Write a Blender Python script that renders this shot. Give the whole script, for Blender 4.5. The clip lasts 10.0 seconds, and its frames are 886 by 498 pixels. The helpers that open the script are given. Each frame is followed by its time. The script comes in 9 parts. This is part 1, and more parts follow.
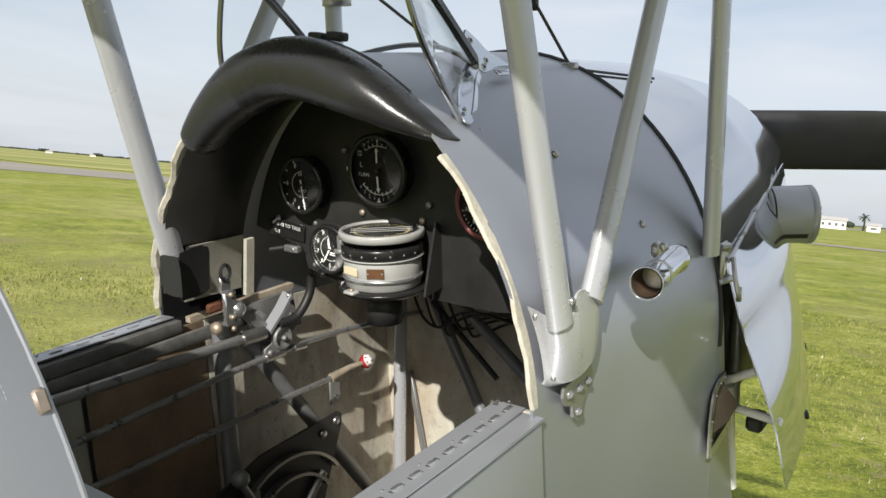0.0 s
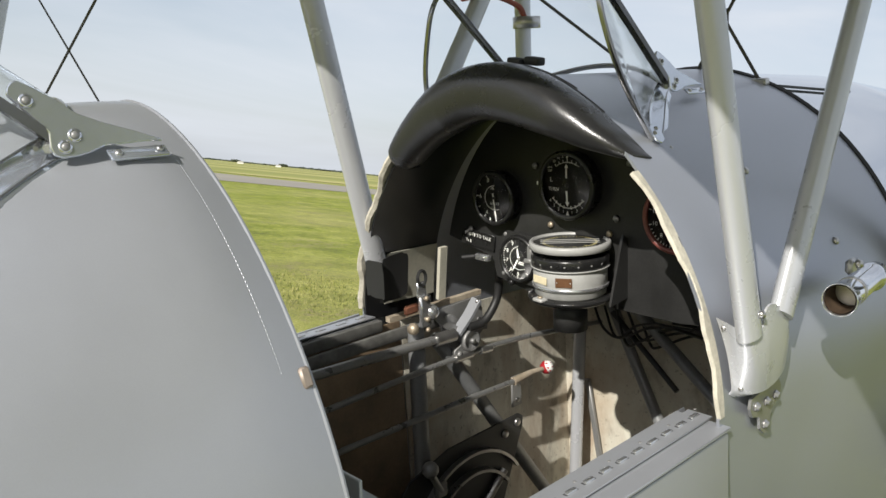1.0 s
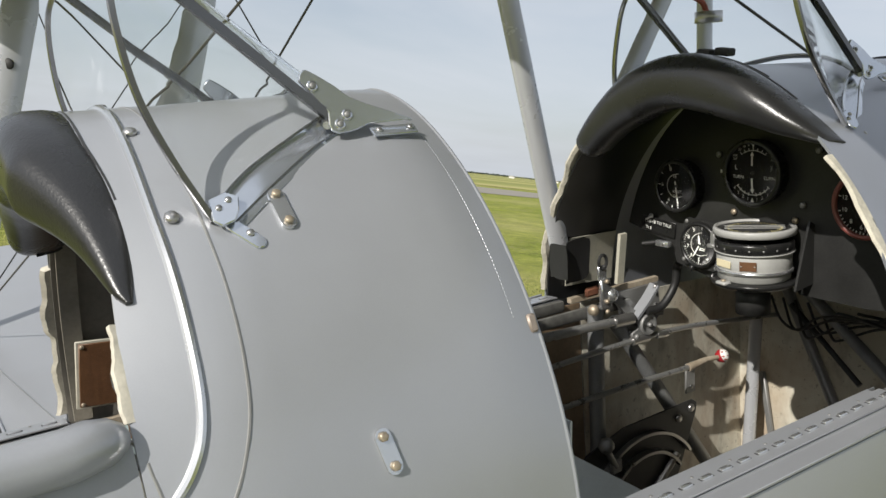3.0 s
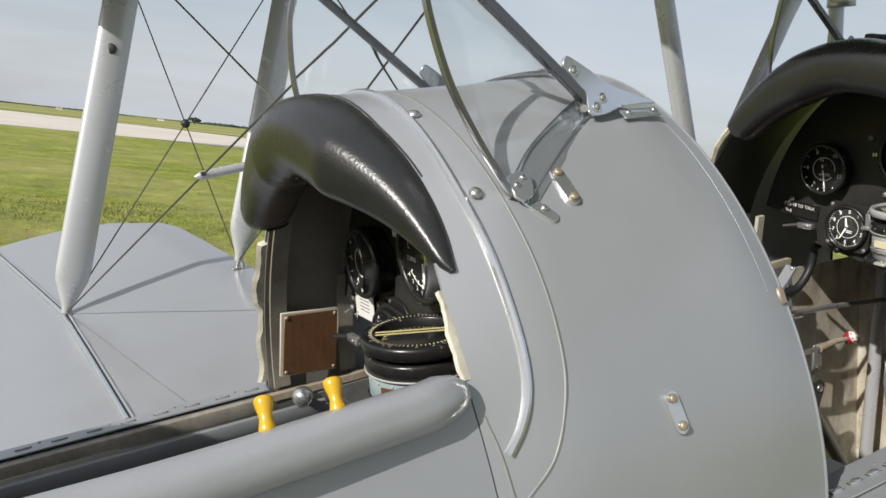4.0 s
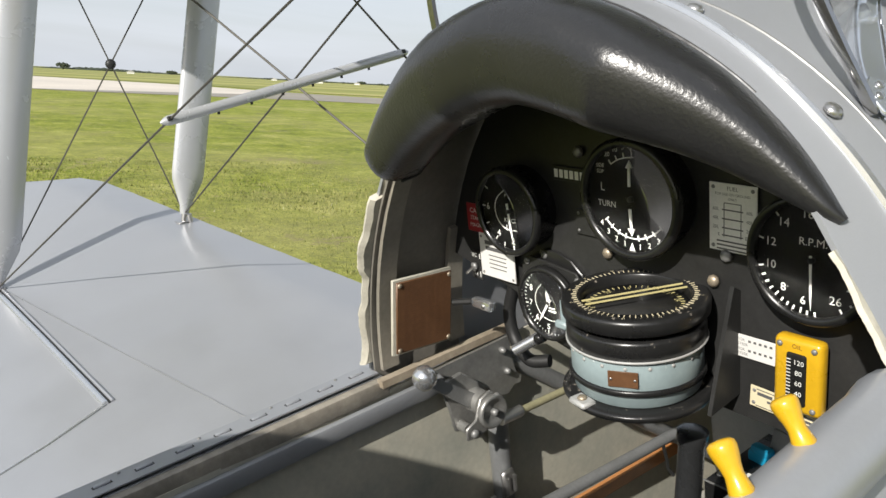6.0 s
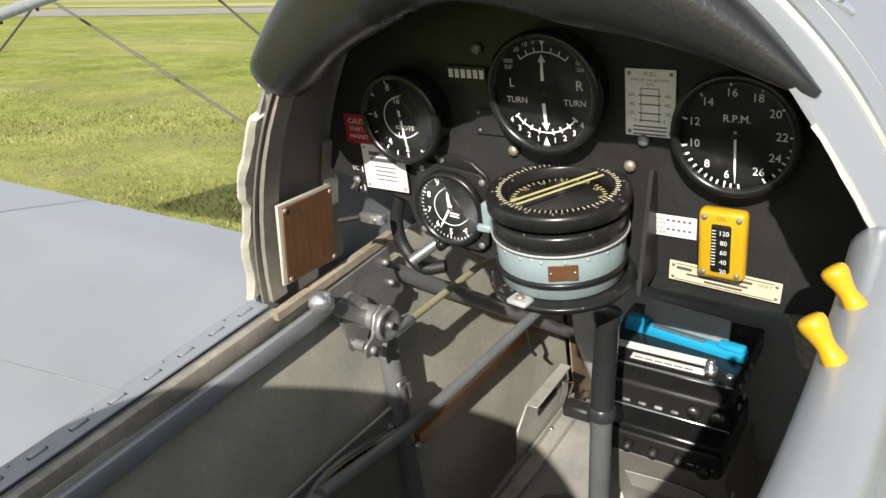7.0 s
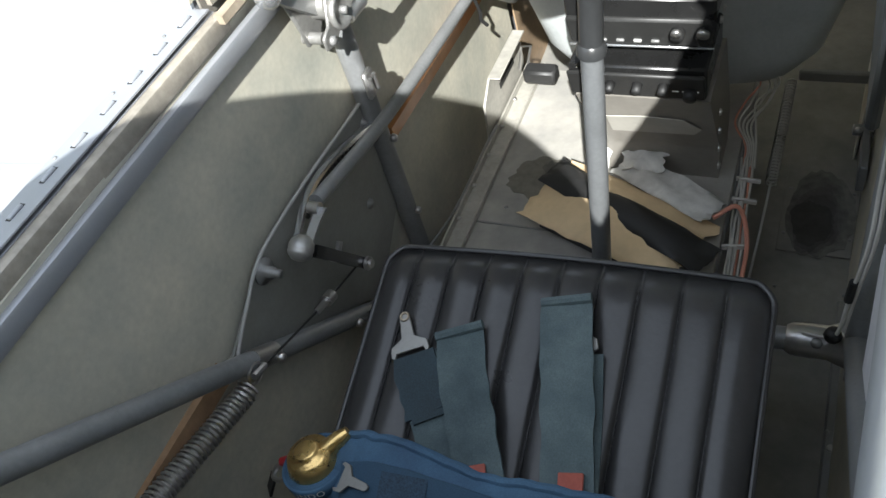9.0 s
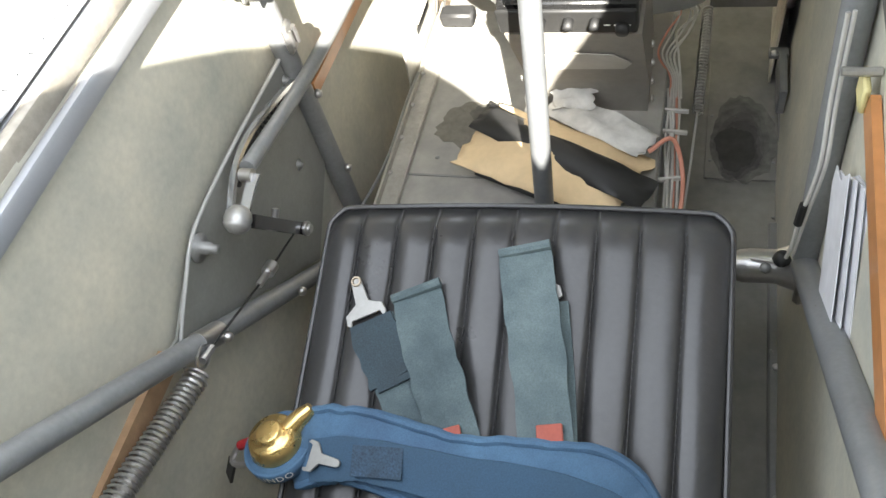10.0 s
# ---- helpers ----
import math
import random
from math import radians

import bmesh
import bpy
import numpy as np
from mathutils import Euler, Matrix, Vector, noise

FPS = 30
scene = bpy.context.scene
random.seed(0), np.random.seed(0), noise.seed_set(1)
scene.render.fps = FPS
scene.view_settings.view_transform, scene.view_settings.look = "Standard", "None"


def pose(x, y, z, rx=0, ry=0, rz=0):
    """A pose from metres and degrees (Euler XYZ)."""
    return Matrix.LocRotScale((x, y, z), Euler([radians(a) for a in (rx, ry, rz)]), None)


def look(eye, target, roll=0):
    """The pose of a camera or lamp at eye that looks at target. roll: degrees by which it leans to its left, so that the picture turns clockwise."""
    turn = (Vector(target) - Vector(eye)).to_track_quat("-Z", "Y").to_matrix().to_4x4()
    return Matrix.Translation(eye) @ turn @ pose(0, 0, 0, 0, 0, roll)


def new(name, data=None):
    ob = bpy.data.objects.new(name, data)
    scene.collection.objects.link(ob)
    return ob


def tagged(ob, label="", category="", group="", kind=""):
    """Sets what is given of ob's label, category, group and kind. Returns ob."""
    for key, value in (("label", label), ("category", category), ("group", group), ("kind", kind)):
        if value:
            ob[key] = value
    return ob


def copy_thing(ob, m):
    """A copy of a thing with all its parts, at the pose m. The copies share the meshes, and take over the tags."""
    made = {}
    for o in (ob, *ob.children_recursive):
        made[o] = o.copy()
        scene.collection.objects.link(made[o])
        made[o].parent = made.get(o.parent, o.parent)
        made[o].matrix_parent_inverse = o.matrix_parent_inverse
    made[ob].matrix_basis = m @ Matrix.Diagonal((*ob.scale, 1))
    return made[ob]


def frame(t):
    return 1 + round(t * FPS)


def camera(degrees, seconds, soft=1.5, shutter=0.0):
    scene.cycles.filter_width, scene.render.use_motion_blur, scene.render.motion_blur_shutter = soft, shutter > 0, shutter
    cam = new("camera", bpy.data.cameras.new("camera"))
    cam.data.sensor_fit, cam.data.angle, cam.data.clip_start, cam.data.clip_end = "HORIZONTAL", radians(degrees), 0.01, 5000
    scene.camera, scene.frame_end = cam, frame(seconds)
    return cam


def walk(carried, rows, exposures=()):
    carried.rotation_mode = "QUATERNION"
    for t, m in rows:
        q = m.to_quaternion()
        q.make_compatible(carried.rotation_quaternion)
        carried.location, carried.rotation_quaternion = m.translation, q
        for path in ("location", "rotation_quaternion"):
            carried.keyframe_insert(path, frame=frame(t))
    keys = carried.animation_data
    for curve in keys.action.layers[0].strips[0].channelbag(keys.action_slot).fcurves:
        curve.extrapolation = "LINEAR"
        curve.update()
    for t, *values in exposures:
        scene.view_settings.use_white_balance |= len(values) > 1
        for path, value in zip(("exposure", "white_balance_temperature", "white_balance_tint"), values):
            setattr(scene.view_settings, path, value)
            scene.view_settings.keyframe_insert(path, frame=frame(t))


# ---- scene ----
cam = camera(56.4, 10.0)
PATH = [
    (0, (0.086, 0.067, 1.887), (-1.034, 1.717, 1.737), 5.3),
    (0.5, (0.091, 0.025, 1.884), (-1.202, 1.544, 1.729), 5.5),
    (1, (0.111, -0.017, 1.889), (-1.317, 1.373, 1.726), 5.7),
    (1.5, (0.133, -0.04, 1.879), (-1.394, 1.241, 1.718), 6.0),
    (2, (0.151, -0.059, 1.873), (-1.438, 1.144, 1.704), 6.1),
    (2.2, (0.155, -0.068, 1.87), (-1.446, 1.118, 1.696), 6.2),
    (3.3, (0.154, -0.185, 1.845), (-1.518, 0.893, 1.641), 6.1),
    (3.5, (0.134, -0.234, 1.837), (-1.547, 0.827, 1.623), 6.2),
    (4, (0.084, -0.339, 1.828), (-1.609, 0.7, 1.589), 6.3),
    (4.5, (0.04, -0.427, 1.817), (-1.653, 0.605, 1.562), 6.3),
    (5, (-0.022, -0.467, 1.799), (-1.7, 0.584, 1.514), 6.3),
    (5.2, (-0.063, -0.458, 1.794), (-1.735, 0.599, 1.497), 6.1),
    (6.3, (-0.31, -0.475, 1.797), (-1.7, 0.894, 1.359), 1.8),
    (6.5, (-0.338, -0.498, 1.801), (-1.612, 0.968, 1.321), 1.2),
    (7, (-0.384, -0.538, 1.791), (-1.45, 1.047, 1.198), -0.1),
    (7.5, (-0.404, -0.557, 1.785), (-1.3, 1.073, 1.049), -1.4),
    (8, (-0.429, -0.553, 1.763), (-1.279, 1.039, 0.902), -3.4),
    (8.5, (-0.455, -0.541, 1.738), (-1.276, 0.966, 0.71), -6.5),
    (9, (-0.468, -0.548, 1.726), (-1.255, 0.844, 0.524), -10.4),
    (9.5, (-0.506, -0.546, 1.715), (-1.191, 0.771, 0.375), -12.6),
    (10, (-0.527, -0.533, 1.715), (-1.084, 0.856, 0.388), -10.7),
]
walk(cam, [(t, look(eye, target, roll)) for t, eye, target, roll in PATH],
     [(0, 0.4, 6500, 10), (2, 0.27, 6500, 10), (5, 0.13, 6500, 10), (6.3, 0.52, 6500, 10), (7, 0.68, 6500, 10), (7.5, 0.65, 6450, 10), (8, 0.80, 6400, 10), (8.5, 1.2, 6250, 9), (9, 1.75, 6100, 8), (9.5, 2.6, 6250, 7), (10, 3.4, 6600, 9)])

# ---- light ----
SUN_FROM = Vector((1.2, -3.75, 2.12)).normalized()
world = bpy.data.worlds.new("sky")
scene.world = world
world.use_nodes = True
wn = world.node_tree.nodes
wl = world.node_tree.links
sky = wn.new("ShaderNodeTexSky")
sky.sky_type = "NISHITA"
sky.sun_disc = False
sky.sun_elevation = math.asin(SUN_FROM.z)
sky.sun_rotation = math.atan2(SUN_FROM.x, SUN_FROM.y)
sky.dust_density = 2.0
sky.air_density = 1.0
tc = wn.new("ShaderNodeTexCoord")
mp = wn.new("ShaderNodeMapping")
mp.inputs["Scale"].default_value = (1.0, 1.0, 5.5)
cl = wn.new("ShaderNodeTexNoise")
cl.inputs["Scale"].default_value = 1.6
cl.inputs["Detail"].default_value = 5.0
cl.inputs["Roughness"].default_value = 0.55
cl.inputs["Distortion"].default_value = 0.6
ramp = wn.new("ShaderNodeMapRange")
ramp.inputs["From Min"].default_value = 0.25
ramp.inputs["From Max"].default_value = 0.75
ramp.inputs["To Min"].default_value = 0.42
ramp.inputs["To Max"].default_value = 1.0
mixc = wn.new("ShaderNodeMix")
mixc.data_type = "RGBA"
CLOUD = (6.6, 7.0, 7.6, 1.0)
mixc.inputs["B"].default_value = CLOUD
wl.new(tc.outputs["Generated"], mp.inputs["Vector"])
wl.new(mp.outputs["Vector"], cl.inputs["Vector"])
wl.new(cl.outputs["Fac"], ramp.inputs["Value"])
wl.new(ramp.outputs["Result"], mixc.inputs["Factor"])
wl.new(sky.outputs["Color"], mixc.inputs["A"])
wl.new(mixc.outputs["Result"], wn["Background"].inputs["Color"])
wn["Background"].inputs["Strength"].default_value = 0.09

sun_data = bpy.data.lights.new("sun", "SUN")
sun_data.energy = 4.4
sun_data.angle = radians(0.6)
sun_data.color = (1.0, 0.96, 0.89)
sun = new("sun", sun_data)
sun.matrix_world = look((0, 0, 0), tuple(-SUN_FROM))

# ---- building kit ----
# The aircraft's own frame: x to starboard, y ahead along the fuselage, z up; it sits tail-down on the grass.
A = pose(-0.716, 0.13, 1.66, 11.6, 0, 0)


def T(x, y, z):
    return Matrix.Translation((x, y, z))


def S(x, y, z):
    return Matrix.Diagonal((x, y, z, 1))


def join(*bms):
    """All the given pieces in one bmesh; the pieces are freed."""
    out = bmesh.new()
    for b in bms:
        tmp = bpy.data.meshes.new("tmp")
        b.to_mesh(tmp)
        b.free()
        out.from_mesh(tmp)
        bpy.data.meshes.remove(tmp)
    return out


def moved(bm, m):
    bm.transform(m)
    return bm


def box(sx, sy, sz, m=Matrix(), bevel=0.0, segs=2):
    bm = bmesh.new()
    bmesh.ops.create_cube(bm, size=1.0, matrix=S(sx, sy, sz))
    if bevel:
        bmesh.ops.bevel(bm, geom=bm.edges[:], offset=bevel, segments=segs, profile=0.5, affect="EDGES")
    bm.transform(m)
    return bm


def lathe(profile, n=24, m=Matrix(), cap=True):
    """A turned body round the z axis from pairs of radius and height, from bottom to top."""
    bm = bmesh.new()
    rings = []
    for r, z in profile:
        if r < 1e-6:
            rings.append([bm.verts.new((0, 0, z))])
        else:
            rings.append([bm.verts.new((r * math.cos(2 * math.pi * k / n), r * math.sin(2 * math.pi * k / n), z)) for k in range(n)])
    for a, b in zip(rings, rings[1:]):
        for k in range(n):
            j = (k + 1) % n
            if len(a) == 1 and len(b) == 1:
                continue
            if len(a) == 1:
                bm.faces.new((a[0], b[j], b[k]))
            elif len(b) == 1:
                bm.faces.new((a[k], a[j], b[0]))
            else:
                bm.faces.new((a[k], a[j], b[j], b[k]))
    if cap:
        if len(rings[0]) > 1:
            bm.faces.new(rings[0][::-1])
        if len(rings[-1]) > 1:
            bm.faces.new(rings[-1])
    bm.transform(m)
    return bm


def loft(rings, closed=True, cap=True):
    """Rings of the same number of points, skinned in order."""
    bm = bmesh.new()
    vs = [[bm.verts.new(p) for p in ring] for ring in rings]
    n = len(vs[0])
    for a, b in zip(vs, vs[1:]):
        for k in range(n if closed else n - 1):
            j = (k + 1) % n
            bm.faces.new((a[k], a[j], b[j], b[k]))
    if cap and closed:
        bm.faces.new(vs[0][::-1])
        bm.faces.new(vs[-1])
    bmesh.ops.recalc_face_normals(bm, faces=bm.faces[:])
    return bm


def smooth_path(pts, per=8):
    """A rounded line through the given points."""
    pts = [Vector(p) for p in pts]
    if len(pts) < 3:
        return pts
    out = []
    ext = [pts[0] * 2 - pts[1]] + pts + [pts[-1] * 2 - pts[-2]]
    for i in range(1, len(ext) - 2):
        p0, p1, p2, p3 = ext[i - 1 : i + 3]
        for k in range(per):
            t = k / per
            out.append(0.5 * ((2 * p1) + (p2 - p0) * t + (2 * p0 - 5 * p1 + 4 * p2 - p3) * t * t + (3 * p1 - p0 - 3 * p2 + p3) * t ** 3))
    out.append(pts[-1])
    return out


def sweep(pts, r, n=10, cap=True, shape=None, up=None):
    """A tube along a line; r one radius or one for each point; shape: pairs across and up for another section; up: held direction."""
    pts = [Vector(p) for p in pts]
    rs = list(r) if hasattr(r, "__len__") else [r] * len(pts)
    sec = shape or [(math.cos(2 * math.pi * k / n), math.sin(2 * math.pi * k / n)) for k in range(n)]
    rings = []
    side = None
    for i, p in enumerate(pts):
        d = (pts[min(i + 1, len(pts) - 1)] - pts[max(i - 1, 0)]).normalized()
        if up is not None:
            side = d.cross(Vector(up)).normalized()
        elif side is None:
            side = d.cross(Vector((0, 0, 1)) if abs(d.z) < 0.9 else Vector((0, 1, 0))).normalized()
        else:
            side = (side - d * side.dot(d)).normalized()
        top = side.cross(d)
        rings.append([p + rs[i] * (u * side + v * top) for u, v in sec])
    return loft(rings, True, cap)


def rod(a, b, r, n=10):
    return sweep([a, b], r, n)


def plate(outline, thick, m=Matrix(), bevel=0.0):
    """A flat shape in x and y, given thickness upwards in z."""
    bm = bmesh.new()
    f = bm.faces.new([bm.verts.new((x, y, 0)) for x, y in outline])
    ext = bmesh.ops.extrude_face_region(bm, geom=[f])
    bmesh.ops.translate(bm, verts=[v for v in ext["geom"] if isinstance(v, bmesh.types.BMVert)], vec=(0, 0, thick))
    bmesh.ops.recalc_face_normals(bm, faces=bm.faces[:])
    if bevel:
        bmesh.ops.bevel(bm, geom=bm.edges[:], offset=bevel, segments=1, affect="EDGES")
    bm.transform(m)
    return bm


def two_sided(rings, t, inner=None):
    """A sheet with thickness: its outer grid of points, and an inner one or a step inward."""
    bm = bmesh.new()
    o = [[bm.verts.new(p) for p in r] for r in rings]
    i = [[bm.verts.new(p) for p in r] for r in inner] if inner else [[bm.verts.new(p - Vector((t, 0, 0))) for p in r] for r in rings]
    for a in range(len(o) - 1):
        for b in range(len(o[0]) - 1):
            bm.faces.new((o[a][b], o[a][b + 1], o[a + 1][b + 1], o[a + 1][b]))
            bm.faces.new((i[a][b], i[a + 1][b], i[a + 1][b + 1], i[a][b + 1]))
    for a in range(len(o) - 1):
        for b in (0, len(o[0]) - 1):
            bm.faces.new((o[a][b], o[a + 1][b], i[a + 1][b], i[a][b]))
    for b in range(len(o[0]) - 1):
        for a in (0, len(o) - 1):
            bm.faces.new((o[a][b], i[a][b], i[a][b + 1], o[a][b + 1]))
    bmesh.ops.recalc_face_normals(bm, faces=bm.faces[:])
    return bm


def disc(r, thick, n=24, m=Matrix()):
    return lathe([(r, 0), (r, thick)], n, m)


def along(a, b):
    """The pose whose z axis runs from a to b, at a."""
    d = Vector(b) - Vector(a)
    return Matrix.Translation(a) @ d.to_track_quat("Z", "Y").to_matrix().to_4x4()


def bolt(p, d, r=0.005, h=0.004):
    """A domed screw head at p that looks along d."""
    return lathe([(r, 0), (r, h * 0.4), (r * 0.75, h * 0.85), (0, h)], 8, along(p, Vector(p) + Vector(d)))


def part(name, bm, material, parent, label="", sharp=38):
    """One mesh object under a thing or a part."""
    me = bpy.data.meshes.new(name)
    for e in bm.edges:
        e.smooth = len(e.link_faces) == 2 and e.calc_face_angle(0.0) < radians(sharp)
    for f in bm.faces:
        f.smooth = True
    bm.to_mesh(me)
    bm.free()
    me.materials.append(material)
    ob = new(name, me)
    if parent is not None:
        ob.parent = parent
    return tagged(ob, label)


def thing(name, label, category, m=Matrix(), group="", kind=""):
    """An empty at the thing's place in the aircraft's frame, to which its parts belong."""
    ob = new(name)
    ob.empty_display_size = 0.05
    ob.matrix_world = A @ m
    return tagged(ob, label, category, group, kind)


# ---- materials ----
def mat(name, color, rough=0.5, metal=0.0, grain=0.06, grain_scale=60.0, stain=0.08, stain_scale=4.0, bump=0.02, bump_scale=200.0,
        coat=0.0, spec=0.5, tint=None, rough_var=0.08, wear=None, wear_amount=0.0, wear_scale=25.0, random_shade=0.0):
    """A painted or bare surface: base colour with fine grain, broader stains, fine relief and chips of another colour."""
    m = bpy.data.materials.new(name)
    m.use_nodes = True
    n, l = m.node_tree.nodes, m.node_tree.links
    b = n["Principled BSDF"]
    co = n.new("ShaderNodeTexCoord")

    def noise_at(scale, detail=4.0, rough_=0.55):
        t = n.new("ShaderNodeTexNoise")
        t.inputs["Scale"].default_value = scale
        t.inputs["Detail"].default_value = detail
        t.inputs["Roughness"].default_value = rough_
        l.new(co.outputs["Object"], t.inputs["Vector"])
        return t

    def spread(src, lo, hi):
        r = n.new("ShaderNodeMapRange")
        r.inputs["From Min"].default_value, r.inputs["From Max"].default_value = 0.25, 0.75
        r.inputs["To Min"].default_value, r.inputs["To Max"].default_value = lo, hi
        l.new(src, r.inputs["Value"])
        return r.outputs["Result"]

    fine, broad = noise_at(grain_scale), noise_at(stain_scale, 6.0, 0.62)
    mul = n.new("ShaderNodeMath")
    mul.operation = "MULTIPLY"
    l.new(spread(fine.outputs["Fac"], 1 - grain, 1 + grain), mul.inputs[0])
    l.new(spread(broad.outputs["Fac"], 1 - stain, 1 + stain), mul.inputs[1])
    value = mul.outputs[0]
    if random_shade:
        info = n.new("ShaderNodeObjectInfo")
        r = n.new("ShaderNodeMapRange")
        r.inputs["To Min"].default_value, r.inputs["To Max"].default_value = 1 - random_shade, 1 + random_shade
        l.new(info.outputs["Random"], r.inputs["Value"])
        m2 = n.new("ShaderNodeMath")
        m2.operation = "MULTIPLY"
        l.new(value, m2.inputs[0])
        l.new(r.outputs["Result"], m2.inputs[1])
        value = m2.outputs[0]
    base = n.new("ShaderNodeMix")
    base.data_type = "RGBA"
    base.inputs["A"].default_value = (*color, 1)
    base.inputs["B"].default_value = (*(tint or color), 1)
    l.new(spread(broad.outputs["Fac"], 0.0, 1.0), base.inputs["Factor"])
    shade = n.new("ShaderNodeVectorMath")
    shade.operation = "SCALE"
    l.new(base.outputs["Result"], shade.inputs[0])
    l.new(value, shade.inputs["Scale"])
    out = shade.outputs["Vector"]
    if wear:
        chips = noise_at(wear_scale, 8.0, 0.7)
        step = n.new("ShaderNodeMapRange")
        step.inputs["From Min"].default_value = 0.72 - 0.25 * wear_amount
        step.inputs["From Max"].default_value = 0.75 - 0.25 * wear_amount
        l.new(chips.outputs["Fac"], step.inputs["Value"])
        mw = n.new("ShaderNodeMix")
        mw.data_type = "RGBA"
        mw.inputs["B"].default_value = (*wear, 1)
        l.new(step.outputs["Result"], mw.inputs["Factor"])
        l.new(out, mw.inputs["A"])
        out = mw.outputs["Result"]
    l.new(out, b.inputs["Base Color"])
    l.new(spread(broad.outputs["Fac"], max(rough - rough_var, 0.02), min(rough + rough_var, 1)), b.inputs["Roughness"])
    b.inputs["Metallic"].default_value = metal
    b.inputs["Coat Weight"].default_value = coat
    b.inputs["Coat Roughness"].default_value = 0.12
    b.inputs["Specular IOR Level"].default_value = spec
    if bump:
        rel = noise_at(bump_scale, 3.0)
        bp = n.new("ShaderNodeBump")
        bp.inputs["Strength"].default_value = 0.35
        bp.inputs["Distance"].default_value = bump * 0.01
        l.new(rel.outputs["Fac"], bp.inputs["Height"])
        l.new(bp.outputs["Normal"], b.inputs["Normal"])
    return m


SILVER = mat("silver_dope", (0.325, 0.336, 0.358), 0.37, 0.28, 0.02, 900, 0.055, 4.0, 0.008, 700, coat=0.25)
SILVER_BARE = mat("polished_aluminium", (0.66, 0.67, 0.68), 0.22, 0.85, 0.02, 300, 0.05, 5.0, 0.006, 40)
STRUT = mat("silver_strut_paint", (0.49, 0.50, 0.52), 0.27, 0.30, 0.01, 500, 0.03, 3.0, 0, coat=0.2, rough_var=0.02)
CHROME = mat("chrome", (0.70, 0.71, 0.74), 0.10, 0.92, 0.02, 200, 0.05, 12.0, 0, rough_var=0.03)
BRACKET = mat("bright_plated_metal", (0.64, 0.68, 0.74), 0.13, 0.82, 0.02, 200, 0.06, 12.0, 0.004, 60)
POST = mat("dark_plated_steel", (0.36, 0.36, 0.37), 0.18, 0.9, 0.03, 200, 0.08, 12.0, 0.004, 60)
DARK_POST = mat("blackened_steel", (0.16, 0.16, 0.165), 0.2, 0.9, 0.03, 200, 0.08, 12.0, 0.004, 60)
WIRE = mat("bronzed_wire", (0.09, 0.085, 0.075), 0.6, 0.5, 0.1, 300, 0.1, 20.0, 0)
STEEL = mat("bare_steel", (0.48, 0.47, 0.46), 0.32, 0.9, 0.06, 300, 0.12, 20.0, 0.01, 200)
DULL_STEEL = mat("dull_grey_metal", (0.25, 0.25, 0.245), 0.45, 0.4, 0.06, 300, 0.12, 14.0, 0.01, 200, wear=(0.45, 0.45, 0.44), wear_amount=0.25)
LEATHER = mat("black_leather", (0.018, 0.018, 0.0185), 0.29, 0.0, 0.12, 260, 0.2, 6.0, 0.09, 330, spec=0.62, rough_var=0.06)
VINYL = mat("black_vinyl", (0.036, 0.0355, 0.036), 0.32, 0.0, 0.1, 160, 0.2, 9.0, 0.12, 70)
BLACK = mat("black_panel_paint", (0.024, 0.024, 0.0235), 0.46, 0.0, 0.15, 300, 0.35, 10.0, 0.03, 400, spec=0.4, wear=(0.13, 0.125, 0.11), wear_amount=0.10, wear_scale=55)
DIAL_BLACK = mat("matt_black_dial", (0.020, 0.020, 0.019), 0.8, 0.0, 0.1, 300, 0.2, 30.0, 0, spec=0.12)
BLACK_GLOSS = mat("black_enamel", (0.014, 0.014, 0.014), 0.28, 0.0, 0.1, 200, 0.2, 20.0, 0.01, 300, wear=(0.30, 0.29, 0.27), wear_amount=0.16, wear_scale=75)
WHITE = mat("white_marking", (0.82, 0.82, 0.78), 0.5, 0.0, 0.05, 400, 0.05, 30.0, 0.0)
FRONT_METAL = mat("silver_metal_sheet", (0.375, 0.392, 0.435), 0.38, 0.62, 0.015, 900, 0.05, 3.0, 0.006, 500, coat=0.1)
LINER = mat("grey_green_liner", (0.425, 0.43, 0.375), 0.5, 0.0, 0.08, 120, 0.20, 7.0, 0.02, 300, tint=(0.51, 0.47, 0.375), wear=(0.30, 0.24, 0.16), wear_amount=0.06, wear_scale=13)
# Brown oil stain, with the aft bay's shade put into the colour as well.
BROWN_FABRIC = mat("oil_browned_shaded_fabric", (0.17, 0.125, 0.085), 0.5, 0.0, 0.12, 160, 0.35, 6.0, 0.03, 200, tint=(0.28, 0.20, 0.125), wear=(0.36, 0.20, 0.09), wear_amount=0.05, wear_scale=9)
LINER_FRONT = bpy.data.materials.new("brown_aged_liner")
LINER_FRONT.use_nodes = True


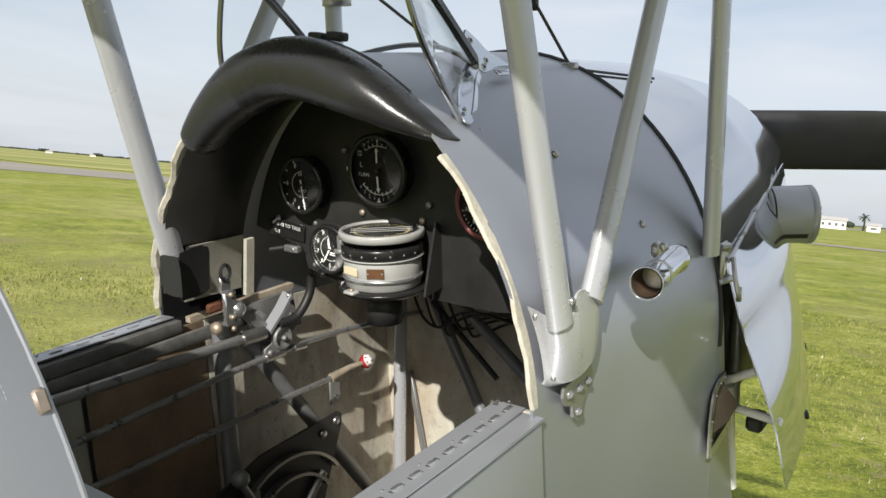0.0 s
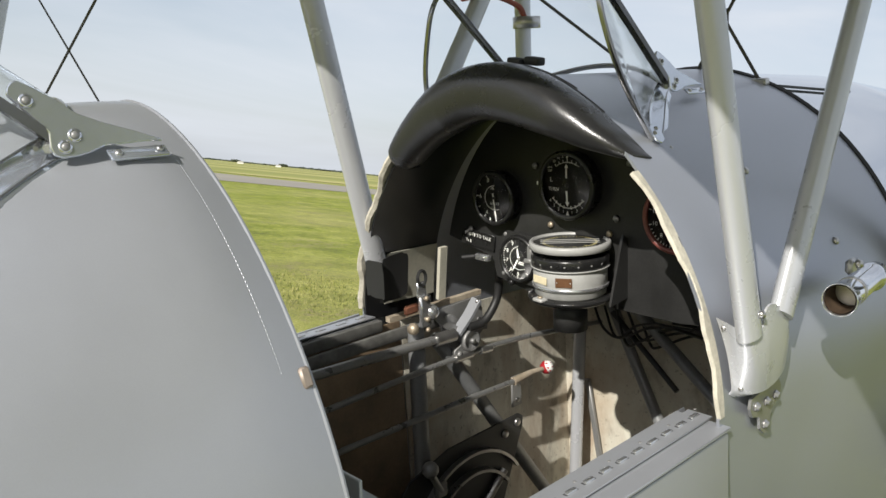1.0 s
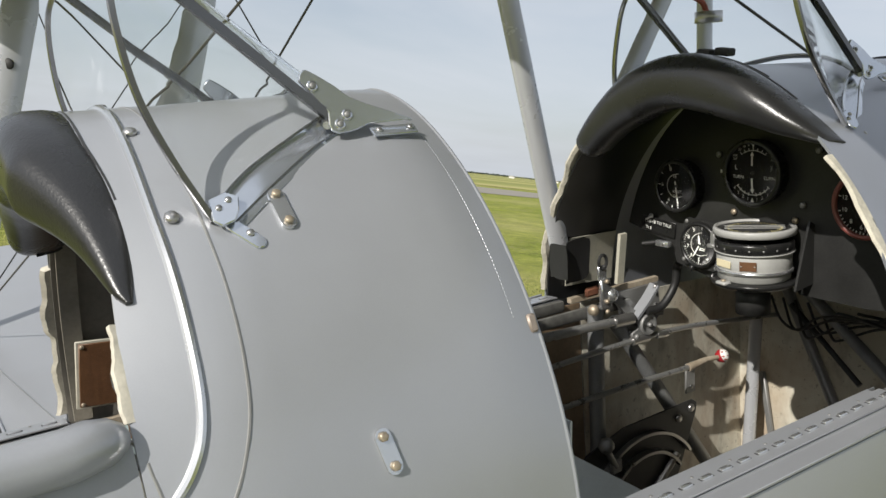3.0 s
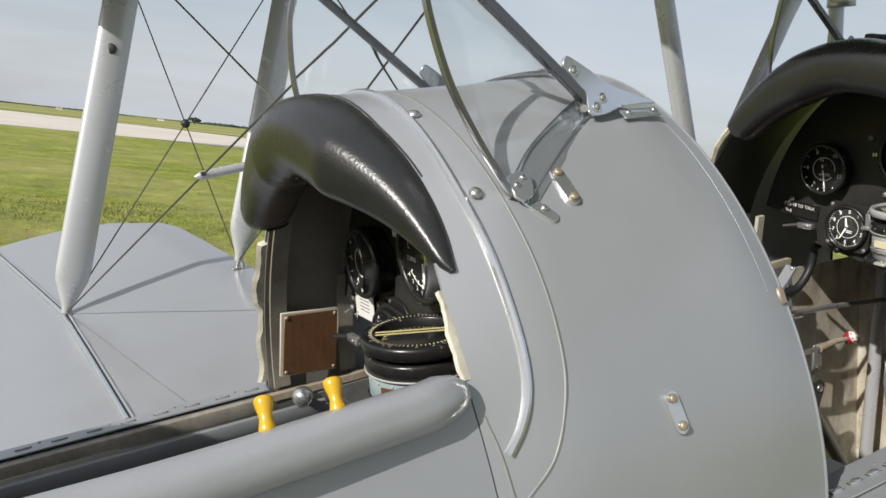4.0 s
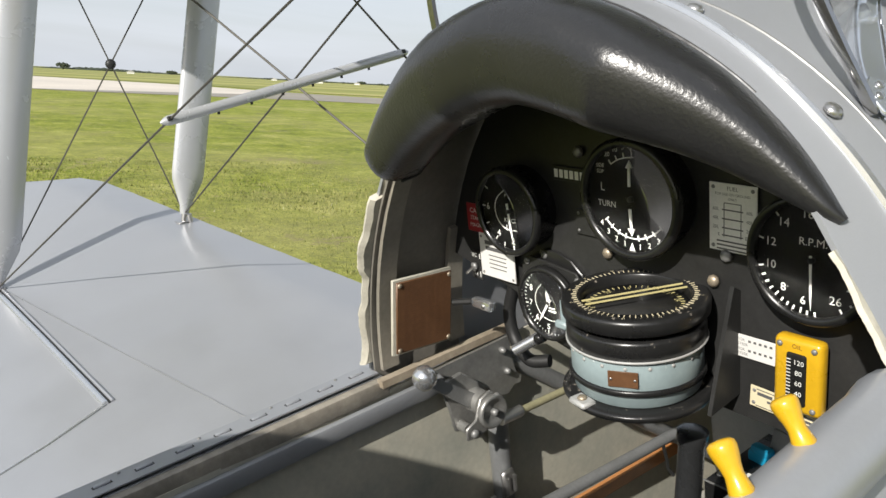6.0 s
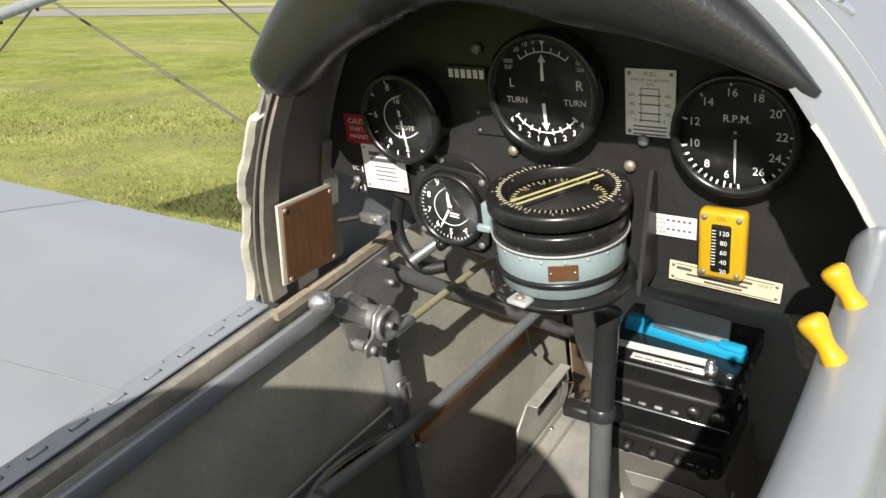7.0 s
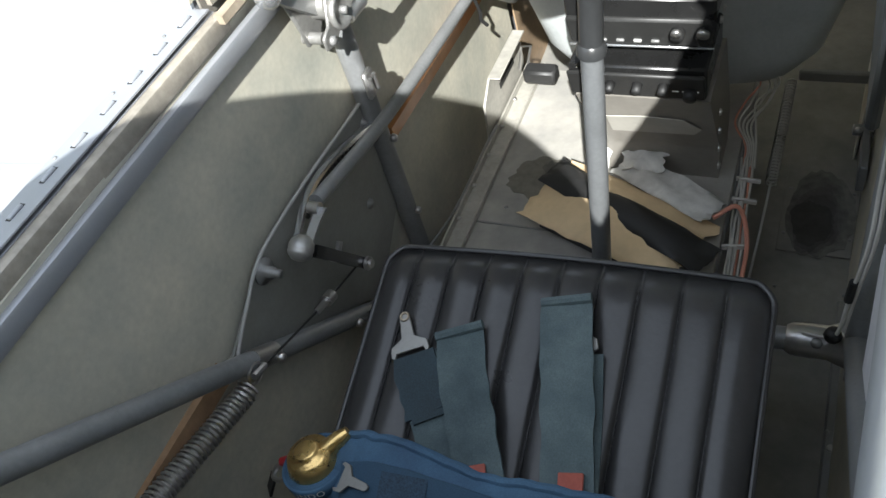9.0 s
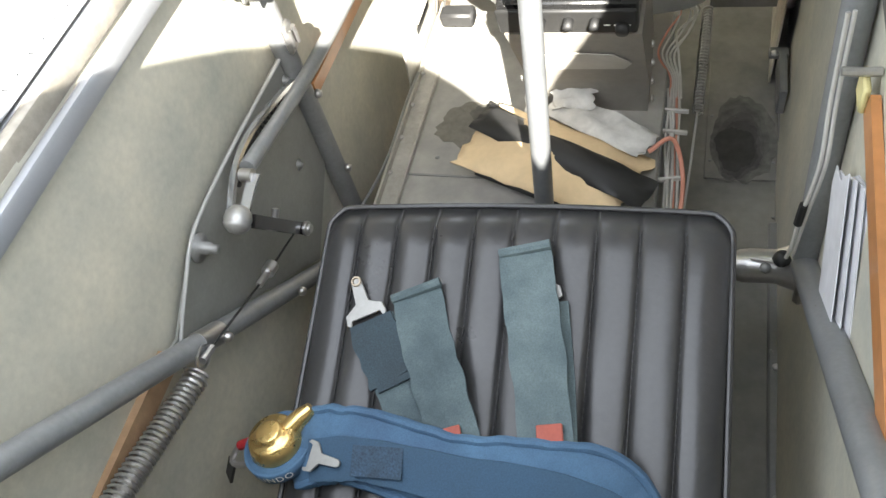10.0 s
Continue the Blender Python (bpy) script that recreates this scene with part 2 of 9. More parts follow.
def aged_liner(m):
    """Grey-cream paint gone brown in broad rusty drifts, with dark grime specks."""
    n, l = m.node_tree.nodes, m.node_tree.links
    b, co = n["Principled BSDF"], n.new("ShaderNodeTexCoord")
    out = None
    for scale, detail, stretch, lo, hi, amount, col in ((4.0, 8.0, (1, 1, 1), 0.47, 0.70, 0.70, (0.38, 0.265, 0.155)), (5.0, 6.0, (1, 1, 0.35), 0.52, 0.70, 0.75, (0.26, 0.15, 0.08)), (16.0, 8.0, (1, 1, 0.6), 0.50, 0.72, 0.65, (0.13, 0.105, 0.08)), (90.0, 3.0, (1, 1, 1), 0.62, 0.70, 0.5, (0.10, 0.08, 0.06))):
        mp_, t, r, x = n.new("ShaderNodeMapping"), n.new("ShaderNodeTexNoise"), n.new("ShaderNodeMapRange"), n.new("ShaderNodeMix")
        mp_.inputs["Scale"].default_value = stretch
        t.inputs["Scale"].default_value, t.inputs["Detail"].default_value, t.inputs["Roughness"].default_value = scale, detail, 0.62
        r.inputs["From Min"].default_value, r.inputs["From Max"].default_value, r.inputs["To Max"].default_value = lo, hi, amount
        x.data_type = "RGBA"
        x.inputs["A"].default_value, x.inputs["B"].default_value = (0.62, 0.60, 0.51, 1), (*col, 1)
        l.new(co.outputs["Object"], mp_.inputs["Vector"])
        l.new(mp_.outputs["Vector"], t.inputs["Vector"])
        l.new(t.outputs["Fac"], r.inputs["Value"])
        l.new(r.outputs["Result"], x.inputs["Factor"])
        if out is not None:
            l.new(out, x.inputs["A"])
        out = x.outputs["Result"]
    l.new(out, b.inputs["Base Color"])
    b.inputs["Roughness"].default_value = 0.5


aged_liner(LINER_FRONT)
TUBE = mat("grey_tube_paint", (0.215, 0.22, 0.222), 0.38, 0.25, 0.08, 200, 0.2, 12.0, 0.01, 200, wear=(0.09, 0.075, 0.06), wear_amount=0.12, wear_scale=30)
GLASSY = bpy.data.materials.new("clear_screen")
GLASSY.use_nodes = True
_b = GLASSY.node_tree.nodes["Principled BSDF"]
_b.inputs["Base Color"].default_value = (0.97, 0.985, 0.98, 1)
_b.inputs["Transmission Weight"].default_value = 1.0
_b.inputs["Roughness"].default_value = 0.02
_b.inputs["IOR"].default_value = 1.012
_b.inputs["Coat Weight"].default_value = 0.5
_b.inputs["Coat Roughness"].default_value = 0.03
DIAL_GLASS = bpy.data.materials.new("dial_glass")
DIAL_GLASS.use_nodes = True
_b = DIAL_GLASS.node_tree.nodes["Principled BSDF"]
_b.inputs["Transmission Weight"].default_value = 1.0
_b.inputs["Base Color"].default_value = (1, 1, 1, 1)
_b.inputs["Roughness"].default_value = 0.03
_b.inputs["IOR"].default_value = 1.12
DARK_LINER = mat("dark_grey_liner", (0.17, 0.16, 0.142), 0.5, 0.05, 0.1, 160, 0.25, 9.0, 0.02, 300, tint=(0.19, 0.175, 0.15))
YELLOW = mat("yellow_enamel", (0.60, 0.35, 0.014), 0.3, 0.0, 0.04, 200, 0.08, 30.0, 0.01, 300, coat=0.3)
RED = mat("red_enamel", (0.34, 0.018, 0.024), 0.35, 0.0, 0.05, 200, 0.1, 30.0, 0.01, 300)
RED_DULL = mat("faded_red_cloth", (0.33, 0.085, 0.06), 0.8, 0.0, 0.1, 300, 0.1, 30.0, 0.02, 400)
BROWN = mat("brown_bakelite", (0.13, 0.062, 0.028), 0.45, 0.1, 0.1, 200, 0.2, 25.0, 0.02, 300)
CREAM = mat("worn_cream_hide", (0.50, 0.47, 0.39), 0.75, 0.0, 0.15, 150, 0.25, 18.0, 0.10, 160, wear=(0.24, 0.19, 0.13), wear_amount=0.1)
WOOD = mat("weathered_wood", (0.27, 0.215, 0.15), 0.65, 0.0, 0.16, 90, 0.2, 12.0, 0.04, 120, tint=(0.36, 0.31, 0.24), wear=(0.13, 0.08, 0.045), wear_amount=0.0)
SPRUCE = mat("varnished_spruce", (0.44, 0.19, 0.065), 0.42, 0.0, 0.12, 70, 0.15, 8.0, 0.02, 150, coat=0.3)
WEATHERED = mat("weathered_spruce", (0.34, 0.20, 0.105), 0.55, 0.0, 0.15, 70, 0.2, 10.0, 0.03, 150, tint=(0.42, 0.28, 0.17))
CYAN = mat("bright_blue_plastic", (0.015, 0.33, 0.56), 0.4, 0.0, 0.03, 200, 0.06, 20.0, 0.0)
PAPER = mat("white_paper", (0.70, 0.69, 0.66), 0.75, 0.0, 0.03, 90, 0.05, 20.0, 0.02, 90)
CRUMPLED = mat("crumpled_dusty_paper", (0.50, 0.495, 0.47), 0.75, 0.0, 0.10, 90, 0.25, 25.0, 0.10, 120)
TAN_PAPER = mat("tan_paper", (0.66, 0.50, 0.30), 0.75, 0.0, 0.05, 90, 0.12, 20.0, 0.03, 90)
WEBBING = mat("blue_grey_webbing", (0.055, 0.085, 0.098), 0.85, 0.0, 0.22, 700, 0.35, 11.0, 0.06, 900, tint=(0.105, 0.135, 0.138), wear=(0.15, 0.16, 0.14), wear_amount=0.10, wear_scale=70)
WEBBING_DARK = mat("dark_slate_webbing", (0.030, 0.048, 0.060), 0.85, 0.0, 0.3, 700, 0.3, 16.0, 0.08, 900)
BLUE_CLOTH = mat("blue_canvas", (0.042, 0.092, 0.165), 0.85, 0.0, 0.18, 700, 0.2, 14.0, 0.06, 900, tint=(0.062, 0.125, 0.20))
WEBBING_NAVY = mat("navy_webbing", (0.035, 0.075, 0.125), 0.85, 0.0, 0.18, 700, 0.15, 14.0, 0.06, 900)
GREEN_CLOTH = mat("grey_green_webbing", (0.16, 0.18, 0.16), 0.85, 0.0, 0.12, 500, 0.15, 14.0, 0.05, 700)
GOLD = mat("gold_anodised", (0.72, 0.50, 0.20), 0.28, 0.9, 0.05, 200, 0.1, 30.0, 0.01, 100)
BRASS = mat("brass_screw", (0.40, 0.335, 0.25), 0.45, 0.6, 0.1, 300, 0.1, 40.0, 0.0)
GREY_BLUE = mat("grey_blue_enamel", (0.27, 0.335, 0.345), 0.42, 0.0, 0.05, 200, 0.1, 30.0, 0.01, 300, wear=(0.68, 0.68, 0.64), wear_amount=0.22, wear_scale=80)
PALE_GREY = mat("pale_grey_enamel", (0.38, 0.38, 0.365), 0.42, 0.0, 0.04, 200, 0.1, 30.0, 0.01, 300)
CREAM_LABEL = mat("cream_label", (0.70, 0.62, 0.42), 0.55, 0.0, 0.03, 200, 0.08, 30.0, 0.0)
GREY_FLOOR = mat("worn_grey_floor", (0.30, 0.295, 0.28), 0.55, 0.1, 0.06, 60, 0.22, 10.0, 0.02, 120, tint=(0.37, 0.35, 0.31), wear=(0.05, 0.045, 0.04), wear_amount=0.15, wear_scale=7)
PRINT = mat("dark_print", (0.10, 0.10, 0.10), 0.6, 0, 0, 100, 0, 10, 0)
POLISHED = mat("polished_cowling_metal", (0.63, 0.65, 0.69), 0.06, 0.94, 0.01, 200, 0.03, 3.0, 0.004, 12, rough_var=0.02)
SOOT = mat("dark_machinery", (0.03, 0.03, 0.03), 0.5, 0.3, 0.2, 60, 0.3, 10.0, 0.05, 80)
RUBBER = mat("black_rubber", (0.015, 0.015, 0.015), 0.55, 0.0, 0.1, 200, 0.2, 20.0, 0.01, 200)
YELLOWISH = mat("olive_rod_paint", (0.30, 0.28, 0.17), 0.5, 0.1, 0.1, 200, 0.15, 30.0, 0.0)
WHITE_WIRE = mat("white_insulation", (0.47, 0.455, 0.42), 0.45, 0, 0.05, 100, 0.1, 30.0, 0.0)
PINK_WIRE = mat("salmon_insulation", (0.55, 0.24, 0.17), 0.45, 0, 0.05, 100, 0.1, 30.0, 0.0)
LUME = mat("pale_yellow_paint", (0.60, 0.53, 0.25), 0.5, 0, 0.05, 100, 0.1, 30.0, 0.0)
MAP_PAPER = mat("printed_map_paper", (0.58, 0.58, 0.60), 0.7, 0.0, 0.05, 90, 0.10, 20.0, 0.02, 90, wear=(0.60, 0.48, 0.12), wear_amount=0.25, wear_scale=14)
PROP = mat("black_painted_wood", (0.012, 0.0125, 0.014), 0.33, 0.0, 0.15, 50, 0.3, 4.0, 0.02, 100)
RAIL_PAINT = mat("blue_grey_rail_paint", (0.315, 0.325, 0.342), 0.33, 0.25, 0.02, 300, 0.08, 8.0, 0.01, 120, coat=0.2)
GRIP = mat("black_grip_enamel", (0.028, 0.029, 0.030), 0.30, 0.0, 0.1, 200, 0.2, 15.0, 0.01, 200, wear=(0.16, 0.16, 0.15), wear_amount=0.05, wear_scale=60)
STICK = mat("dark_stick_enamel", (0.115, 0.12, 0.124), 0.34, 0.1, 0.08, 200, 0.2, 15.0, 0.01, 200, wear=(0.22, 0.22, 0.215), wear_amount=0.02, wear_scale=55)
CASTING = mat("worn_grey_casting", (0.34, 0.335, 0.32), 0.40, 0.65, 0.10, 160, 0.22, 30.0, 0.03, 220, wear=(0.14, 0.135, 0.125), wear_amount=0.12, wear_scale=45)
COMPASS_BLACK = mat("chipped_black_enamel", (0.016, 0.016, 0.016), 0.30, 0.0, 0.1, 200, 0.2, 20.0, 0.01, 300, wear=(0.28, 0.25, 0.21), wear_amount=0.36, wear_scale=48)
CHANNEL_GREY = mat("scuffed_channel_grey", (0.38, 0.365, 0.325), 0.5, 0.2, 0.12, 120, 0.25, 14.0, 0.02, 200, wear=(0.11, 0.095, 0.075), wear_amount=0.2, wear_scale=22)
HOOK = mat("satin_plated_hook", (0.27, 0.265, 0.25), 0.42, 0.6, 0.06, 200, 0.15, 40.0, 0.01, 200)
POST_GREY = mat("brown_grey_cockpit_paint", (0.215, 0.20, 0.17), 0.5, 0.0, 0.1, 160, 0.25, 9.0, 0.02, 300, tint=(0.27, 0.245, 0.20))
DARK_WOOD = mat("oiled_dark_wood", (0.25, 0.23, 0.195), 0.6, 0.0, 0.2, 90, 0.25, 12.0, 0.04, 120, tint=(0.34, 0.305, 0.25), wear=(0.16, 0.09, 0.06), wear_amount=0.1, wear_scale=14)
GREY_BLACK = mat("dirty_grey", (0.12, 0.118, 0.11), 0.6, 0, 0.25, 60, 0.35, 22, 0.02)
DARK_FLOOR = mat("dark_grey_floor", (0.225, 0.223, 0.21), 0.55, 0.1, 0.08, 60, 0.30, 9.0, 0.02, 120, tint=(0.25, 0.235, 0.205), wear=(0.04, 0.04, 0.036), wear_amount=0.10, wear_scale=9)
PEDESTAL = mat("brown_grey_pedestal", (0.25, 0.235, 0.21), 0.5, 0.1, 0.06, 90, 0.2, 12.0, 0.02, 120)
FILM = mat("clouded_plastic_film", (0.40, 0.385, 0.345), 0.35, 0, 0.05, 90, 0.12, 20, 0.01)
ROD = mat("worn_grey_rod", (0.30, 0.30, 0.295), 0.30, 0.6, 0.06, 200, 0.15, 20.0, 0.01, 200, wear=(0.16, 0.13, 0.10), wear_amount=0.05, wear_scale=30)
THREAD = mat("grey_black_thread", (0.028, 0.028, 0.028), 0.7, 0, 0.1, 300, 0.1, 30, 0)

# ---- ground and distance ----
def node_mat(name):
    m = bpy.data.materials.new(name)
    m.use_nodes = True
    return m, m.node_tree.nodes, m.node_tree.links, m.node_tree.nodes["Principled BSDF"]


def grass_material():
    """Short mown grass: broad dry drifts, clumps, single tufts, straw and small bare gravelly spots."""
    m, n, l, b = node_mat("mown_grass")
    co = n.new("ShaderNodeTexCoord")

    def noise_at(scale, detail, rough=0.65):
        t = n.new("ShaderNodeTexNoise")
        t.inputs["Scale"].default_value = scale
        t.inputs["Detail"].default_value = detail
        t.inputs["Roughness"].default_value = rough
        l.new(co.outputs["Object"], t.inputs["Vector"])
        return t.outputs["Fac"]

    def ramp_of(src, lo, hi, to_lo=0.0, to_hi=1.0):
        r = n.new("ShaderNodeMapRange")
        r.inputs["From Min"].default_value, r.inputs["From Max"].default_value = lo, hi
        r.inputs["To Min"].default_value, r.inputs["To Max"].default_value = to_lo, to_hi
        l.new(src, r.inputs["Value"])
        return r.outputs["Result"]

    def math_of(op, a, c):
        t = n.new("ShaderNodeMath")
        t.operation = op
        for k, s in enumerate((a, c)):
            if hasattr(s, "is_linked"):
                l.new(s, t.inputs[k])
            else:
                t.inputs[k].default_value = s
        return t.outputs[0]

    def mixed(fac, a, col):
        t = n.new("ShaderNodeMix")
        t.data_type = "RGBA"
        l.new(fac, t.inputs["Factor"])
        l.new(a, t.inputs["A"])
        t.inputs["B"].default_value = (*col, 1)
        return t.outputs["Result"]

    drift, patch, clump, tuft, blade = noise_at(0.09, 5), noise_at(0.8, 6), noise_at(5.0, 6, 0.7), noise_at(26, 4, 0.7), noise_at(120, 3, 0.7)
    a = n.new("ShaderNodeValToRGB")
    a.color_ramp.elements[0].position, a.color_ramp.elements[0].color = 0.42, (0.075, 0.10, 0.016, 1)
    a.color_ramp.elements[1].position, a.color_ramp.elements[1].color = 0.585, (0.40, 0.41, 0.075, 1)
    e = a.color_ramp.elements.new(0.5)
    e.color = (0.215, 0.25, 0.027, 1)
    total = math_of("ADD", math_of("MULTIPLY", patch, 0.24), math_of("ADD", math_of("MULTIPLY", clump, 0.30), math_of("ADD", math_of("MULTIPLY", tuft, 0.28), math_of("MULTIPLY", blade, 0.18))))
    l.new(total, a.inputs["Fac"])
    out = mixed(ramp_of(drift, 0.46, 0.68, 0.0, 0.5), a.outputs["Color"], (0.43, 0.38, 0.16))
    out = mixed(ramp_of(math_of("MULTIPLY", tuft, patch), 0.31, 0.38, 0.0, 0.6), out, (0.50, 0.45, 0.20))
    out = mixed(ramp_of(math_of("MULTIPLY", noise_at(0.5, 7, 0.6), clump), 0.30, 0.36, 0.0, 0.75), out, (0.24, 0.20, 0.11))
    l.new(out, b.inputs["Base Color"])
    b.inputs["Roughness"].default_value = 0.85
    b.inputs["Specular IOR Level"].default_value = 0.2
    bp = n.new("ShaderNodeBump")
    bp.inputs["Strength"].default_value = 1.0
    bp.inputs["Distance"].default_value = 0.03
    l.new(math_of("ADD", clump, math_of("ADD", math_of("MULTIPLY", tuft, 0.8), math_of("MULTIPLY", blade, 0.3))), bp.inputs["Height"])
    l.new(bp.outputs["Normal"], b.inputs["Normal"])
    return m


GRASS = grass_material()
CONCRETE = mat("pale_concrete", (0.60, 0.54, 0.46), 0.8, 0, 0.1, 3.0, 0.15, 0.05, 0)
ASPHALT = mat("grey_tarmac", (0.27, 0.245, 0.20), 0.85, 0, 0.1, 3.0, 0.15, 0.05, 0)


def field_material():
    """Long mown strips, dry and green by turns, that run along the far side of the runway."""
    m, n, l, b = node_mat("dry_far_grass")
    co, mp_ = n.new("ShaderNodeTexCoord"), n.new("ShaderNodeMapping")
    mp_.inputs["Rotation"].default_value = (0, 0, radians(-32))
    mp_.inputs["Scale"].default_value = (0.030, 0.0016, 1.0)
    t = n.new("ShaderNodeTexNoise")
    t.inputs["Scale"].default_value, t.inputs["Detail"].default_value = 1.0, 4.0
    r = n.new("ShaderNodeValToRGB")
    for k, (pos, col) in enumerate(((0.36, (0.15, 0.16, 0.035)), (0.64, (0.40, 0.36, 0.12)))):
        r.color_ramp.elements[k].position, r.color_ramp.elements[k].color = pos, (*col, 1)
    e = r.color_ramp.elements.new(0.5)
    e.color = (0.25, 0.26, 0.05, 1)
    l.new(co.outputs["Object"], mp_.inputs["Vector"])
    l.new(mp_.outputs["Vector"], t.inputs["Vector"])
    l.new(t.outputs["Fac"], r.inputs["Fac"])
    l.new(r.outputs["Color"], b.inputs["Base Color"])
    b.inputs["Roughness"].default_value = 0.9
    return m


FAR_GRASS = field_material()
FAR_TREES = mat("far_foliage", (0.035, 0.045, 0.025), 0.9, 0, 0.3, 1.0, 0.3, 0.05, 0)
SEA = mat("far_sea", (0.10, 0.17, 0.24), 0.5, 0, 0.05, 0.02, 0.05, 0.001, 0)


def flat(name, outline, z, material, label, category):
    bm = bmesh.new()
    bm.faces.new([bm.verts.new((x, y, z)) for x, y in outline])
    ob = part(name, bm, material, None, label)
    return tagged(ob, label, category, kind="structure")


def ground_sheet():
    bm = bmesh.new()
    bmesh.ops.create_grid(bm, x_segments=80, y_segments=80, size=60)
    for v in bm.verts:
        v.co.z = 0.05 * noise.noise(v.co * 0.25) - 0.02
        edge = max(abs(v.co.x), abs(v.co.y)) / 60
        v.co.z = v.co.z * (1 - edge) - 0.0 * edge
        if edge > 0.999:
            v.co.x *= 70
            v.co.y *= 70
            v.co.z = -0.3
    ob = part("ground", bm, GRASS, None)
    tagged(ob, "flat green mown airfield grass with dry yellowish patches", "grass ground", kind="structure")


ground_sheet()


def blade_material():
    """Grass blades, each clump its own shade from deep green to dry straw."""
    m, n, l, b = node_mat("grass_blades")
    g = n.new("ShaderNodeNewGeometry")
    r = n.new("ShaderNodeValToRGB")
    for pos, col in ((0.0, (0.06, 0.085, 0.010)), (0.5, (0.15, 0.185, 0.020)), (0.92, (0.22, 0.25, 0.035)), (1.0, (0.33, 0.31, 0.12))):
        e = r.color_ramp.elements[0] if pos == 0.0 else (r.color_ramp.elements[1] if pos == 1.0 else r.color_ramp.elements.new(pos))
        e.position, e.color = pos, (*col, 1)
    l.new(g.outputs["Random Per Island"], r.inputs["Fac"])
    l.new(r.outputs["Color"], b.inputs["Base Color"])
    b.inputs["Roughness"].default_value = 0.75
    b.inputs["Specular IOR Level"].default_value = 0.2
    return m


def grass_blades():
    """Short bent blades over the turf round the aircraft, thinner with distance and thicker in drifts."""
    g = np.random.default_rng(7)
    n = 130000
    az = np.radians(g.uniform(-14, 122, n))
    d = 1.6 + 17.0 * g.random(n) ** 1.2
    x, y = -d * np.sin(az), d * np.cos(az)
    drift = np.full(n, 0.5)
    for k in range(14):
        q, f = g.uniform(0, 2 * np.pi), g.uniform(0.8, 9.0)
        drift += 0.11 * np.sin(f * (x * np.cos(q) + y * np.sin(q)) + g.uniform(0, 6.28))
    drift = np.clip(drift, 0, 1)
    keep = g.random(n) < 0.35 + 0.65 * drift
    x, y, d, drift = x[keep], y[keep], d[keep], drift[keep]
    n = len(x)
    a = g.uniform(0, 2 * np.pi, n)
    h = (0.008 + 0.020 * drift) * g.uniform(0.5, 1.3, n)
    w = 0.0030 + 0.0008 * d
    lean = g.uniform(0.8, 2.2, n) * h
    b = g.uniform(0, 2 * np.pi, n)
    v = np.zeros((n, 3, 3))
    v[:, 0, 0], v[:, 0, 1] = x - np.cos(a) * w, y - np.sin(a) * w
    v[:, 1, 0], v[:, 1, 1] = x + np.cos(a) * w, y + np.sin(a) * w
    v[:, 2, 0], v[:, 2, 1] = x + np.cos(b) * lean, y + np.sin(b) * lean
    v[:, :2, 2] = -0.045
    v[:, 2, 2] = h
    me = bpy.data.meshes.new("grass")
    me.from_pydata(v.reshape(-1, 3).tolist(), [], np.arange(3 * n).reshape(-1, 3).tolist())
    me.materials.append(blade_material())
    tagged(new("grass", me), "short mown green grass blades with dry straw tufts", "grass", kind="stuff")


grass_blades()
# The runway runs past the port wing; a narrow tarmac taxiway crosses ahead.
def band(name, p, direction, half_width, z, material, label, category):
    p, d = Vector((*p, 0)), Vector((*direction, 0)).normalized()
    s = Vector((-d.y, d.x, 0)) * half_width
    pts = [p - d * 1500 - s, p + d * 1500 - s, p + d * 1500 + s, p - d * 1500 + s]
    return flat(name, [(q.x, q.y) for q in pts], z, material, label, category)


flat("runway", [(-72, -400), (-72, 14), (-76, 26), (-80, 36), (-84, 42), (-101, 52), (-130, 50), (-165, 30), (-180, 8), (-180, -400)], 0.02, CONCRETE, "wide pale concrete runway across the grass", "runway")
flat("shoulder", [(-69, 18), (-66, 36), (-60, 46), (-58, 60), (-50, 220), (-40, 420), (-62, 420), (-71, 220), (-80, 66), (-90, 56), (-101, 52.4), (-84.2, 42.2), (-80.2, 36), (-76.2, 26), (-72.2, 14)], 0.03, ASPHALT, "dark tarmac strip along the runway end", "tarmac strip")
band("taxiway", (-30, 76), (1.0, -0.10), 2.6, 0.035, ASPHALT, "narrow grey tarmac strip across the grass", "taxiway")
flat("far_field", [(-2600, -900), (-190, -900), (-190, 10), (-172, 34), (-132, 56), (-104, 60), (-88, 90), (-78, 420), (1200, 520), (2600, 900), (2600, 2600), (-2600, 2600)], 0.05, FAR_GRASS, "pale dry grassland in mown strips beyond the runway", "field")


